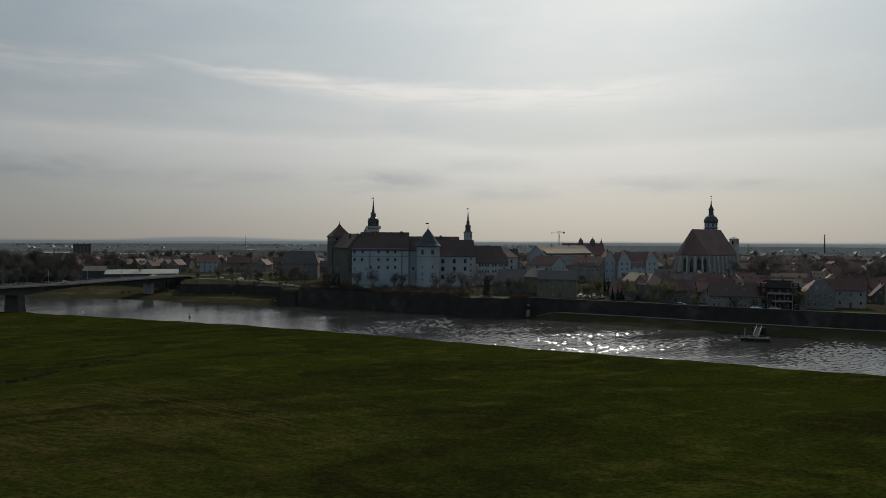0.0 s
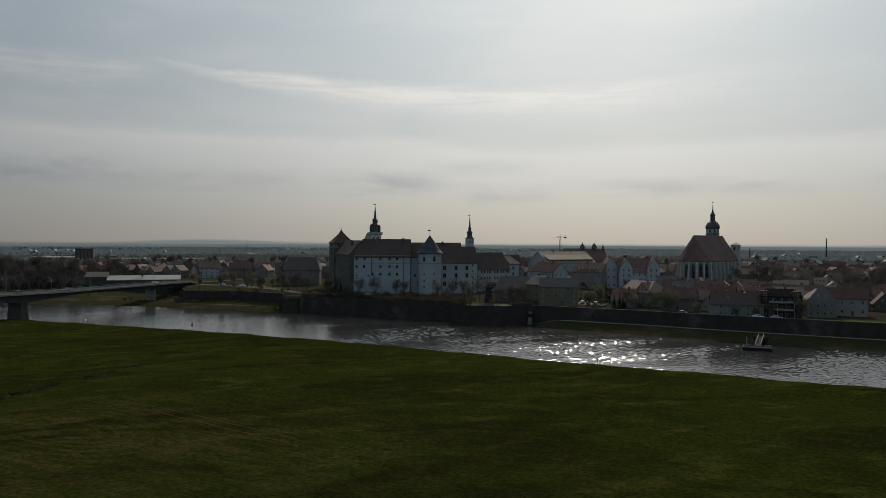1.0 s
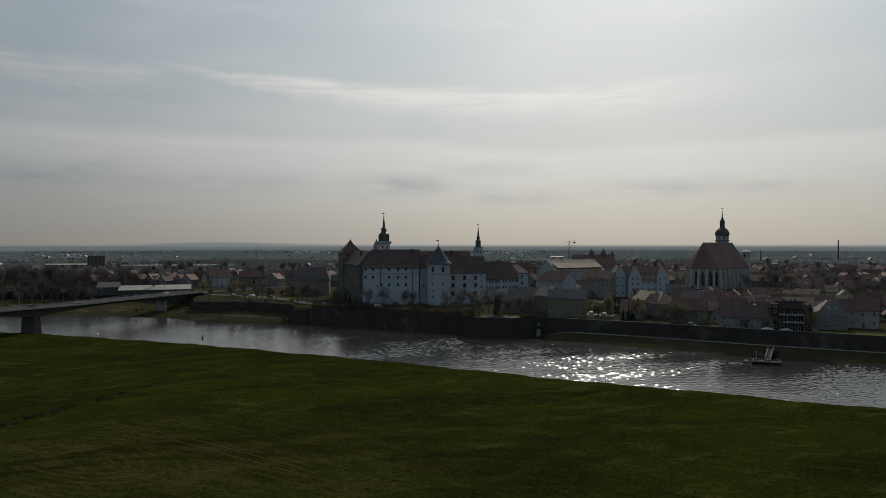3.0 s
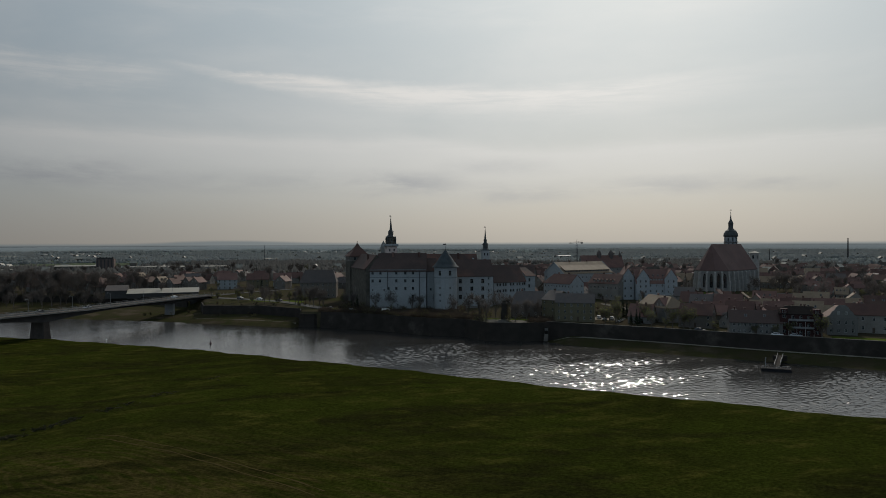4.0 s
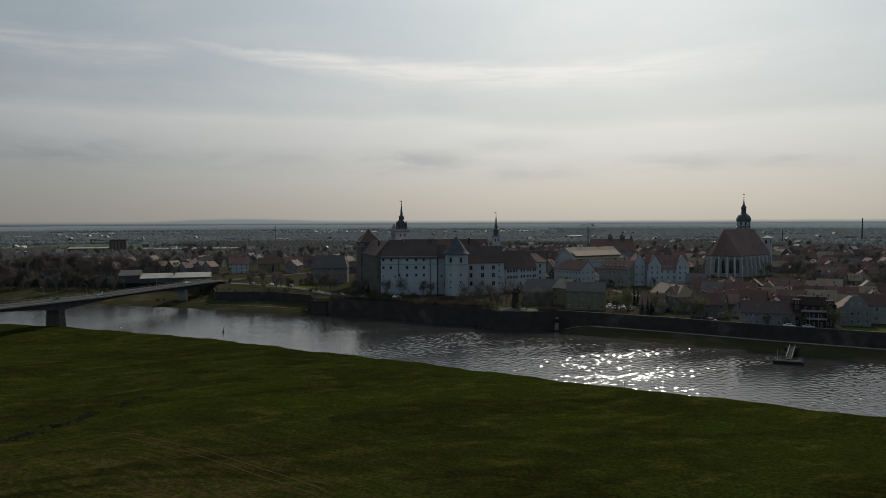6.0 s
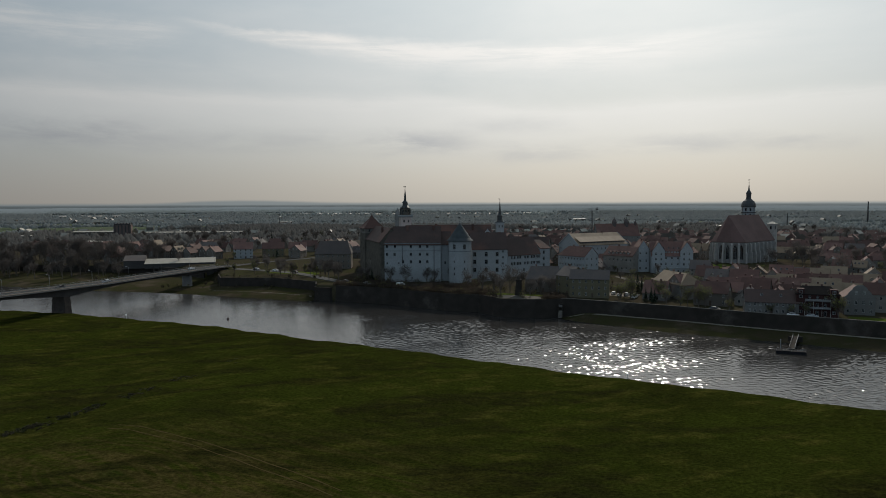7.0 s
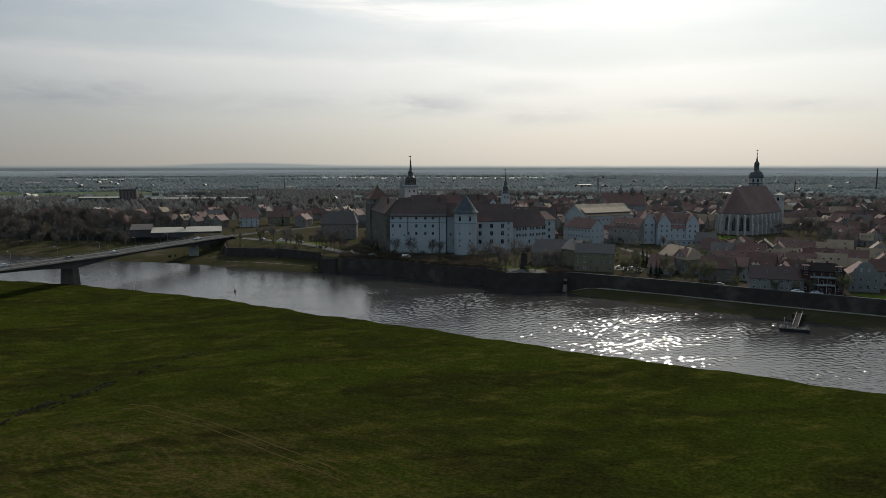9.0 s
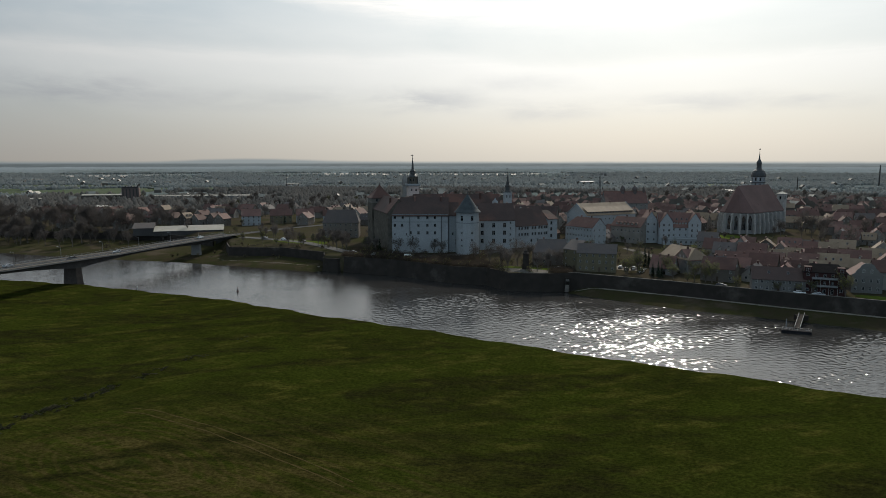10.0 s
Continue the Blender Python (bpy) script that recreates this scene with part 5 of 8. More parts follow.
part("girder", swept(-3.9, 3.9, under_z, lambda s: deck_z(s) - 0.5), M_CONCRETE_D, bridge, "dark haunched concrete box girder")
part("deck", swept(-6.2, 6.2, lambda s: deck_z(s) - 0.496, lambda s: deck_z(s) - 0.06), M_CONCRETE, bridge)
part("carriageway", swept(-3.75, 3.75, lambda s: deck_z(s) - 0.056, lambda s: deck_z(s) + 0.0), M_ASPHALT, bridge)
for y0, y1 in ((-6.1, -3.754), (3.754, 6.1)):
    part("walkway", swept(y0, y1, lambda s: deck_z(s) - 0.056, lambda s: deck_z(s) + 0.16), M_PARAPET, bridge)
for yy in (-6.05, 6.0):
    part("handrail", swept(yy, yy + 0.08, lambda s: deck_z(s) + 1.05, lambda s: deck_z(s) + 1.15), M_STEEL, bridge)
    part("mid_rail", swept(yy, yy + 0.05, lambda s: deck_z(s) + 0.6, lambda s: deck_z(s) + 0.66), M_STEEL, bridge)
    part("guard_rail", swept(yy * 0.64, yy * 0.64 + 0.06, lambda s: deck_z(s) + 0.45, lambda s: deck_z(s) + 0.75), M_STEEL, bridge)
bm = bmesh.new()
box(bm, -0.05, -0.05, 0.16, 0.05, 0.05, 1.06)
post_me = mesh_of("rail_post", bm, M_STEEL)
for i in range(54):
    s = -72 + 4.2 * i
    for yy in (-6.0, 6.03):
        part("rail_post", post_me, None, bridge, at=pose(s, yy, deck_z(s), 0, 0, 0))
M_PIER = mat("dark_pier_stone", (0.085, 0.070, 0.060), (0.060, 0.050, 0.044), 0.4, 1.2, 0.9, 0.5)
for s, w in ((0.0, 4.2), (SPAN, 2.2), (-SPAN, 4.2)):
    bm = bmesh.new()
    zt = under_z(s) + 0.3
    a = [(-w * 0.42, -3.6), (w * 0.42, -3.6), (w * 0.42, 3.6), (-w * 0.42, 3.6)]
    v0 = [bm.verts.new((s + x * 1.25, y * (1.22 if w > 3 else 0.85), -3.0)) for x, y in a]
    v1 = [bm.verts.new((s + x, y * (1 if w > 3 else 0.8), zt)) for x, y in a]
    for i in range(4):
        bm.faces.new([v0[i], v0[(i + 1) % 4], v1[(i + 1) % 4], v1[i]])
    bm.faces.new(v1)
    part("pier", bm, M_PIER if s == 0 else M_CONCRETE, bridge, "battered stone-faced pier" if s == 0 else "")
bm = bmesh.new()
box(bm, 126, -6.0, 1.0, 134, 6.0, 9.3)
part("abutment", bm, M_CONCRETE_D, bridge)


def embankment():
    """Earth ramp that carries the road from the bridge down into the town."""
    pts = [(132, 0, 10.2), (150, 0, 10.0), (172, -3, 9.8), (196, -9, 9.7), (225, -19, 9.55), (270, -36, 9.5)]
    bm, road = bmesh.new(), bmesh.new()
    rows, rr = [], []
    for i, (s, y, z) in enumerate(pts):
        rows.append([bm.verts.new(p) for p in ((s, y - 6 - 1.8 * (z - 5), 4.0), (s, y - 6, z), (s, y + 6, z), (s, y + 6 + 1.8 * (z - 5), 4.0))])
        rr.append([road.verts.new(p) for p in ((s, y - 4, z - 0.4), (s, y - 4, z + 0.07), (s, y + 4, z + 0.07), (s, y + 4, z - 0.4))])
    for b, r_ in ((bm, rows), (road, rr)):
        for a, c in zip(r_, r_[1:]):
            for k in range(3):
                b.faces.new([a[k], c[k], c[k + 1], a[k + 1]])
        b.faces.new(r_[0])
        b.faces.new(r_[-1][::-1])
        bmesh.ops.recalc_face_normals(b, faces=b.faces)
    at = pose(BR_P1.x, BR_P1.y, 0, 0, 0, BR_ANG)
    solid("embankment", bm, M_BANKGRASS, "grassy earth ramp under the bridge road", "embankment", kind="structure", at=at)
    solid("road", road, M_ASPHALT, "grey asphalt road coming off the bridge", "road", kind="structure", at=at)


embankment()


def street_lamp(name, h, label):
    ob = thing(name, label, "street lamp", group="street lamps")
    bm = bmesh.new()
    lathe(bm, [(0.14, 0), (0.12, 0.8), (0.08, 0.9), (0.05, h)], 8)
    part("pole", bm, M_STEEL, ob)
    bm = bmesh.new()
    tube(bm, (0, 0, h), (0, -1.3, h + 0.25), 0.05, 0.04, 6)
    part("arm", bm, M_STEEL, ob)
    bm = bmesh.new()
    box(bm, -0.15, -2.0, h + 0.18, 0.15, -1.3, h + 0.34)
    part("lamp_head", bm, M_CARS[1], ob)
    return ob


lamp = street_lamp("street_lamp", 7.0, "slim grey street lamp standing on the bridge")
to_world = pose(BR_P1.x, BR_P1.y, 0, 0, 0, BR_ANG)
first = True
for s in (-62, -37, -12, 14, 40, 66, 92, 118):
    for yy, turn in ((-5.7, 180), (5.7, 0)):
        if yy > 0:
            continue
        m = to_world @ pose(s, yy, deck_z(s) + 0.16, 0, 0, turn)
        if first:
            lamp.matrix_basis = m
            first = False
        else:
            copy_thing(lamp, m)


def car(name, paint, label, van=False):
    ob = thing(name, label, "car", group="cars")
    bm = bmesh.new()
    prof = [(-2.2, 0.35), (2.2, 0.35), (2.25, 0.8), (2.1, 0.95), (1.3, 1.02), (0.7, 1.5), (-1.2, 1.52), (-2.0, 1.05), (-2.25, 0.95)] if not van else [(-2.4, 0.35), (2.4, 0.35), (2.45, 0.9), (2.2, 1.1), (1.6, 1.25), (1.2, 1.95), (-2.3, 2.0), (-2.45, 0.9)]
    a, b = ([bm.verts.new((x, y * (1.0 if z < 1.1 else 0.86), z)) for x, z in prof] for y in (-0.88, 0.88))
    bm.faces.new(a)
    bm.faces.new(b[::-1])
    for i in range(len(prof)):
        j = (i + 1) % len(prof)
        bm.faces.new([a[j], a[i], b[i], b[j]])
    part("body", bm, paint, ob)
    bm = bmesh.new()
    if van:
        face(bm, [(1.45, -0.8, 1.3), (1.45, 0.8, 1.3), (1.24, 0.74, 1.9), (1.24, -0.74, 1.9)])
        for sy in (-1, 1):
            face(bm, [(1.3, sy * 0.83, 1.3), (0.2, sy * 0.83, 1.3), (0.2, sy * 0.79, 1.85), (1.1, sy * 0.79, 1.85)][::sy])
    else:
        face(bm, [(1.28, -0.75, 1.08), (1.28, 0.75, 1.08), (0.78, 0.72, 1.46), (0.78, -0.72, 1.46)])
        for sy in (-1, 1):
            face(bm, [(1.1, sy * 0.86, 1.06), (-1.7, sy * 0.86, 1.06), (-1.15, sy * 0.8, 1.45), (0.66, sy * 0.8, 1.45)][::sy])
        face(bm, [(-1.95, 0.72, 1.12), (-1.95, -0.72, 1.12), (-1.28, -0.7, 1.48), (-1.28, 0.7, 1.48)])
    part("windscreen", bm, M_GLASS, ob)
    for x in (-1.4, 1.4):
        for y in (-0.82, 0.82):
            bm = bmesh.new()
            tube(bm, (x, y - 0.1, 0.33), (x, y + 0.1, 0.33), 0.33, 0.33, 12)
            part("wheel", bm, M_TYRE, ob)
    return ob


CARS = [car("car", M_CARS[0], "white hatchback car with dark windows"), car("car", M_CARS[1], "silver hatchback car with dark windows"), car("car", M_CARS[2], "dark grey hatchback car with tinted windows"), car("van", M_CARS[0], "white delivery van parked by the road", True)]
used = set()


def park(kind, x, y, z, rot):
    m = pose(x, y, z, 0, 0, rot)
    if kind in used:
        return copy_thing(CARS[kind], m)
    used.add(kind)
    CARS[kind].matrix_basis = m
    return CARS[kind]


for kind, s, yy, back in ((2, -2, -1.8, 180), (1, 28, -1.8, 180), (0, 104, 1.8, 0), (1, -34, 1.8, 0)):
    p = to_world @ pose(s, yy, deck_z(s), 0, 0, back)
    park(kind, *p.translation, BR_ANG + back)

# ---- town ----
M_ROOF_P = mat("pale_old_tiles", (0.221, 0.17, 0.119), (0.178, 0.132, 0.0935), 0.2, 2.0, 0.7, 0.4)
TAKEN = []      # footprints: x, y, radius


def clear_of(x, y, r):
    return all((x - a) ** 2 + (y - b) ** 2 > (r + c) ** 2 for a, b, c in TAKEN)


def house_on(a, b, deep, eave, ridge, z0, label, **kw):
    """A house whose front foot runs from a to b."""
    a, b = Vector(a), Vector(b)
    u = (b - a).normalized()
    m = (a + b) / 2 + Vector((-u.y, u.x)) * deep / 2
    L = (b - a).length
    n = max(1, int(L / 9))
    for k in range(n):
        p = a + u * L * (k + 0.5) / n + Vector((-u.y, u.x)) * deep / 2
        TAKEN.append((p.x, p.y, max(deep, L / n) * 0.52))
    return house(m.x, m.y, math.degrees(math.atan2(u.y, u.x)), L, deep, eave, ridge, z0, label, **kw)


for x, y, r in ((-45, 392, 16), (-20, 402, 16), (0, 414, 16), (22, 430, 16), (32, 440, 12), (-70, 410, 16), (-60, 440, 22), (-20, 455, 30), (-40, 480, 22), (10, 480, 18), (-64, 490, 12), (162, 481, 18), (174, 494, 18), (186, 506, 18), (194, 517, 18)):
    TAKEN.append((x, y, r))

M_PLASTER_L = mat("light_grey_plaster", (0.17, 0.164, 0.155), (0.14, 0.136, 0.127), 0.2, 1.5, 0.9, 0.1, vary=0.2)
# quay row
house_on((36.0, 330.0), (54.0, 326.5), 10, 9.0, 12.8, 8, "long yellow plastered house with dark roof behind the flood wall", wall=M_PLASTER_Y, roof=M_ROOF_D, storeys=3, cols=6, gable_cols=2, name="yellow_house", win=(0.9, 1.5))
house_on((30.6, 340.5), (36.4, 334.0), 12, 9.6, 13.6, 8, "yellow gabled house end", wall=M_PLASTER_Y, roof=M_ROOF_D, storeys=3, cols=2, gable_cols=3, name="yellow_house", win=(0.9, 1.4))
house_on((16.5, 347.0), (33.0, 347.5), 12, 6.8, 12.5, 8, "low brown plastered house with broad dark roof", wall=M_PLASTER_B, roof=M_ROOF_D, storeys=2, cols=5, hip0=3.0, name="brown_house")
house_on((78.5, 344.0), (86.0, 323.0), 12, 6.8, 11.4, 8.2, "pale plastered corner house with hipped sunlit roof", wall=M_PLASTER_L, roof=M_ROOF_P, storeys=2, cols=4, hip0=0.0, hip1=4.0)
house_on((86.6, 323.0), (96.5, 327.0), 11, 6.6, 11.0, 8.2, "cream plastered house front beside the quay", wall=M_PLASTER, storeys=2, cols=4, hip1=3.0)
house_on((88.0, 309.0), (100.5, 302.5), 10, 5.8, 10.0, 8, "low house with a big dark brown roof", wall=M_PLASTER_B, storeys=2, cols=3)
house_on((101.5, 284.5), (120.5, 279.5), 10, 5.2, 9.4, 8, "long white plastered house with many small windows", wall=M_PLASTER_L, roof=M_ROOF_CASTLE, storeys=2, cols=9, gable_cols=3, win=(0.9, 1.3), skylights=2, dormers=0, name="white_house")
house_on((152.0, 292.0), (166.0, 287.0), 10, 7.5, 11.5, 8, "plain plastered house by the quay", storeys=2, cols=4)
house_on((172.0, 284.0), (186.0, 276.0), 10, 7.0, 11.0, 8, "plain plastered house by the quay", storeys=2, cols=4)


def red_house():
    ob = thing("red_house", "dark red modern town house with white balconies", "house", 128.6, 283.4, 8, -18)
    L, W, e, r = 15.0, 12.0, 8.9, 11.4
    c = [(-L / 2, -W / 2), (L / 2, -W / 2), (L / 2, W / 2), (-L / 2, W / 2)]
    hs = [(u - 0.6, u + 0.6, z, z + 1.3) for u in (1.6, 13.2) for z in (1.2, 4.2, 7.2)] + [(u - 0.5, u + 0.5, z, z + 2.0) for u in (4.6, 7.4, 10.2) for z in (0.3, 3.3, 6.3)]
    bm = bmesh.new()
    for i in range(4):
        facade(bm, c[i], c[(i + 1) % 4], -1, e, hs if i == 0 else (), 0.25)
    part("wall", bm, M_RED, ob)
    windows_on(ob, c[0], c[1], hs, 0.25, M_PLASTER_W)
    br = bmesh.new()
    roof_of(br, L, W, e, r, hip0=3, hip1=3)
    part("roof", br, M_TAR, ob)
    for z in (3.1, 6.1):
        bm = bmesh.new()
        box(bm, -4.6, -W / 2 - 1.5, z, 4.4, -W / 2 - 0.01, z + 0.18)
        bal = part("balcony", bm, M_CONCRETE_D, ob)
        for k in range(4):
            bm = bmesh.new()
            box(bm, -4.6 + 3 * k - 0.06, -W / 2 - 1.5, 0.2 if z < 4 else 3.3, -4.6 + 3 * k + 0.06, -W / 2 - 1.38, z)
            part("post", bm, M_FRAME, bal)
        bm = bmesh.new()
        box(bm, -4.6, -W / 2 - 1.5, z + 0.95, 4.4, -W / 2 - 1.42, z + 1.05)
        box(bm, -4.6, -W / 2 - 1.48, z + 0.3, 4.4, -W / 2 - 1.45, z + 0.9)
        part("railing", bm, M_FRAME_D, bal)
    for x in (-6.0, 5.6):
        bm = bmesh.new()
        box(bm, x - 1.3, -W / 2 - 0.15, e - 0.2, x + 1.3, -W / 2 + 3.5, e + 2.0)
        gb = part("gable", bm, M_RED, ob)
        part("window", window_mesh(1.3, 1.3, M_PLASTER_W), None, gb, at=pose(x, -W / 2 - 0.18, e + 0.9, 0, 0, 0))
    part("chimney", CHIMNEY, None, ob, at=pose(2, 1, r - 0.3, 0, 0, 0))
    TAKEN.append((128.6, 283, 9))


red_house()


def curved_gable_house():
    ob = thing("gabled_house", "white house with a curved baroque gable", "house", 146.6, 288.0, 8, -14)
    L, W, e, r = 11.0, 10.0, 7.0, 11.0
    c = [(-L / 2, -W / 2), (L / 2, -W / 2), (L / 2, W / 2), (-L / 2, W / 2)]
    hs = [(u - 0.5, u + 0.5, z, z + 1.5) for u in (1.6, 4.2, 6.8, 9.4) for z in (1.0, 4.2)]
    bm = bmesh.new()
    for i in range(4):
        facade(bm, c[i], c[(i + 1) % 4], -1, e, hs if i == 0 else (), 0.25)
    part("wall", bm, M_PLASTER_L, ob)
    windows_on(ob, c[0], c[1], hs, 0.25)
    out = [(-5.5, 0), (5.5, 0), (5.2, 0.5), (4.4, 0.9), (3.8, 2.2), (2.8, 3.0), (2.2, 4.2), (1.0, 5.0), (-1.0, 5.0), (-2.2, 4.2), (-2.8, 3.0), (-3.8, 2.2), (-4.4, 0.9), (-5.2, 0.5)]
    bm = bmesh.new()
    f, k = ([bm.verts.new((x, y, e + z)) for x, z in out] for y in (-W / 2, -W / 2 + 0.5))
    bm.faces.new(f)
    bm.faces.new(k[::-1])
    for i in range(len(out)):
        j = (i + 1) % len(out)
        bm.faces.new([f[j], f[i], k[i], k[j]])
    g = part("gable", bm, M_PLASTER_L, ob, "curved white gable")
    for x in (-1.4, 1.4):
        part("window", window_mesh(0.9, 1.4, M_FRAME), None, g, at=pose(x, -W / 2 - 0.03, e + 1.8, 0, 0, 0))
    br = bmesh.new()
    roof_of(br, W, L, e, r, hip1=0.0)
    part("roof", br, M_ROOF, ob, at=pose(0, 0.55, 0, 0, 0, 90))
    TAKEN.append((146.2, 288, 9))


curved_gable_house()

# rows behind the quay
house_on((40.3, 437.5), (55.0, 421.0), 12.5, 11.1, 16.4, 9.2, "white house with pale pink tiled roof", wall=M_PLASTER_W, storeys=3, cols=9, gable_cols=3, hip0=4.0, name="white_house", win=(0.9, 1.3), chimneys=2)
house_on((70.0, 447.0), (86.0, 433.5), 15, 10.4, 15.8, 9.2, "grey plastered house with a dormer band in its roof", wall=M_PLASTER, storeys=2, cols=7, gable_cols=3, dormers=6, name="grey_house")
barn = house_on((56.0, 459.0), (92.0, 482.6), 21, 15.4, 22.6, 9.4, "big barn-like building with a sunlit tiled roof", wall=M_PLASTER_W, roof=M_ROOF_P, storeys=3, cols=12, gable_cols=3, dormers=0, name="barn", chimneys=2, win=(1.0, 1.3))


def barn_dormer():
    """Long low dormer with a row of dark windows over the eave, and pale verges."""
    L, W, e, r = math.hypot(36, 23.6), 21.0, 15.4, 22.6
    slope = (r - e) / (W / 2)
    y0 = -W / 2 + 1.2
    z0 = e + slope * 1.2
    bm = bmesh.new()
    box(bm, -L * 0.46, y0, z0 - 0.6, L * 0.46, y0 + 3.4, z0 + 1.3)
    dm = part("dormer", bm, M_ROOF_D, barn, "long dark dormer with a row of windows")
    br = bmesh.new()
    slab(br, [(-L * 0.47, y0 - 0.4, z0 + 1.3), (L * 0.47, y0 - 0.4, z0 + 1.3), (L * 0.47, y0 + 5.2, z0 + 4.4), (-L * 0.47, y0 + 5.2, z0 + 4.4)], [(0, 1, 2, 3)], 0.2)
    part("dormer_roof", br, M_ROOF_P, dm)
    wm = window_mesh(1.2, 0.9, M_FRAME_D)
    for k in range(16):
        part("window", wm, None, dm, at=pose(-L * 0.43 + L * 0.86 * k / 15, y0 - 0.03, z0 + 0.65, 0, 0, 0))
    for sx in (-1, 1):
        bm = bmesh.new()
        for sy in (-1, 1):
            tube(bm, (sx * (L / 2 + 0.35), sy * (W / 2 + 0.4), e - 0.25), (sx * (L / 2 + 0.35), 0, r + 0.2), 0.28, 0.28, 4)
        part("verge", bm, M_PLASTER_W, barn, "white painted verge board")


barn_dormer()


def twin_gables():
    ob = house_on((97.5, 434.5), (122.5, 433.5), 13, 10.8, 19.0, 9.3, "white house with two tall pointed gables", wall=M_PLASTER_W, storeys=3, cols=7, gable_cols=3, name="gabled_house", skylights=6)
    w, e, h, y = 7.6, 13.9, 5.4, -7.3
    holes = [(u - 0.5, u + 0.5, z, z + 1.6) for u in (2.2, 5.4) for z in (4.6, 7.8, 11.0)]
    for x in (-8.2, 8.7):
        bm = bmesh.new()
        facade(bm, (x - w / 2, y), (x + w / 2, y), 0.0, e, holes, 0.2)
        for sx in (-1, 1):
            face(bm, [(x + sx * w / 2, y, 0), (x + sx * w / 2, y + 5, 0), (x + sx * w / 2, y + 5, e), (x + sx * w / 2, y, e)][::sx])
        face(bm, [(x - w / 2, y, e), (x + w / 2, y, e), (x, y, e + h)])
        g = part("gable", bm, M_PLASTER_W, ob)
        windows_on(g, (x - w / 2, y), (x + w / 2, y), holes, 0.2)
        for dx in (-0.9, 0.9):
            part("window", window_mesh(0.8, 1.3, M_FRAME), None, g, at=pose(x + dx, y - 0.03, e + 1.6, 0, 0, 0))
        br = bmesh.new()
        for sx in (-1, 1):
            v = [(x + sx * (w / 2 + 0.3), y - 0.2, e - 0.4), (x, y - 0.2, e + 0.15 + h), (x, 1.0, e + 0.15 + h), (x + sx * (w / 2 + 0.3), 1.0, e - 0.4)]
            slab(br, v, [(0, 1, 2, 3) if sx < 0 else (3, 2, 1, 0)], 0.2)
        part("gable_roof", br, M_ROOF, g)
    for k in range(5):
        dm = part("dormer", dormer_bm(1.2, 0.9, 0.9), (M_PLASTER_W, M_ROOF), ob, at=pose(-3.2 + 1.7 * k, -5.4, 12.2, 0, 0, 0))
        part("window", window_mesh(0.7, 0.7, M_FRAME), None, dm, at=pose(0, -0.03, 0.4, 0, 0, 0))
    hs = [(u - 0.5, u + 0.5, 0.9, 2.4) for u in (1.5, 4.5, 7.5, 10.5, 13.5, 16.5, 19.5, 22.5)]
    bm = bmesh.new()
    facade(bm, (-10.5, -11.0), (13.8, -11.0), -0.5, 3.4, hs, 0.2)
    facade(bm, (13.8, -11.0), (13.8, -7.31), -0.5, 3.4)
    facade(bm, (-10.5, -7.31), (-10.5, -11.0), -0.5, 3.4)
    box(bm, -10.7, -11.2, 3.4, 14.0, -7.31, 3.75)
    annex = part("annex", bm, M_PLASTER_W, ob, "low flat-roofed annex with a row of windows")
    windows_on(annex, (-10.5, -11.0), (13.8, -11.0), hs, 0.2)


twin_gables()
house(93.6, 446.0, 90, 14, 7.5, 14.2, 19.8, 9.3, "narrow white gabled house beside the twin gables", wall=M_PLASTER_W, storeys=3, cols=3, gable_cols=2, name="gabled_house")
TAKEN.append((93.6, 446, 7))
house_on((-119.6, 450.0), (-96.0, 453.0), 16, 10.6, 18.4, 9.0, "large house with a steep half-hipped dark red roof", wall=M_PLASTER_B, roof=M_ROOF_D, storeys=3, cols=7, gable_cols=4, hip0=3.0, hip1=3.0, name="large_house")
house_on((-189.0, 546.0), (-172.0, 551.0), 11, 7.0, 11.5, 9.4, "yellowish house with sunlit roof", wall=M_PLASTER_Y, storeys=2, cols=5)
house_on((-170.0, 556.0), (-156.0, 559.0), 10, 6.5, 11.5, 9.4, "plain white house with red roof", wall=M_PLASTER_W, storeys=2, cols=4)
house_on((-206.0, 528.0), (-192.0, 533.0), 11, 8.0, 13.0, 9.2, "tall white house with steep gable", wall=M_PLASTER_W, storeys=3, cols=4)
house_on((-150.0, 566.0), (-136.0, 570.0), 10, 5.5, 10.0, 9.4, "low white house with red roof", wall=M_PLASTER_W, storeys=2, cols=4)


def shed(x0, y0, x1, y1, deep, eave, ridge, label, wall, roof, open_front=False):
    ob = house_on((x0, y0), (x1, y1), deep, eave, ridge, 8.2, label, wall=wall, roof=roof, storeys=1, cols=0, gable_cols=0, chimneys=0, door=False, attic=False, name="warehouse", category="warehouse")
    return ob


shed(-247.0, 467.0, -203.0, 485.0, 28, 2.4, 4.9, "long low warehouse with a pale sheet roof", M_CONCRETE_D, M_SHEET)
shed(-262.0, 466.0, -249.0, 471.0, 20, 4.5, 7.6, "dark low warehouse with open front", M_CONCRETE_D, M_ROOF_D)


M_SILO = mat("weathered_silo", (0.15, 0.112, 0.10), (0.12, 0.092, 0.084), 0.2, 1.5, 0.9, 0.2)


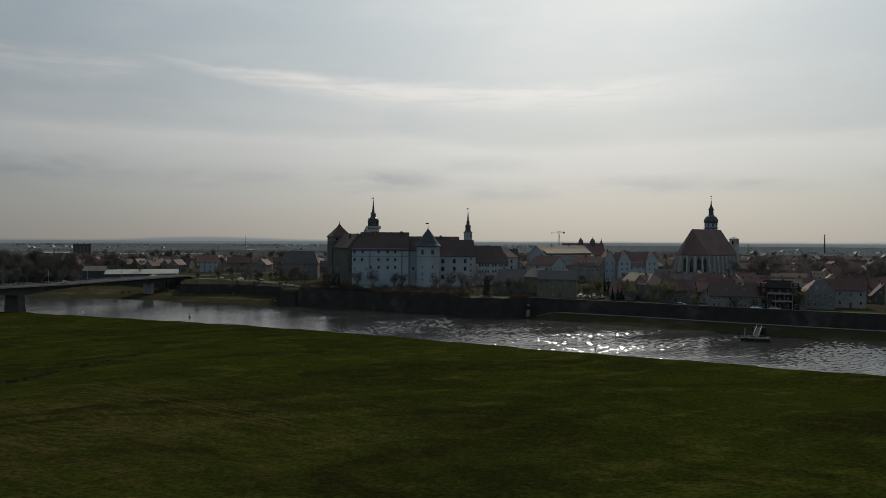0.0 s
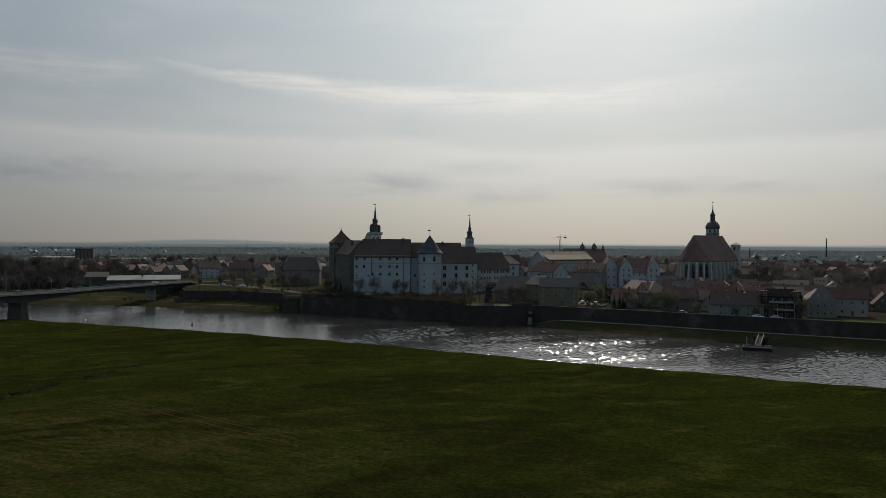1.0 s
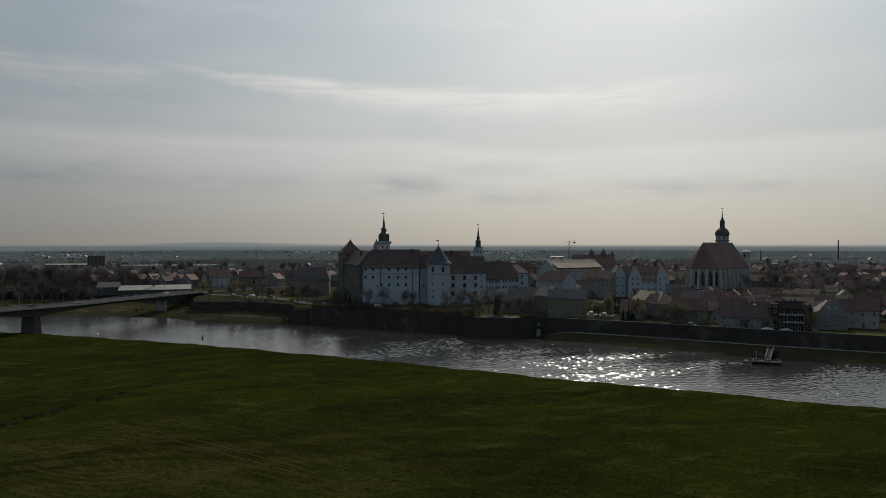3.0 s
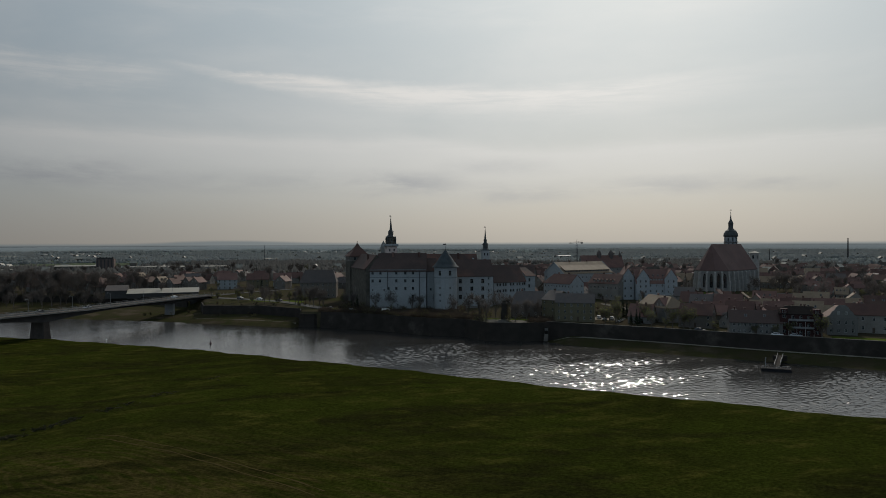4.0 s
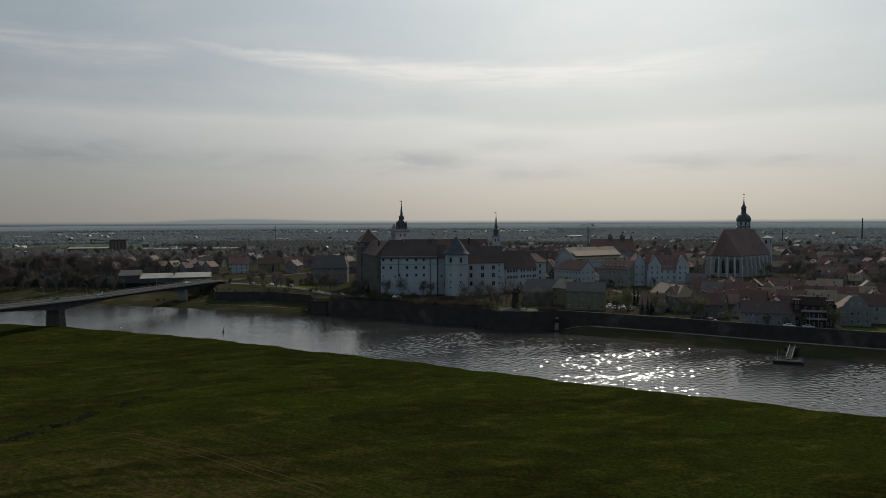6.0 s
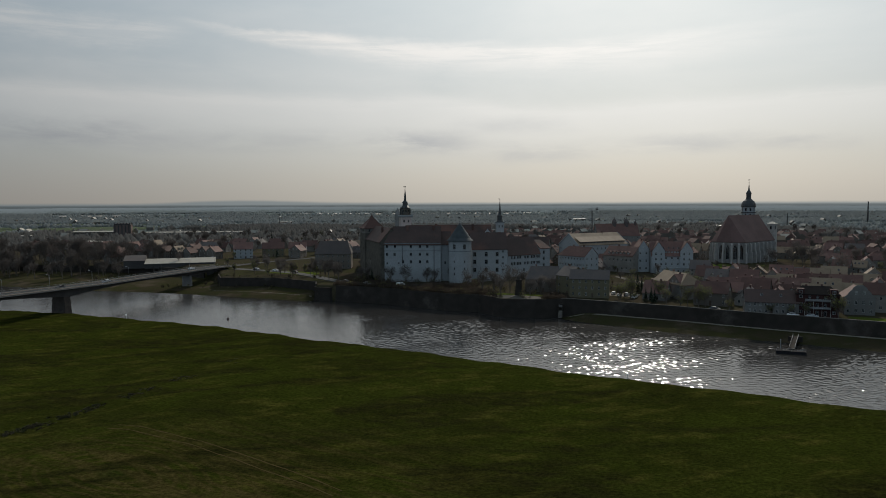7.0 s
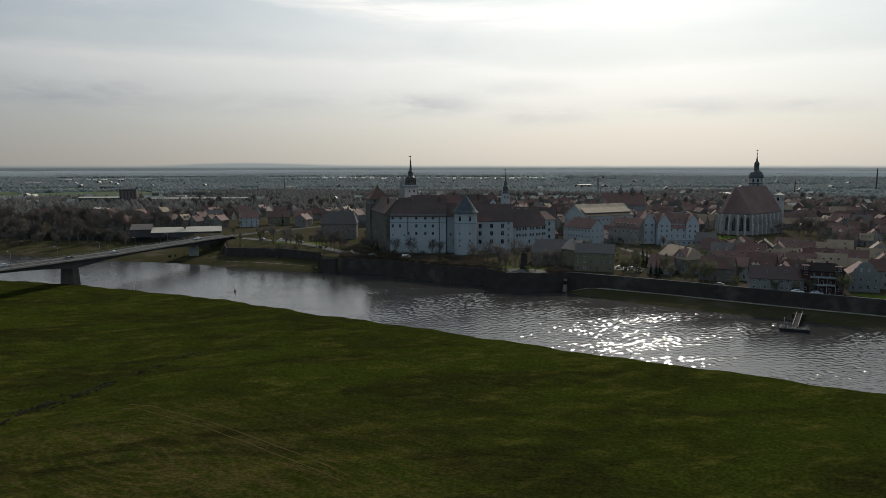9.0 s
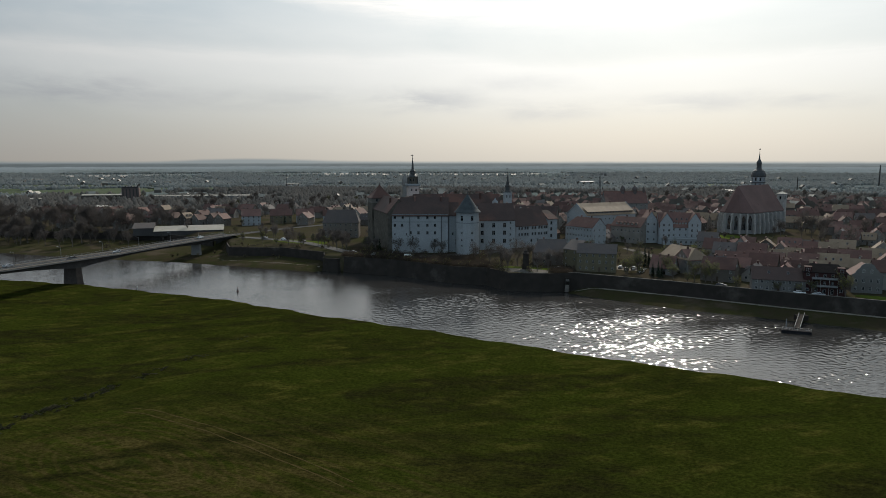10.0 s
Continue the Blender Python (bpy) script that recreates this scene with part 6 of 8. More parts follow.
def silo_block():
    ob = thing("silo_block", "tall dark concrete silo with a jagged top", "silo", -470, 838, 9.6, 22)
    bm = bmesh.new()
    box(bm, -10, -9, -1, 10, 9, 17.0)
    part("body", bm, M_SILO, ob)
    bm = bmesh.new()
    box(bm, -8.5, -8, 17.0, 8.5, 8, 18.8)
    part("roof", bm, M_CONCRETE_D, ob)
    for i in range(6):
        bm = bmesh.new()
        box(bm, -9.6 + 3.5 * i, -8.9, 17.0, -8.0 + 3.5 * i, -7.2, 19.4 + 0.6 * (i % 2))
        part("vent", bm, M_CONCRETE_D, ob)
    for i in range(5):
        bm = bmesh.new()
        box(bm, -9 + 4 * i, -9.25, 0, -7.6 + 4 * i, -8.98, 16.6)
        part("rib", bm, M_CONCRETE_D, ob)


silo_block()
house_on((-530.0, 826.0), (-482.0, 838.0), 14, 8.0, 9.2, 9.6, "long brick factory building beside the silo", wall=M_PLASTER_B, roof=M_SHEET, storeys=3, cols=12, gable_cols=0, chimneys=0, door=False, name="factory", category="factory")
house_on((-448.0, 852.0), (-330.0, 880.0), 16, 6.0, 7.2, 9.6, "long flat factory hall with pale roof", wall=M_CONCRETE, roof=M_SHEET, storeys=1, cols=14, gable_cols=0, chimneys=0, door=False, name="factory", category="factory", win=(2.4, 2.0))

# filling of the old town: streets of gabled houses
rng = random.Random(4)
LABELS = ["plastered town house with red tiled gable roof", "old town house with dark red roof and skylights", "narrow gabled house with weathered tiles", "pale town house with brown tiled roof"]


def town_houses(n, x_of, y_range, size, group, angle):
    made = 0
    for _ in range(n * 30):
        if made >= n:
            break
        y = rng.uniform(*y_range)
        x = rng.uniform(*x_of(y))
        L, W = rng.uniform(*size), rng.uniform(7.5, 10)
        if y < quay_y(x) + 16 or (x < 122 and -20 < x and 340 < y < 436) or (x < 76 and -20 < x and y < 430) or (x < 88 and x > 50 and y < 320) or (118 < x < 212 and 405 < y < 482) or (-150 < x < -84 and y < 490) or (-205 < x < -150 and y < 520) or not clear_of(x, y, max(L, W) * 0.5):
            continue
        TAKEN.append((x, y, max(L, W) * 0.47))
        e = rng.choice((3.0, 3.4, 3.8, 4.6) if y < 470 else (4.0, 4.6, 5.2, 6.0))
        rot = angle(x, y) + rng.choice((0, 0, 90, 180, -90)) + rng.uniform(-6, 6)
        k = rng.randrange(4)
        house(x, y, rot, L, W, e, e + W * rng.uniform(0.42, 0.54), town_z(x, y), LABELS[k], wall=rng.choice((M_PLASTER, M_PLASTER, M_PLASTER, M_PLASTER_L, M_PLASTER_B, M_PLASTER_B)),
              roof=rng.choice((M_ROOF, M_ROOF, M_ROOF, M_ROOF, M_ROOF, M_ROOF_D, M_ROOF_P)), storeys=1 if e < 4 or y > 560 else 2, cols=2 if y > 560 else rng.choice((3, 4)), gable_cols=1 if y > 560 else 2, hip0=rng.choice((0, 0, 0, 2.5)), hip1=0.0,
              skylights=rng.choice((0, 0, 2, 3)) if y < 560 else 0, dormers=rng.choice((0, 0, 0, 2)) if y < 560 else 0, door=y < 560, chimneys=rng.choice((1, 1, 2)), group=group, name="town_house")
        made += 1


grain = lambda x, y: -24 + 14 * math.sin(x * 0.013 + y * 0.007)


def street_row(offset, x0, x1, group):
    """Houses wall to wall along a street that follows the quay."""
    fixed = list(TAKEN)
    x = x0
    while x < x1:
        L = rng.uniform(8, 15)
        slope = math.degrees(math.atan2(quay_y(x + 12) - quay_y(x), 12))
        ca = math.cos(radians(slope))
        cx = x + L * ca / 2
        cy = quay_y(cx) + offset + rng.uniform(-1.5, 1.5)
        x += (L + (0.3 if rng.random() < 0.8 else rng.uniform(3, 9))) * ca
        W = rng.uniform(8, 10.5)
        if any((cx - a) ** 2 + (cy - b) ** 2 < (c + L * 0.5) ** 2 for a, b, c in fixed) or (cx < 118 and 352 < cy < 436) or (cx < 76 and cy < 420) or (125 < cx < 205 and 412 < cy < 482):
            continue
        TAKEN.append((cx, cy, L * 0.5))
        e = rng.choice((3.2, 3.6, 4.0, 4.4, 5.4))
        gable_on = rng.random() < 0.22
        k = rng.randrange(4)
        house(cx, cy, slope + (90 if gable_on else 0) + rng.uniform(-2, 2), W if gable_on else L, min(L, 9.5) if gable_on else W, e, e + W * rng.uniform(0.42, 0.55), town_z(cx, cy), LABELS[k],
              wall=rng.choice((M_PLASTER, M_PLASTER, M_PLASTER_L, M_PLASTER_B, M_PLASTER_B)), roof=rng.choice((M_ROOF, M_ROOF, M_ROOF, M_ROOF_D, M_ROOF_P)), storeys=1 if e < 4 else 2,
              cols=rng.choice((3, 4)), gable_cols=2, skylights=rng.choice((0, 0, 2, 3)), dormers=rng.choice((0, 0, 0, 2)), chimneys=rng.choice((1, 2)), group=group, name="town_house")


for off, x0, x1 in ((31, 70, 190), (50, 72, 215), (74, 74, 235), (97, 76, 250), (121, 60, 270), (146, 62, 280)):
    street_row(off, x0, x1, "houses of the old town")
town_houses(45, lambda y: (60 if y < 420 else 30, 112 + (y - 280) * 0.72), (292, 470), (8, 14), "houses of the old town", grain)
town_houses(78, lambda y: (40, 360), (470, 640), (9, 17), "houses of the old town", grain)
town_houses(62, lambda y: (-40, 450), (560, 760), (10, 18), "houses of the old town", grain)
town_houses(40, lambda y: (-330, -100), (500, 700), (9, 15), "houses beyond the bridge", grain)
town_houses(24, lambda y: (-420, -230), (490, 640), (9, 14), "houses beyond the bridge", grain)

# ---- along the river: pontoon, gate, memorial, path, posts ----
def pontoon():
    ob = thing("pontoon", "dark steel landing pontoon moored at the bank", "pontoon", 104.4, 247.6, 0, -18)
    bm = bmesh.new()
    box(bm, -4.8, -2.2, -0.6, 4.8, 2.2, 0.9)
    part("hull", bm, M_DARKPAINT, ob)
    bm = bmesh.new()
    box(bm, -4.7, -2.1, 0.904, 4.7, 2.1, 1.0)
    part("deck", bm, M_DARKPAINT, ob)
    for x in (-4.6, -2.3, 0.2, 4.6):
        bm = bmesh.new()
        tube(bm, (x, -2.0, 1.0), (x, -2.0, 2.0), 0.05, 0.05, 6)
        part("post", bm, M_STEEL, ob)
    for z in (1.5, 2.0):
        bm = bmesh.new()
        tube(bm, (-4.6, -2.0, z), (4.6, -2.0, z), 0.035, 0.035, 6)
        part("rail", bm, M_STEEL, ob)
    for x in (-4.0, 4.0):
        bm = bmesh.new()
        lathe(bm, [(0.16, 0.9), (0.16, 1.4), (0.26, 1.42), (0.26, 1.55)], 8, x, 1.4)
        part("bollard", bm, M_DARKSTEEL, ob)


pontoon()


def gangway():
    a, b = Vector((105.2, 248.6, 1.1)), Vector((113.0, 264.0, 2.6))
    u = (b - a).normalized()
    side = Vector((u.y, -u.x, 0)).normalized()
    ob = thing("gangway", "pale metal gangway with railings to the pontoon", "gangway")
    bm = bmesh.new()
    v = [bm.verts.new(p + side * s + Vector((0, 0, z))) for z in (0, 0.15) for p, s in ((a, -0.9), (a, 0.9), (b, 0.9), (b, -0.9))]
    for q in ((3, 2, 1, 0), (4, 5, 6, 7), (0, 1, 5, 4), (1, 2, 6, 5), (2, 3, 7, 6), (3, 0, 4, 7)):
        bm.faces.new([v[i] for i in q])
    part("walkway", bm, M_QUAY, ob)
    for s in (-0.9, 0.9):
        for h in (0.65, 1.15):
            bm = bmesh.new()
            tube(bm, a + side * s + Vector((0, 0, h)), b + side * s + Vector((0, 0, h)), 0.05, 0.05, 6)
            part("railing", bm, M_FRAME_D, ob)
        for k in range(7):
            p = a.lerp(b, k / 6) + side * s
            bm = bmesh.new()
            tube(bm, p, p + Vector((0, 0, 1.15)), 0.05, 0.05, 6)
            part("post", bm, M_FRAME_D, ob)
    bm = bmesh.new()
    box(bm, b.x - 2.2, b.y - 0.8, 0.8, b.x + 2.2, b.y + 1.6, b.z + 0.12)
    part("landing", bm, M_QUAY, ob)
    bm = bmesh.new()
    box(bm, 102.0, 250.5, 0.95, 102.25, 250.75, 4.2)
    part("mast", bm, M_FRAME_D, ob)


gangway()


def buoy(x, y, h, label, material):
    bm = bmesh.new()
    lathe(bm, [(0.55, -0.4), (0.6, 0.2), (0.3, 0.7), (0.12, 0.9), (0.1, h - 0.3), (0.22, h - 0.25), (0.22, h), (0.0, h + 0.15)], 10)
    solid("buoy", bm, material, label, "buoy", "buoys", at=pose(x, y, 0, 4, 3, 0))


buoy(-122.4, 305.4, 2.1, "dark slim channel buoy floating in the river", M_BUOY)


def marker(x, y, h):
    ob = thing("bank_marker", "thin white post on the meadow edge", "post", x, y, edge_z(x) - 0.1, group="bank markers")
    bm = bmesh.new()
    tube(bm, (0, 0, 0), (0, 0, h), 0.07, 0.06, 6)
    part("post", bm, M_FRAME, ob)
    bm = bmesh.new()
    box(bm, -0.25, -0.03, h - 0.5, 0.25, 0.03, h)
    part("board", bm, M_CARS[0], ob)


marker(37.5, near_y(37.5) - 0.8, 1.7)
marker(-168.0, near_y(-168.0) - 1.0, 2.0)

# towpath below the flood wall
strip("towpath", [(x, quay_y(x) - 2.2) for x in range(34, 331, 6)], 2.2, lambda x: foot_z(x) - 0.7, lambda x: foot_z(x) - 0.02, M_PATH, "pale gravel towpath under the flood wall", batter=0.0, category="path")
strip("bank_path", [(x, far_y(x) + 0.46 * (quay_y(x) - far_y(x))) for x in range(-172, -101, 7)], 0.9, 0.6, lambda x: 1.35 + (foot_z(x) - 1.35) * 0.25, M_PATH, "narrow trodden path on the grass bank", batter=0.0, category="path")


def water_gate():
    ob = thing("water_gate", "small pale gate with steps in the flood wall", "gate", 30.8, 318.0, 0, -16)
    bm = bmesh.new()
    box(bm, -1.15, -0.9, 3.2, -0.85, 0.6, 6.2)
    box(bm, 0.85, -0.9, 3.2, 1.15, 0.6, 6.2)
    box(bm, -1.15, -0.9, 6.2, 1.15, 0.6, 6.6)
    part("frame", bm, M_QUAY, ob)
    bm = bmesh.new()
    box(bm, -0.85, -0.5, 5.0, 0.85, -0.4, 6.2)
    part("gate_leaf", bm, M_PLASTER_L, ob)
    for k in range(8):
        bm = bmesh.new()
        box(bm, -0.85, -0.9 - 0.32 * k, 0.4, 0.85, -0.6 - 0.32 * k, 3.4 - 0.38 * k)
        part("step", bm, M_PARAPET, ob)


water_gate()


def memorial():
    ob = thing("memorial", "grey stone memorial with stepped base on a terrace", "memorial", 11.6, 326.5, Z_TOWN - 0.1, -20)
    for i, (r, z0, z1) in enumerate(((4.6, 0, 0.35), (3.6, 0.35, 0.7), (2.4, 0.7, 1.2))):
        bm = bmesh.new()
        box(bm, -r, -r * 0.7, z0 + 0.002 * i, r, r * 0.7, z1)
        part("step", bm, M_PARAPET, ob)
    bm = bmesh.new()
    v = [(-1.5, -0.8, 1.2), (1.5, -0.8, 1.2), (1.5, 0.8, 1.2), (-1.5, 0.8, 1.2), (-1.1, -0.55, 8.4), (1.1, -0.55, 8.4), (1.1, 0.55, 8.4), (-1.1, 0.55, 8.4)]
    v = [bm.verts.new(p) for p in v]
    for q in ((4, 5, 6, 7), (0, 1, 5, 4), (1, 2, 6, 5), (2, 3, 7, 6), (3, 0, 4, 7)):
        bm.faces.new([v[i] for i in q])
    part("stele", bm, M_QUAY, ob)
    bm = bmesh.new()
    lathe(bm, [(1.6, 8.4), (1.7, 8.9), (0.9, 9.4), (1.1, 9.9), (0.3, 10.8)], 8)
    part("crown_stone", bm, M_QUAY, ob)


memorial()


def patch(name, cx, cy, rx, ry, rot, material, label, category, lift=0.06):
    """A flat laid surface on the town ground."""
    bm = bmesh.new()
    pts = []
    for i in range(28):
        a = 2 * math.pi * i / 28
        k = 1 + 0.07 * math.sin(3 * a + cx)
        q = Vector((rx * k * math.copysign(abs(math.cos(a)) ** 0.6, math.cos(a)), ry * k * math.copysign(abs(math.sin(a)) ** 0.6, math.sin(a))))
        q.rotate(Matrix.Rotation(radians(rot), 2))
        x, y = cx + q.x, cy + q.y
        pts.append((x, y, town_z(x, y) + lift))
    top = [bm.verts.new(p) for p in pts]
    low = [bm.verts.new((p[0], p[1], p[2] - 0.3)) for p in pts]
    bm.faces.new(top)
    for i in range(28):
        bm.faces.new([top[(i + 1) % 28], top[i], low[i], low[(i + 1) % 28]])
    solid(name, bm, material, label, category, kind="structure")


patch("pavement_memorial", 10, 329, 13, 5.5, -12, M_PARAPET, "grey paved terrace round the memorial", "pavement")
patch("lawn_memorial", 6, 338, 18, 4.0, -14, M_LAWN, "bright green lawn above the river wall", "lawn", 0.05)
patch("lawn_quay", 150, 270.5, 13, 4.0, -28, M_LAWN, "green lawn beside the quay", "lawn", 0.05)
patch("lawn_church", 141, 458, 15, 8, 30, M_LAWN, "green lawn before the church", "lawn", 0.05)
patch("lawn_road", -128, 428, 20, 7, -24, M_LAWN, "green verge beside the castle road", "lawn", 0.05)
patch("lane_gardens", 79.5, 396, 20, 2.4, -73, M_PARAPET, "pale paved lane between garden walls", "pavement", 0.05)
patch("yard_quay", 62, 340, 9, 6, -20, M_PATH, "pale gravel yard behind the wall", "pavement", 0.05)


def castle_road():
    bm = bmesh.new()
    line_pts = [(-180, 452), (-150, 440), (-125, 426), (-110, 411), (-96, 395), (-80, 378), (-62, 368), (-40, 372), (-20, 384), (5, 402)]
    rows = []
    for i, p in enumerate(line_pts):
        a, b = Vector(line_pts[max(0, i - 1)]), Vector(line_pts[min(len(line_pts) - 1, i + 1)])
        u = (b - a).normalized()
        n = Vector((-u.y, u.x)) * 3.4
        for_z = town_z(*p) + 0.10
        rows.append([bm.verts.new((p[0] + n.x * k, p[1] + n.y * k, for_z - d)) for k, d in ((-1, 0.3), (-1, 0), (1, 0), (1, 0.3))])
    for a, b in zip(rows, rows[1:]):
        for k in range(3):
            bm.faces.new([a[k], b[k], b[k + 1], a[k + 1]])
    bmesh.ops.recalc_face_normals(bm, faces=bm.faces)
    solid("road_castle", bm, M_ROAD_L, "pale worn asphalt road climbing past the castle", "road", kind="structure")


castle_road()
park(3, -50.5, 367.5, Z_TOWN + 0.2, 12)
park(2, -127, 427.5, town_z(-127, 427) + 0.12, -30)
park(2, -84, 382, town_z(-84, 382) + 0.12, -45)
park(1, -70, 372.5, town_z(-70, 372) + 0.12, -28)
for i, (x, y, k, r_) in enumerate(((123.5, 274.8, 1, -30), (117.5, 277.6, 0, -28), (60, 333, 0, 70), (64, 336, 1, 75), (67, 332, 2, 80), (58.5, 340, 1, 72), (92, 292.5, 2, -30), (28, 333, 2, 10), (-142, 436, 0, -28), (-158, 444, 1, -28), (66, 327, 0, 60))):
    park(k, x, y, town_z(x, y) + 0.05, r_)


def tower_crane():
    ob = thing("tower_crane", "thin grey tower crane over far roofs", "crane", 112, 803, 9.6, 0)
    bm = bmesh.new()
    for x in (-0.7, 0.7):
        for y in (-0.7, 0.7):
            tube(bm, (x, y, 0), (x, y, 34), 0.12, 0.12, 4)
    for k in range(17):
        tube(bm, (-0.7, -0.7, 2 * k), (0.7, -0.7, 2 * k + 2), 0.07, 0.07, 3)
        tube(bm, (0.7, -0.7, 2 * k), (0.7, 0.7, 2 * k + 2), 0.07, 0.07, 3)
    part("mast", bm, M_DARKSTEEL, ob)
    bm = bmesh.new()
    for y in (-0.5, 0.5):
        tube(bm, (-9, y, 34.5), (7, y, 36.5), 0.12, 0.12, 4)
    tube(bm, (-9, 0, 35.6), (7, 0, 37.6), 0.12, 0.12, 4)
    part("jib", bm, M_DARKSTEEL, ob)
    bm = bmesh.new()
    box(bm, 4.5, -0.8, 34.6, 7, 0.8, 36.0)
    part("counterweight", bm, M_CONCRETE_D, ob)
    bm = bmesh.new()
    tube(bm, (0, 0, 34), (0, 0, 39.5), 0.3, 0.08, 4)
    part("top", bm, M_DARKSTEEL, ob)


tower_crane()
bm = bmesh.new()
lathe(bm, [(1.7, -1), (1.5, 10), (1.0, 42), (1.15, 42.2), (1.15, 43)], 14)
solid("factory_chimney", bm, M_CONCRETE_D, "tall slender factory chimney in the distance", "chimney", at=pose(779, 1500, 9.6))
bm = bmesh.new()
lathe(bm, [(0.9, -1), (0.8, 8), (0.6, 22), (0.7, 22.4)], 12)
solid("factory_chimney", bm, M_CONCRETE_D, "short factory chimney in the distance", "chimney", at=pose(530, 1290, 9.6))
bm = bmesh.new()
tube(bm, (0, 0, -1), (0, 0, 34), 0.7, 0.25, 6)
solid("radio_mast", bm, M_DARKSTEEL, "slim dark radio mast in the distance", "mast", at=pose(-383, 1200, 9.6))


def domed_hall():
    ob = house_on((95, 640), (134, 646), 16, 13, 23.5, 9.6, "large town hall with a tall red roof and domed turrets", wall=M_PLASTER_L, roof=M_ROOF, storeys=3, cols=9, gable_cols=3, name="town_hall", chimneys=0)
    for x, w, base in ((-2.0, 2.3, 21.6), (9.5, 2.5, 21.6), (18.0, 1.2, 20.0)):
        bm = bmesh.new()
        lathe(bm, [(w * 0.8, base - 3), (w * 0.8, base + 2.2), (w, base + 2.4), (w * 0.98, base + 3.6), (w * 0.75, base + 5.2), (w * 0.3, base + 6.4), (0.22, base + 7.0), (0.1, base + 8.4)], 12, x, -0.6)
        part("domed_turret", bm, M_ROOF_D, ob)


domed_hall()


def old_tower():
    """Broken round tower beyond the castle."""
    bm = bmesh.new()
    lathe(bm, [(3.4, -1), (2.7, 26), (3.2, 26.5), (3.2, 32), (2.0, 35), (0.2, 38.5)], 16)
    solid("water_tower", bm, M_PLASTER_L, "old round tower with a pointed cap behind the castle", "tower", at=pose(-99, 700, 9.6))


old_tower()

# ditch with reeds and scrub across the meadow
def ditch_scrub():
    r = random.Random(17)
    verts, faces = [], []
    clumps = []
    while len(clumps) < 170:
        s = 1.12 * r.random()
        keep = noise.noise((s * 14.0, 2.0, 4)) + (0.12 if s < 0.5 else -0.08)
        if keep < 0.0:
            continue
        wob = 1.6 * noise.noise((s * 6.0, 7.0, 1))
        clumps.append((-114 + 29.5 * s + wob + r.gauss(0, 1.5), 127 + 75 * s + r.gauss(0, 0.8), r.uniform(0.25, 0.75) * (1.0 if s < 0.6 else 0.6)))
    for cx, cy, size in clumps:
        for k in range(34):
            a, d = r.uniform(0, 6.28), size * abs(r.gauss(0, 0.55))
            x, y = cx + d * math.cos(a), cy + d * math.sin(a)
            g = meadow_z(x, y) - 0.05
            h, w = size * r.uniform(0.25, 0.75), r.uniform(0.05, 0.16)
            b = r.uniform(0, 6.28)
            dx, dy = math.cos(b) * w, math.sin(b) * w
            n = len(verts)
            verts.extend(((x - dx, y - dy, g), (x + dx, y + dy, g), (x + r.gauss(0, 0.25), y + r.gauss(0, 0.25), g + 0.1 + h)))
            faces.append((n, n + 1, n + 2))
    me = bpy.data.meshes.new("ditch_scrub")
    me.from_pydata(verts, [], faces)
    me.materials.append(M_DITCH)
    tagged(new("ditch_scrub", me), "dark low scrub along a meadow ditch", "scrub", kind="stuff")


M_DITCH = mat("ditch_scrub", (0.046, 0.050, 0.022), (0.054, 0.046, 0.028), 0.4, 2.0, 0.95, 0.0)
ditch_scrub()


def grass_tufts():
    """Grass blades in tufts over the meadow that the camera sees nearest."""
    r = np.random.default_rng(5)
    n = 45000
    x, t = r.uniform(-150, 130, n), r.uniform(0, 1, n) ** 0.8
    near = np.interp(x, NEAR_X, NEAR_Y) - 2.0
    y = 84 + (near - 84) * t
    dens = np.array([noise.noise((a * 0.05, b * 0.08, 9.0)) for a, b in zip(x, y)])
    keep = dens > -0.25
    x, y, dens = x[keep], y[keep], dens[keep]
    m = len(x)
    z = np.array([meadow_z(a, b) for a, b in zip(x, y)]) - 0.04
    ang = r.uniform(0, 2 * np.pi, m)
    h = r.uniform(0.04, 0.13, m) * (1 + dens)
    w = r.uniform(0.10, 0.30, m)
    lx, ly = r.normal(0, 0.1, m), r.normal(0, 0.1, m)
    v = np.empty((m, 3, 3))
    v[:, 0] = np.stack((x - w * np.cos(ang), y - w * np.sin(ang), z), 1)
    v[:, 1] = np.stack((x + w * np.cos(ang), y + w * np.sin(ang), z), 1)
    v[:, 2] = np.stack((x + lx, y + ly, z + h), 1)
    me = bpy.data.meshes.new("grass_tufts")
    me.from_pydata(v.reshape(-1, 3).tolist(), [], np.arange(3 * m).reshape(-1, 3).tolist())
    me.materials.append(M_TUFT)
    tagged(new("grass_tufts", me), "loose tufts of long meadow grass", "grass", kind="stuff")


grass_tufts()



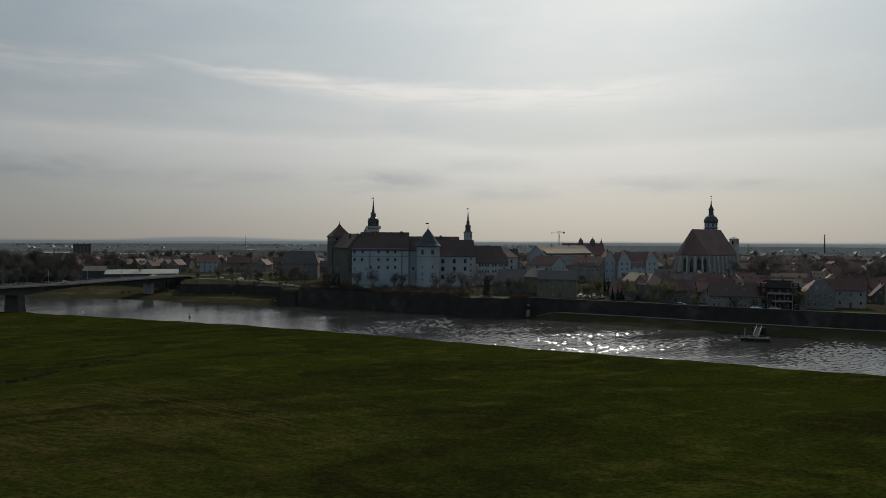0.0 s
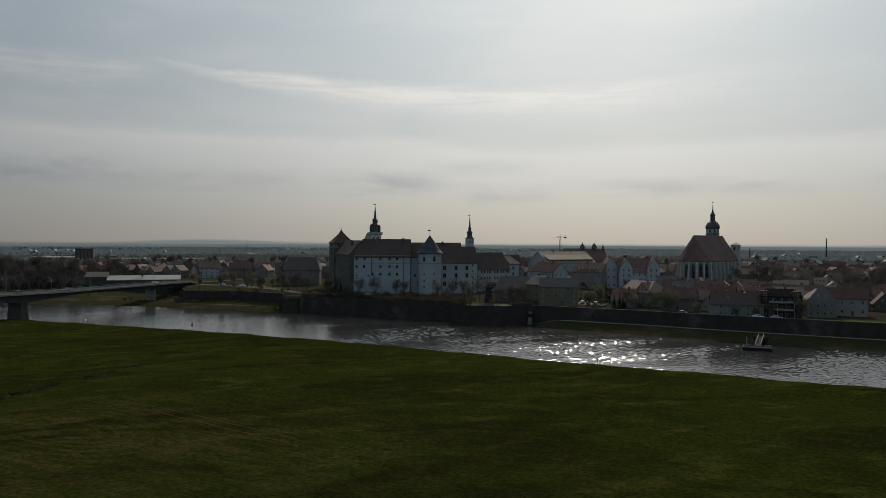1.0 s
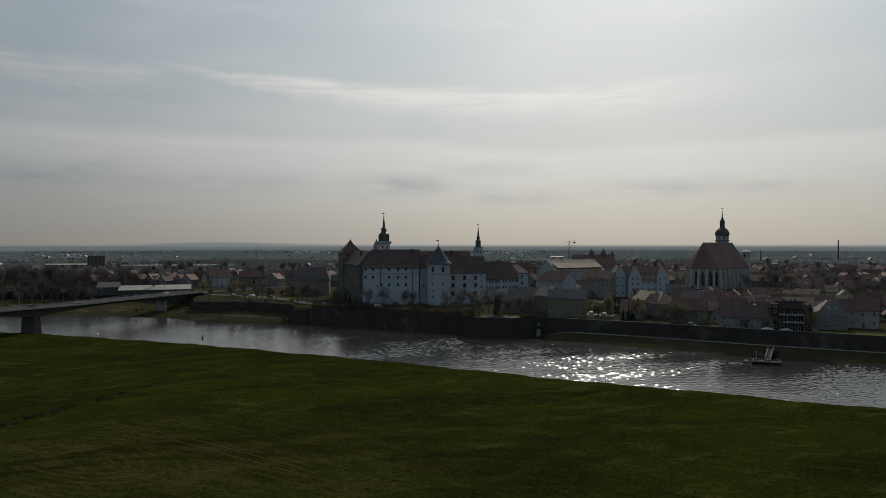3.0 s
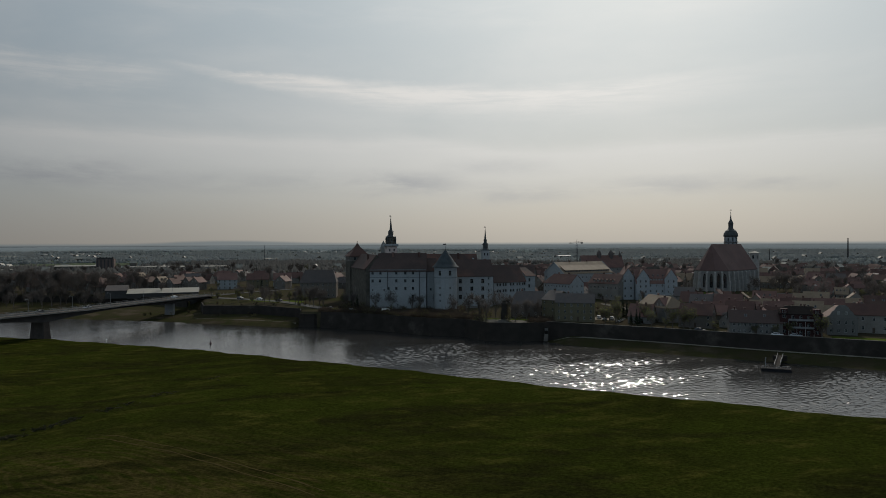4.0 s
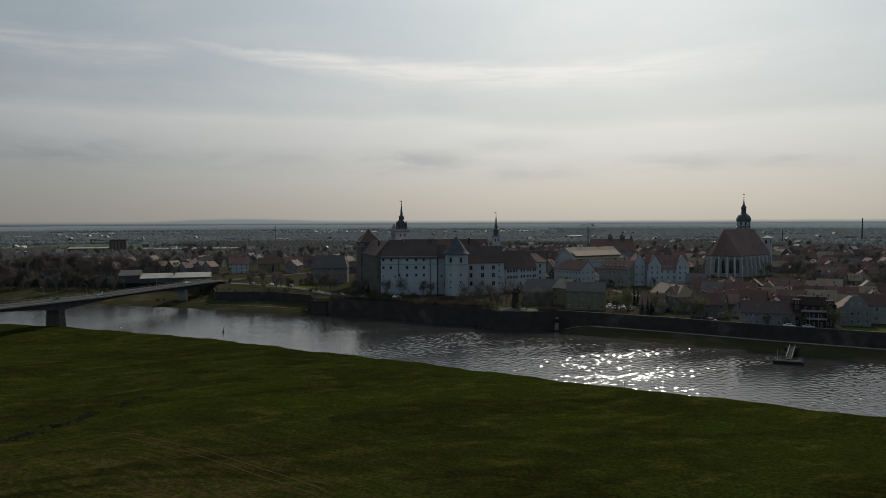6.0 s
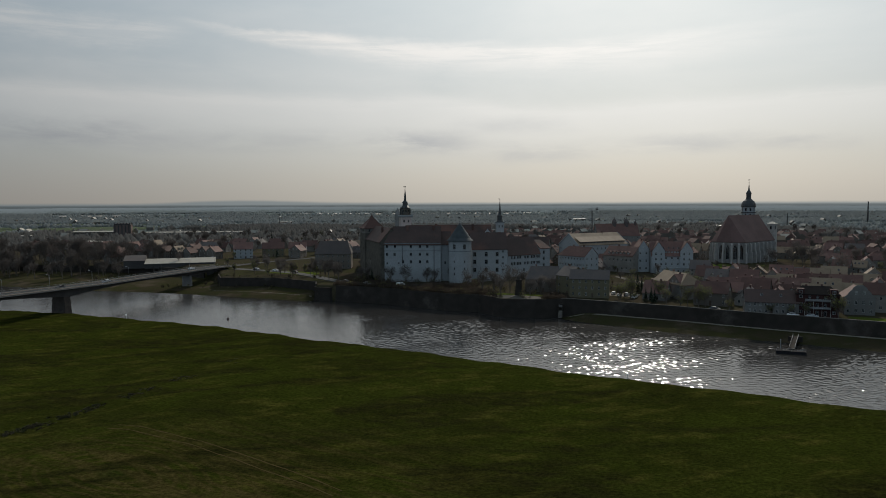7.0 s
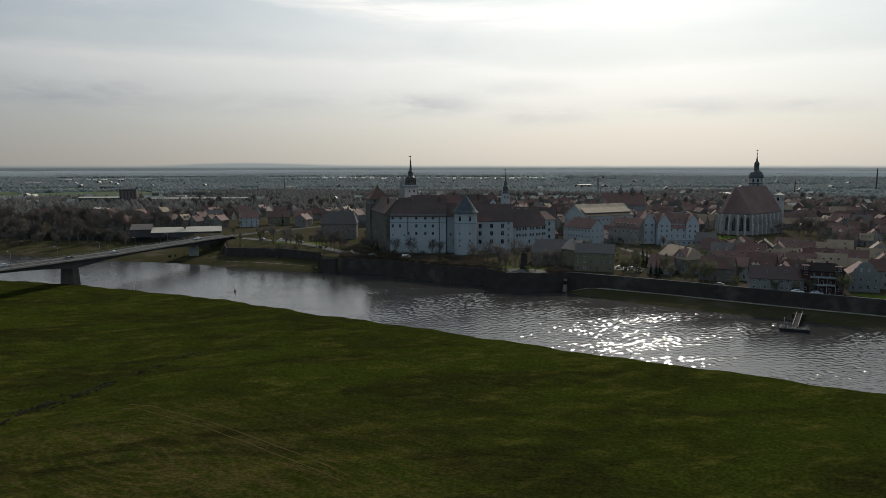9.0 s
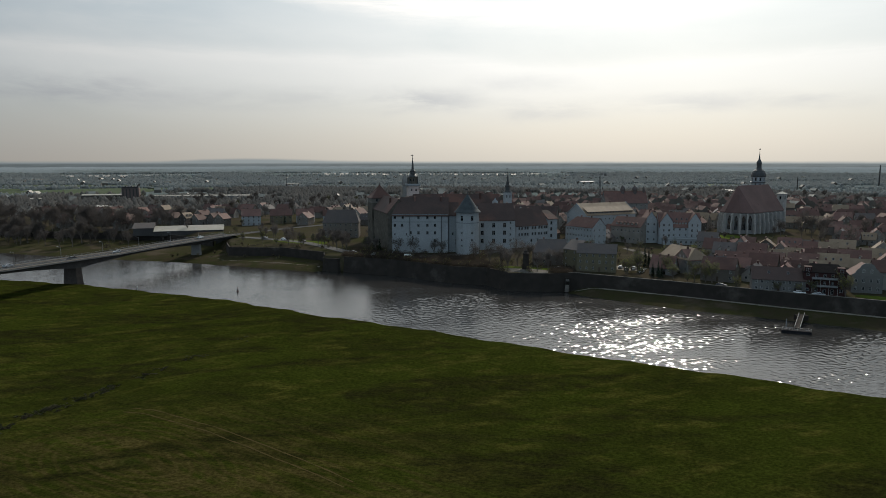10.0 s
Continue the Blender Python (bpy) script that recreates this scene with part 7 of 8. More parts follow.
def tyre_track(pts, wide, label):
    """Flattened dry grass where a wheel has run."""
    bm = bmesh.new()
    rows = []
    path = []
    for (ax, ay), (bx, by) in zip(pts, pts[1:]):
        k = max(2, int(math.hypot(bx - ax, by - ay) / 0.7))
        path += [(ax + (bx - ax) * i / k, ay + (by - ay) * i / k) for i in range(k)]
    path.append(pts[-1])
    for i, p in enumerate(path):
        a, b = Vector(path[max(0, i - 1)]), Vector(path[min(len(path) - 1, i + 1)])
        u = (b - a).normalized()
        w = wide * (0.6 + 0.5 * noise.noise((p[0] * 0.3, p[1] * 0.3, 2)) + 0.25 * noise.noise((p[0] * 1.3, p[1] * 1.3, 5)))
        sh = 0.25 * noise.noise((p[0] * 0.15, p[1] * 0.15, 8))
        n = Vector((-u.y, u.x))
        row = []
        for sd in (-1, 1):
            q = Vector(p) + n * (sh + sd * w / 2)
            row.append(bm.verts.new((q.x, q.y, meadow_z(q.x, q.y) + 0.045)))
        rows.append(row)
    for a, b in zip(rows, rows[1:]):
        bm.faces.new([a[0], b[0], b[1], a[1]])
    bmesh.ops.recalc_face_normals(bm, faces=bm.faces)
    if bm.faces[:][0].normal.z < 0:
        bmesh.ops.reverse_faces(bm, faces=bm.faces)
    solid("tyre_track", bm, M_TRACK, label, "track", kind="structure")


M_TRACK = mat("dry_flattened_grass", (0.060, 0.046, 0.020), (0.045, 0.037, 0.014), 0.5, 3.0, 0.95, 0.4)
M_TRACK.node_tree.nodes["Principled BSDF"].inputs["Specular IOR Level"].default_value = 0.0
for off in (0.0, 2.3):
    tyre_track([(-86 + off * 0.5, 144 + off), (-79 + off * 0.5, 141.8 + off), (-60 + off * 0.5, 132.5 + off), (-40.1 + off * 0.5, 120.2 + off), (-27 + off * 0.5, 111 + off)], 0.55, "dry wheel track across the meadow")
# ---- trees and shrubs ----
def bare_tree_bms(seed, height, spread, trunk_r, twigs=1100, bud=0.0):
    """Trunk with limbs, and a crown of twigs, each in a bmesh of its own."""
    r = random.Random(seed)
    wood, crown = bmesh.new(), bmesh.new()
    tips = []

    def grow(p, way, long, rad, level):
        bend = Vector((r.uniform(-1, 1), r.uniform(-1, 1), r.uniform(-0.2, 0.5))) * 0.22
        mid = p + way * long * 0.5 + bend * long * 0.3
        end = p + way * long + bend * long * 0.5
        n = 6 if level == 0 else 4 if level < 2 else 3
        tube(wood, p, mid, rad, rad * 0.8, n)
        tube(wood, mid, end, rad * 0.8, rad * 0.55, n)
        if level >= 3:
            tips.append((mid, end))
            return
        k = r.choice((3, 4)) if level else r.choice((7, 8))
        for i in range(k):
            s = r.uniform(0.4, 1.0) if level else r.uniform(0.32, 1.0)
            base = p.lerp(end, s)
            a = 2 * math.pi * (i + r.random() * 0.7) / k
            out = Vector((math.cos(a), math.sin(a), 0)) * spread
            d = (way * 0.55 + out * r.uniform(0.5, 1.0) + Vector((0, 0, 0.75))).normalized()
            grow(base, d, long * r.uniform(0.58, 0.78), rad * 0.5, level + 1)

    grow(Vector((0, 0, -0.4)), Vector((0, 0, 1)), height * 0.52, trunk_r, 0)
    for i in range(twigs):
        a, b = r.choice(tips)
        p = a.lerp(b, r.uniform(0.2, 1.1)) + Vector((r.gauss(0, 1), r.gauss(0, 1), r.gauss(0, 1.1))) * height * 0.045
        way = (p - Vector((0, 0, height * 0.5))).normalized() + Vector((r.uniform(-1, 1), r.uniform(-1, 1), r.uniform(-0.4, 0.9))) * 0.7
        way.normalize()
        long = height * r.uniform(0.05, 0.10)
        side = way.cross(Vector((r.uniform(-1, 1), r.uniform(-1, 1), r.uniform(-1, 1)))).normalized() * long * 0.085
        face(crown, [p - side, p + side, p + way * long])
        q = p + way * long * 0.5
        w2 = (way + side.normalized() * 0.8).normalized()
        face(crown, [q - side * 0.7, q + side * 0.7, q + w2 * long * 0.6])
        if r.random() < bud:
            c = p + way * long * r.uniform(0.4, 1.0)
            e = height * r.uniform(0.010, 0.022)
            v1 = Vector((r.uniform(-1, 1), r.uniform(-1, 1), r.uniform(-1, 1))).normalized() * e
            v2 = v1.cross(way).normalized() * e
            face(crown, [c - v1, c + v2, c + v1, c - v2], 1)
    return wood, crown


def bare_tree(seed, height, spread, trunk_r, label, twigs=900, bud=0.0):
    t = thing("tree", label, "tree", 0, -700, 1.2, group="trees")
    wood, crown = bare_tree_bms(seed, height, spread, trunk_r, twigs, bud)
    part("trunk", wood, M_BARK, t)
    part("crown", crown, (M_TWIG, M_BUD), t, "thin bare twigs" if not bud else "twigs with first pale leaves")
    return t


def shrub(seed, size, label, n=260, leaf=M_BRUSH, bud=0.3):
    r = random.Random(seed)
    t = thing("shrub", label, "shrub", 0, -700, 1.2, group="shrubs")
    stems, leaves = bmesh.new(), bmesh.new()
    for i in range(9):
        a = 2 * math.pi * i / 9 + r.random()
        tip = Vector((math.cos(a) * size * 0.5 * r.uniform(0.4, 1), math.sin(a) * size * 0.5 * r.uniform(0.4, 1), size * r.uniform(0.5, 0.85)))
        tube(stems, (0, 0, -0.2), tip, 0.05, 0.02, 3)
        for k in range(n // 9):
            p = tip * r.uniform(0.25, 1.1) + Vector((r.gauss(0, 1), r.gauss(0, 1), r.gauss(0, 0.7))) * size * 0.14
            if p.z < 0:
                continue
            way = (p.normalized() + Vector((r.uniform(-1, 1), r.uniform(-1, 1), r.uniform(-0.3, 1)))).normalized()
            long = size * r.uniform(0.07, 0.16)
            side = way.cross(Vector((r.uniform(-1, 1), r.uniform(-1, 1), r.uniform(-1, 1)))).normalized() * long * 0.22
            face(leaves, [p - side, p + side, p + way * long], 1 if r.random() < bud else 0)
    part("woody_base", stems, M_BARK, t)
    part("foliage", leaves, (leaf, M_BUD), t)
    return t


def conifer(seed, height, label):
    r = random.Random(seed)
    t = thing("conifer", label, "conifer", 0, -700, 1.2, group="conifers")
    wood, crown = bmesh.new(), bmesh.new()
    tube(wood, (0, 0, -0.3), (0, 0, height * 0.97), height * 0.018, 0.03, 6)
    for i in range(420):
        s = r.random() ** 0.8
        z = height * (0.08 + 0.9 * s)
        reach = height * 0.2 * (1 - s) * r.uniform(0.55, 1.1) + 0.15
        a = r.uniform(0, 2 * math.pi)
        base = Vector((0, 0, z))
        tip = Vector((math.cos(a) * reach, math.sin(a) * reach, z - reach * r.uniform(0.1, 0.5)))
        side = Vector((-math.sin(a), math.cos(a), 0)) * reach * 0.22
        mid = base.lerp(tip, 0.55)
        face(crown, [base, mid - side, tip, mid + side])
    part("trunk", wood, M_BARK, t)
    part("crown", crown, M_CONIFER, t)
    return t


BARE = [bare_tree(11, 13, 0.75, 0.26, "bare tall tree with spreading limbs"), bare_tree(12, 11, 0.9, 0.24, "bare broad tree with fine twigs"), bare_tree(13, 15, 0.6, 0.3, "tall bare upright tree"), bare_tree(14, 8, 0.85, 0.18, "small bare young tree", 600)]
GREEN = [bare_tree(21, 10, 0.8, 0.22, "spring tree with first pale green leaves", 900, 1.0), bare_tree(22, 7, 0.9, 0.17, "small spring tree with yellow-green leaves", 650, 1.0)]
SHRUBS = [shrub(31, 2.6, "brown leafless shrub on the bank"), shrub(32, 1.8, "low scrubby bush turning green", bud=0.5), shrub(33, 3.6, "tall tangled bare shrub", 340, bud=0.15)]
CONIFERS = [conifer(41, 13, "dark green spruce with narrow crown")]
planted = {}
rt = random.Random(7)


def ground_z(x, y):
    if y < near_y(x):
        return meadow_z(x, y)
    q = quay_y(x)
    if y < q:
        return foot_z(x) * 0.8
    return town_z(x, y) - 0.05


def plant(proto, x, y, scale=1.0, z=None):
    m = pose(x, y, ground_z(x, y) if z is None else z, 0, 0, rt.uniform(0, 360)) @ Matrix.Diagonal((scale, scale, scale * rt.uniform(0.9, 1.1), 1))
    if proto.name in planted:
        return copy_thing(proto, m)
    planted[proto.name] = 1
    proto.matrix_basis = m
    return proto


FAR_TREES = []


def some(kinds, n, xr, yr, scale=(0.8, 1.2), gap=3.0, stuff=False):
    made = 0
    for _ in range(n * 12):
        if made >= n:
            break
        y = rt.uniform(*yr)
        x = rt.uniform(*xr)
        if y < far_y(x) + 2 or (x > 30 and y < quay_y(x) + 2) or not clear_of(x, y, gap):
            continue
        proto, size = rt.choice(kinds), rt.uniform(*scale)
        if stuff:
            FAR_TREES.append((proto, x, y, size, rt.uniform(0, 6.28)))
        else:
            plant(proto, x, y, size)
        made += 1


# trees named one by one: before the castle, by the bridge, on the quay
for x, y, k, s in ((-49, 377, 1, 0.8), (-38, 383, 1, 0.75), (-25, 391, 3, 0.9), (-16, 394, 3, 1.0), (-97, 396, 2, 0.85), (-94, 398, 0, 0.85), (-124, 413, 0, 0.9), (-242, 470, 1, 0.85), (-229, 482, 1, 0.9),
                   (-0.5, 336, 2, 0.85), (3.2, 331, 0, 0.95), (17, 325, 0, 0.85), (22.5, 329, 2, 0.8), (8, 345, 1, 1.0), (14, 352, 0, 0.95), (-6, 350, 1, 0.95), (27, 338, 0, 0.9), (-14, 360, 1, 0.8),
                   (-33, 376, 0, 0.75), (-58, 379, 3, 1.0), (-101, 402, 2, 0.9), (-91, 394, 1, 0.9), (-131, 420, 1, 1.0), (-138, 428, 0, 1.0), (-147, 434, 2, 0.9), (-156, 440, 0, 1.0), (-112, 418, 2, 0.9), (-72, 388, 2, 0.8), (-77, 392, 0, 0.85)):
    plant(BARE[k], x, y, s * (1.15 if x > -60 else 0.9))
for x, y, k, s in ((63, 322, 0, 0.85), (58, 320, 1, 1.1), (85, 307, 1, 1.1), (133, 273.5, 1, 1.2), (76, 322, 1, 1.1), (66, 333, 0, 0.8), (55, 338, 0, 0.8), (91, 301.5, 1, 1.15), (80, 300, 1, 0.7), (69, 352, 0, 0.8), (-80, 398, 0, 0.8), (110, 281, 1, 0.6), (117, 278.6, 1, 0.55), (-118, 420, 0, 0.7), (-104, 414, 0, 0.7)):
    plant(GREEN[k], x, y, s)
for x, y, s in ((61.5, 330, 0.95), (76.5, 309.5, 0.9), (88.5, 303, 1.0), (122, 276.5, 0.8), (97.5, 290.5, 0.6)):
    plant(GREEN[1], x, y, s)
for x, y, k in ((71, 345, 1.0), (74, 350, 0.8), (70.5, 313, 0.72), (72.5, 315, 0.62), (69, 317, 0.6), (-73.5, 391, 0.9), (-70, 388, 0.75)):
    plant(CONIFERS[0], x, y, k)
plant(CONIFERS[0], 58, 428, 0.7)
some(BARE + GREEN + GREEN, 20, (-190, -86), (402, 490), (0.5, 0.85))
some(BARE, 30, (-440, -250), (440, 490), (0.7, 1.1), 2.0)
some(BARE, 150, (-480, -250), (470, 570), (0.6, 1.1), 1.5, True)
some(BARE, 60, (-400, -272), (452, 520), (0.75, 1.15), 1.5, True)
some(SHRUBS, 14, (-360, -205), (430, 465), (0.6, 1.0), 2.0)
some(BARE + BARE + GREEN + CONIFERS, 130, (-480, -90), (520, 860), (0.5, 0.9), 2.5, True)
some(BARE + GREEN, 44, (60, 330), (310, 470), (0.45, 0.7), 2.0)
some(BARE + GREEN, 90, (60, 360), (450, 640), (0.5, 0.8), 2.0, True)
some(BARE, 30, (200, 290), (410, 510), (0.9, 1.3), 2.0)
some(BARE, 7, (122, 156), (440, 466), (0.45, 0.6), 2.0)
some(BARE + CONIFERS, 110, (-100, 520), (600, 1000), (0.55, 0.95), 2.5, True)
some(SHRUBS, 40, (-84, 30), (322, 392), (0.9, 1.7), 0.5)
for i in range(46):
    x = -84 + 88 * (i + rt.random()) / 46
    plant(SHRUBS[i % 3], x, quay_y(x) + rt.uniform(1.5, 5.0), rt.uniform(0.8, 1.5), Z_TOWN - 0.2)
some(SHRUBS + GREEN[1:], 50, (36, 110), (308, 430), (0.6, 1.1), 1.0)
some(SHRUBS, 40, (-200, -100), (392, 412), (0.5, 0.9), 0.5)


def slope_brush():
    """Bare tangled brush between the castle's foot and the river wall."""
    r = random.Random(61)
    verts, faces = [], []
    n = 0
    while n < 2500:
        x = r.uniform(-88, 34)
        y = quay_y(x) + 1.2 + abs(r.gauss(0, 1)) * (13 if x < -10 else 8)
        road = abs(y - float(np.interp(x, (-96, -80, -62, -40, -20, 5), (395, 378, 368, 372, 384, 402)))) < 4.6
        if road or (-4 < x < 24 and y < 341) or (x > 12 and y > 350) or y > 402:
            continue
        n += 1
        size = r.uniform(1.0, 2.6) * (1.35 if x > -35 and y > 352 else 1.0)
        g = ground_z(x, y) - 0.1
        for k in range(46):
            a = r.uniform(0, 6.28)
            d, h = size * 0.75 * math.sqrt(r.random()), size * r.uniform(0.1, 0.95)
            p = Vector((x + d * math.cos(a), y + d * math.sin(a), g + h * (1 - 0.35 * (d / size) ** 2)))
            way = Vector((r.uniform(-1, 1) + math.cos(a), r.uniform(-1, 1) + math.sin(a), r.uniform(0.1, 1.6))).normalized()
            long = size * r.uniform(0.14, 0.34)
            side = way.cross(Vector((r.uniform(-1, 1), r.uniform(-1, 1), r.uniform(-1, 1)))).normalized() * long * 0.13
            b = len(verts)
            verts.extend((tuple(p - side), tuple(p + side), tuple(p + way * long)))
            faces.append((b, b + 1, b + 2))
    me = bpy.data.meshes.new("slope_brush")
    me.from_pydata(verts, [], faces)
    me.materials.append(M_BRUSH)
    tagged(new("slope_brush", me), "tangled brown brush on the castle slope", "brush", kind="stuff")


slope_brush()


def join_far_trees():
    """The trees among and beyond the far houses, as one object."""
    verts, faces, mats, slots = [], [], [], {}
    base = 0
    data = {}
    for proto, x, y, size, turn in FAR_TREES:
        if proto.name not in data:
            rows = []
            for o in proto.children:
                me = o.data
                co = np.empty(len(me.vertices) * 3)
                me.vertices.foreach_get("co", co)
                rows.append((co.reshape(-1, 3), [tuple(p.vertices) for p in me.polygons], [me.materials[p.material_index].name for p in me.polygons]))
            data[proto.name] = rows
        c, s = math.cos(turn), math.sin(turn)
        turn_m = np.array(((c, s, 0), (-s, c, 0), (0, 0, 1)))
        for co, fs, ms in data[proto.name]:
            verts.append(co @ turn_m * size + np.array((x, y, ground_z(x, y))))
            faces.extend(tuple(i + base for i in f) for f in fs)
            mats.extend(slots.setdefault(m, len(slots)) for m in ms)
            base += len(co)
    me = bpy.data.meshes.new("far_trees")
    me.from_pydata(np.concatenate(verts).tolist(), [], faces)
    for m in slots:
        me.materials.append(bpy.data.materials[m])
    me.polygons.foreach_set("material_index", mats)
    tagged(new("far_trees", me), "bare trees among the far houses", "trees", kind="stuff")


join_far_trees()

# ---- distance ----
FAR_MEADOWS = ((-700, 1090, 120, 140), (-900, 1040, 70, 150), (-560, 1230, 90, 60), (-880, 1330, 160, 70), (-330, 1420, 120, 60), (420, 1500, 120, 70))


def far_meadow(cx, cy, rx, ry):
    bm = bmesh.new()
    lp = []
    for i in range(32):
        a = 2 * math.pi * i / 32
        k = 1 + 0.12 * math.sin(3 * a + cx) + 0.06 * math.sin(5 * a)
        lp.append((cx + rx * k * math.copysign(abs(math.cos(a)) ** 0.7, math.cos(a)), cy + ry * k * math.sin(a), 10.2))
    face(bm, lp)
    tagged(new("meadow_far", mesh_of("meadow_far", bm, M_FARMEADOW)), "green field strip beyond the town", "field", kind="structure")


M_FARMEADOW = mat("far_green_field", (0.042, 0.0595, 0.028), (0.0504, 0.0644, 0.035), 0.01, 0.1, 0.95, 0.0)
for row in FAR_MEADOWS:
    far_meadow(*row)


def distant_woods():
    r = random.Random(3)
    verts, faces, kinds = [], [], []

    def clump(x, y, z, w, h):
        k = len(verts)
        a = r.uniform(0, 6.28)
        ca, sa = math.cos(a), math.sin(a)
        for i in range(5):
            q = 2 * math.pi * i / 5 + r.uniform(-0.3, 0.3)
            rr = w * r.uniform(0.35, 0.6)
            verts.append((x + rr * math.cos(q), y + rr * math.sin(q), z + h * r.uniform(0.25, 0.55)))
        for i in range(5):
            q = 2 * math.pi * i / 5 + r.uniform(-0.3, 0.3)
            verts.append((x + w * 0.3 * math.cos(q), y + w * 0.3 * math.sin(q), z - 0.5))
        verts.append((x + r.uniform(-0.2, 0.2) * w, y + r.uniform(-0.2, 0.2) * w, z + h))
        for i in range(5):
            j = (i + 1) % 5
            faces.append((k + i, k + j, k + 10))
            faces.append((k + 5 + i, k + 5 + j, k + j, k + i))

    n = 0
    while n < 46000:
        d = 640 + 2480 * r.random() ** 0.8
        deg = r.uniform(-42, 42)
        b = radians(deg)
        x, y = d * math.sin(b), d * math.cos(b)
        if d < 930 and -7 < deg < 28:
            continue
        belt = noise.noise((x * 0.0022, y * 0.0045, 5.0)) + 0.5 * noise.noise((x * 0.009, y * 0.012, 2.0))
        if belt < (-0.12 if d < 1300 else -0.28) and r.random() < 0.93:
            continue
        if any(((x - a) / (p + 8)) ** 2 + ((y - b_) / (q + 8)) ** 2 < 1 for a, b_, p, q in FAR_MEADOWS):
            continue
        if 2150 < d < 3000 and (-19 < deg < 5 or -34 < deg < -24) and (d > 2420 or noise.noise((deg * 2.1, 3.0, 1.0)) < -0.08):
            continue
        z = 9.5 + 4 * smooth(2600, 3400, d)
        grown = smooth(800, 2000, d)
        clump(x, y, z, r.uniform(4.5, 8.5) * (1 + 0.7 * grown), r.uniform(4.5, 9.5) * (1 - 0.25 * grown))
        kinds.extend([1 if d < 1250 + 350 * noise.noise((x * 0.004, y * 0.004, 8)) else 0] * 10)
        n += 1
    for lo, hi in ((-20.0, 5.5), (-34.0, -24.0)):
        deg = lo
        while deg < hi:
            deg += r.uniform(0.05, 0.16)
            if noise.noise((deg * 1.7, 3.0, 1.0)) > -0.12 or r.random() < 0.25:
                d = r.uniform(2290, 2420)
                clump(d * math.sin(radians(deg)), d * math.cos(radians(deg)), 9.5, r.uniform(6, 11), r.uniform(9, 16))
                kinds.extend([0] * 10)
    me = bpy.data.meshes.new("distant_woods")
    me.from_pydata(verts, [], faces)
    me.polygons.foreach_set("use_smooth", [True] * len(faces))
    # painted haze tints: the paler far off, the greyer nearer the town
    me.materials.append(M_HAZY_WOODS)
    me.materials.append(M_HAZY_SCRUBWOOD)
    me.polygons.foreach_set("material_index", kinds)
    tagged(new("distant_woods", me), "bare woods and tree belts far behind the town, haze in their colour", "woods", kind="stuff")


distant_woods()


def distant_houses():
    """Small roofs and halls of the outskirts, too far to pick apart."""
    r = random.Random(12)
    bm = bmesh.new()
    for i in range(520):
        town = i >= 160
        d = r.uniform(640, 1000) if town else r.uniform(760, 2300)
        b = radians(r.uniform(-5, 31) if town else r.uniform(-38, 40))
        x, y = d * math.sin(b), d * math.cos(b)
        if not clear_of(x, y, 8):
            continue
        if town:
            TAKEN.append((x, y, 6))
        big = r.random() < (0.02 if town else 0.06)
        L, W, e = (r.uniform(22, 50), r.uniform(12, 20), r.uniform(4, 7)) if big else (r.uniform(8, 14), r.uniform(7, 9), r.uniform(3.5, 6))
        rise = 1.0 if big else W * 0.45
        a = radians(r.choice((10, 30, 100, 120)) + r.uniform(-8, 8))
        ca, sa = math.cos(a), math.sin(a)
        P = lambda u, v, z: (x + u * ca - v * sa, y + u * sa + v * ca, z)
        z0 = 9.4
        c = [(-L / 2, -W / 2), (L / 2, -W / 2), (L / 2, W / 2), (-L / 2, W / 2)]
        for k in range(4):
            p, q = c[k], c[(k + 1) % 4]
            face(bm, [P(*p, z0), P(*q, z0), P(*q, z0 + e), P(*p, z0 + e)], 0)
        r0, r1 = P(-L / 2, 0, z0 + e + rise), P(L / 2, 0, z0 + e + rise)
        m = 1 if town and not big else 2
        face(bm, [P(-L / 2, -W / 2, z0 + e), P(L / 2, -W / 2, z0 + e), r1, r0], m)
        face(bm, [P(L / 2, W / 2, z0 + e), P(-L / 2, W / 2, z0 + e), r0, r1], m)
        face(bm, [P(-L / 2, W / 2, z0 + e), P(-L / 2, -W / 2, z0 + e), r0], 0)
        face(bm, [P(L / 2, -W / 2, z0 + e), P(L / 2, W / 2, z0 + e), r1], 0)
    tagged(new("distant_houses", mesh_of("distant_houses", bm, M_PLASTER_B, M_ROOF, M_SHEET)), "scattered far houses and halls of the outskirts", "houses", kind="stuff")


distant_houses()


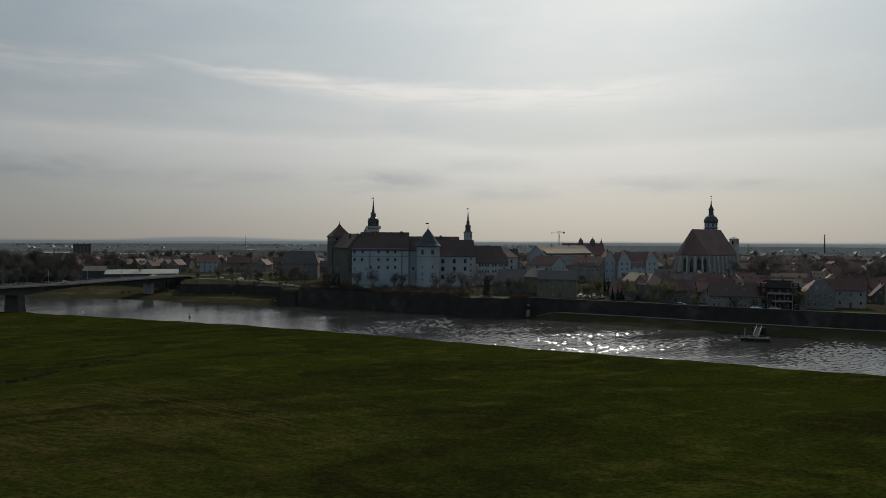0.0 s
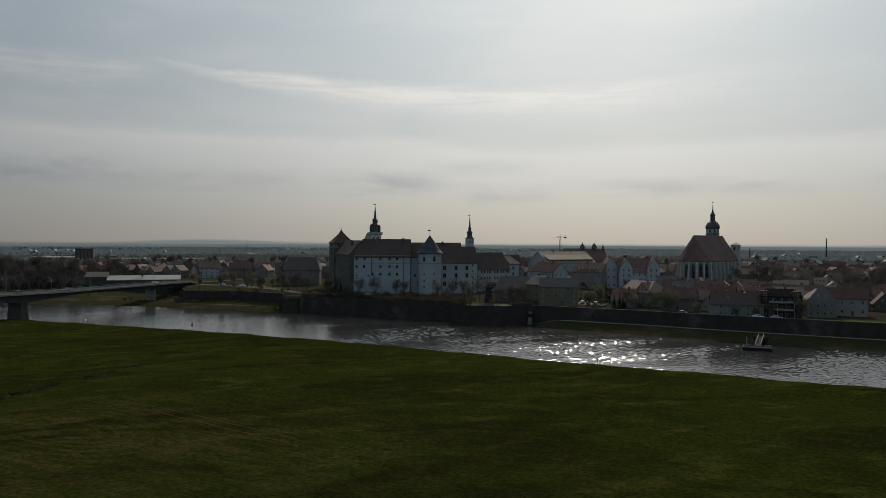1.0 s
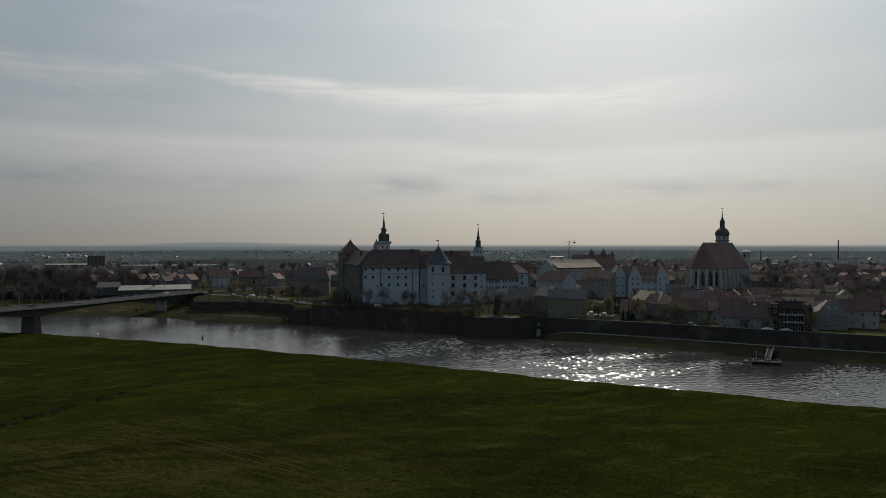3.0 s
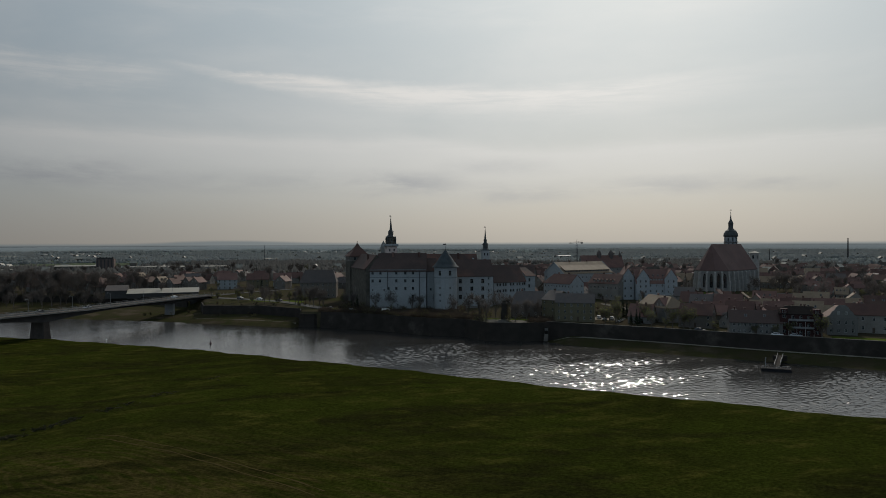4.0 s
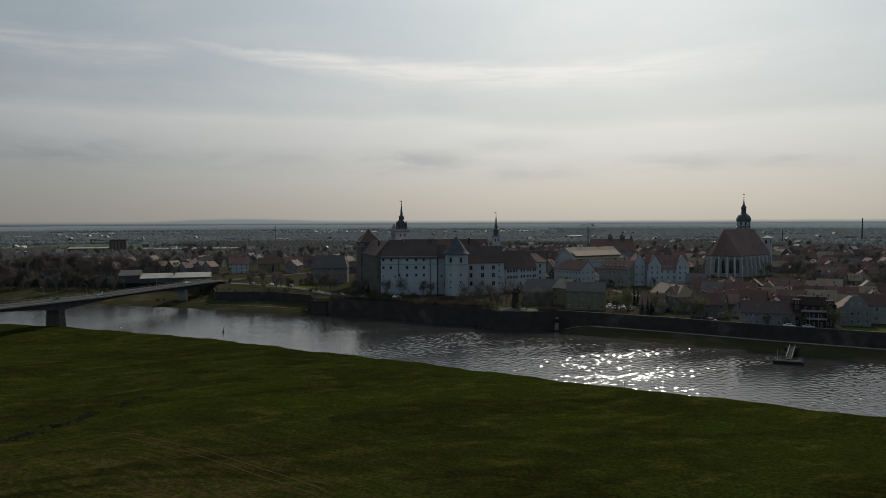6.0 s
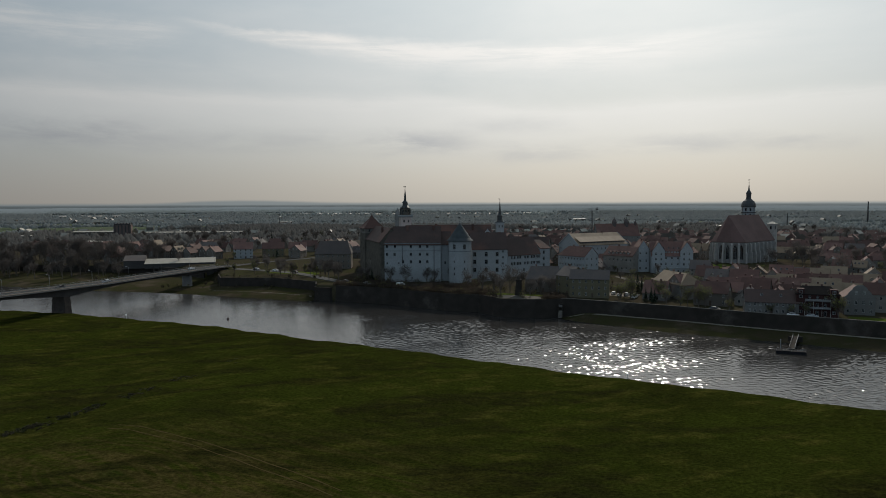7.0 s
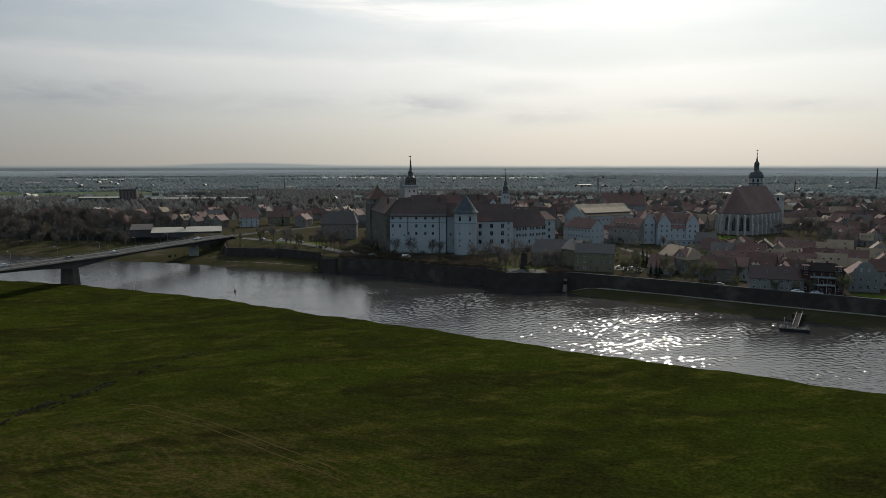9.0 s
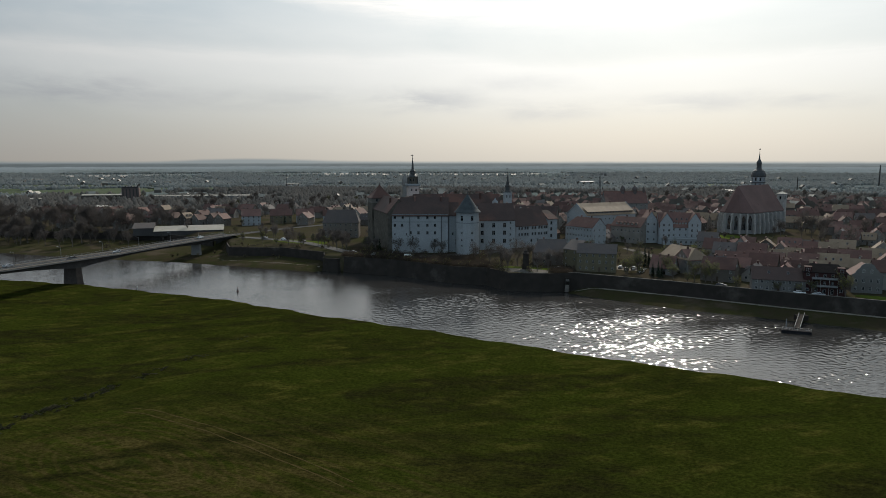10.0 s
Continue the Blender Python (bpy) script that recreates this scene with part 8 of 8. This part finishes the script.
def horizon_ridge():
    """Low wooded hills that close the view; emission paints blue haze over them."""
    r = random.Random(31)
    bm = bmesh.new()
    for d, top, step in ((3080, 14.0, 0.10), (3350, 15.5, 0.10), (3650, 17.5, 0.10), (3950, 19.5, 0.10), (4300, 22.0, 0.10), (4640, 25.0, 0.10), (4780, 26.0, 0.25)):
        rows = []
        k = -50.0
        while k <= 50:
            b = radians(k)
            hill = 2.0 * math.exp(-((k + 18.5) / 3.2) ** 2) if d > 4700 else 0.0
            z = top + hill + 2.2 * noise.noise((k * 0.35, d, 0)) + 1.2 * noise.noise((k * 1.9, d, 3)) + (r.uniform(-0.9, 0.9) if d < 4700 else 0)
            p = (d * math.sin(b), d * math.cos(b))
            q = ((d + 60) * math.sin(b), (d + 60) * math.cos(b))
            rows.append([bm.verts.new((*p, 8.0)), bm.verts.new((*p, z)), bm.verts.new((*q, z - 1)), bm.verts.new((*q, 8.0))])
            k += step
        for a, c in zip(rows, rows[1:]):
            for i in range(3):
                f = bm.faces.new([a[i], c[i], c[i + 1], a[i + 1]])
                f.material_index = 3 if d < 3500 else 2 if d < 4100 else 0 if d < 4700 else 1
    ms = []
    # glow colours imitate haze, paler the farther the ridge
    for name, col in (("hazed_ridge", (0.112, 0.130, 0.137)), ("hazed_hills", (0.130, 0.150, 0.157)), ("hazed_ridge_far", (0.102, 0.119, 0.124)), ("hazed_ridge_near", (0.094, 0.110, 0.114))):
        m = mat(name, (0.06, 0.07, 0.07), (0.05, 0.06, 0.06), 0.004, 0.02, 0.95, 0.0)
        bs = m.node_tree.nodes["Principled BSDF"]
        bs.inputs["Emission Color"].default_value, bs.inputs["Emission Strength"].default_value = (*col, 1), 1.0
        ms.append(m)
    tagged(new("backdrop", mesh_of("backdrop", bm, *ms)), "wooded hills along the horizon glowing with painted blue haze", "hills", kind="structure")


horizon_ridge()
bm = bmesh.new()
for cx, cy, rx, ry in ((-290, 2690, 470, 250), (-1370, 2350, 210, 200)):
    lp = []
    for i in range(40):
        a = 2 * math.pi * i / 40
        k = 1 + 0.16 * math.sin(3 * a + cx) + 0.08 * math.sin(7 * a)
        lp.append((cx + rx * k * math.cos(a), cy + ry * k * math.sin(a), 11.5))
    face(bm, lp)
tagged(new("lake", mesh_of("lake", bm, M_LAKE)), "pale shining lake beyond the town", "lake", kind="structure")
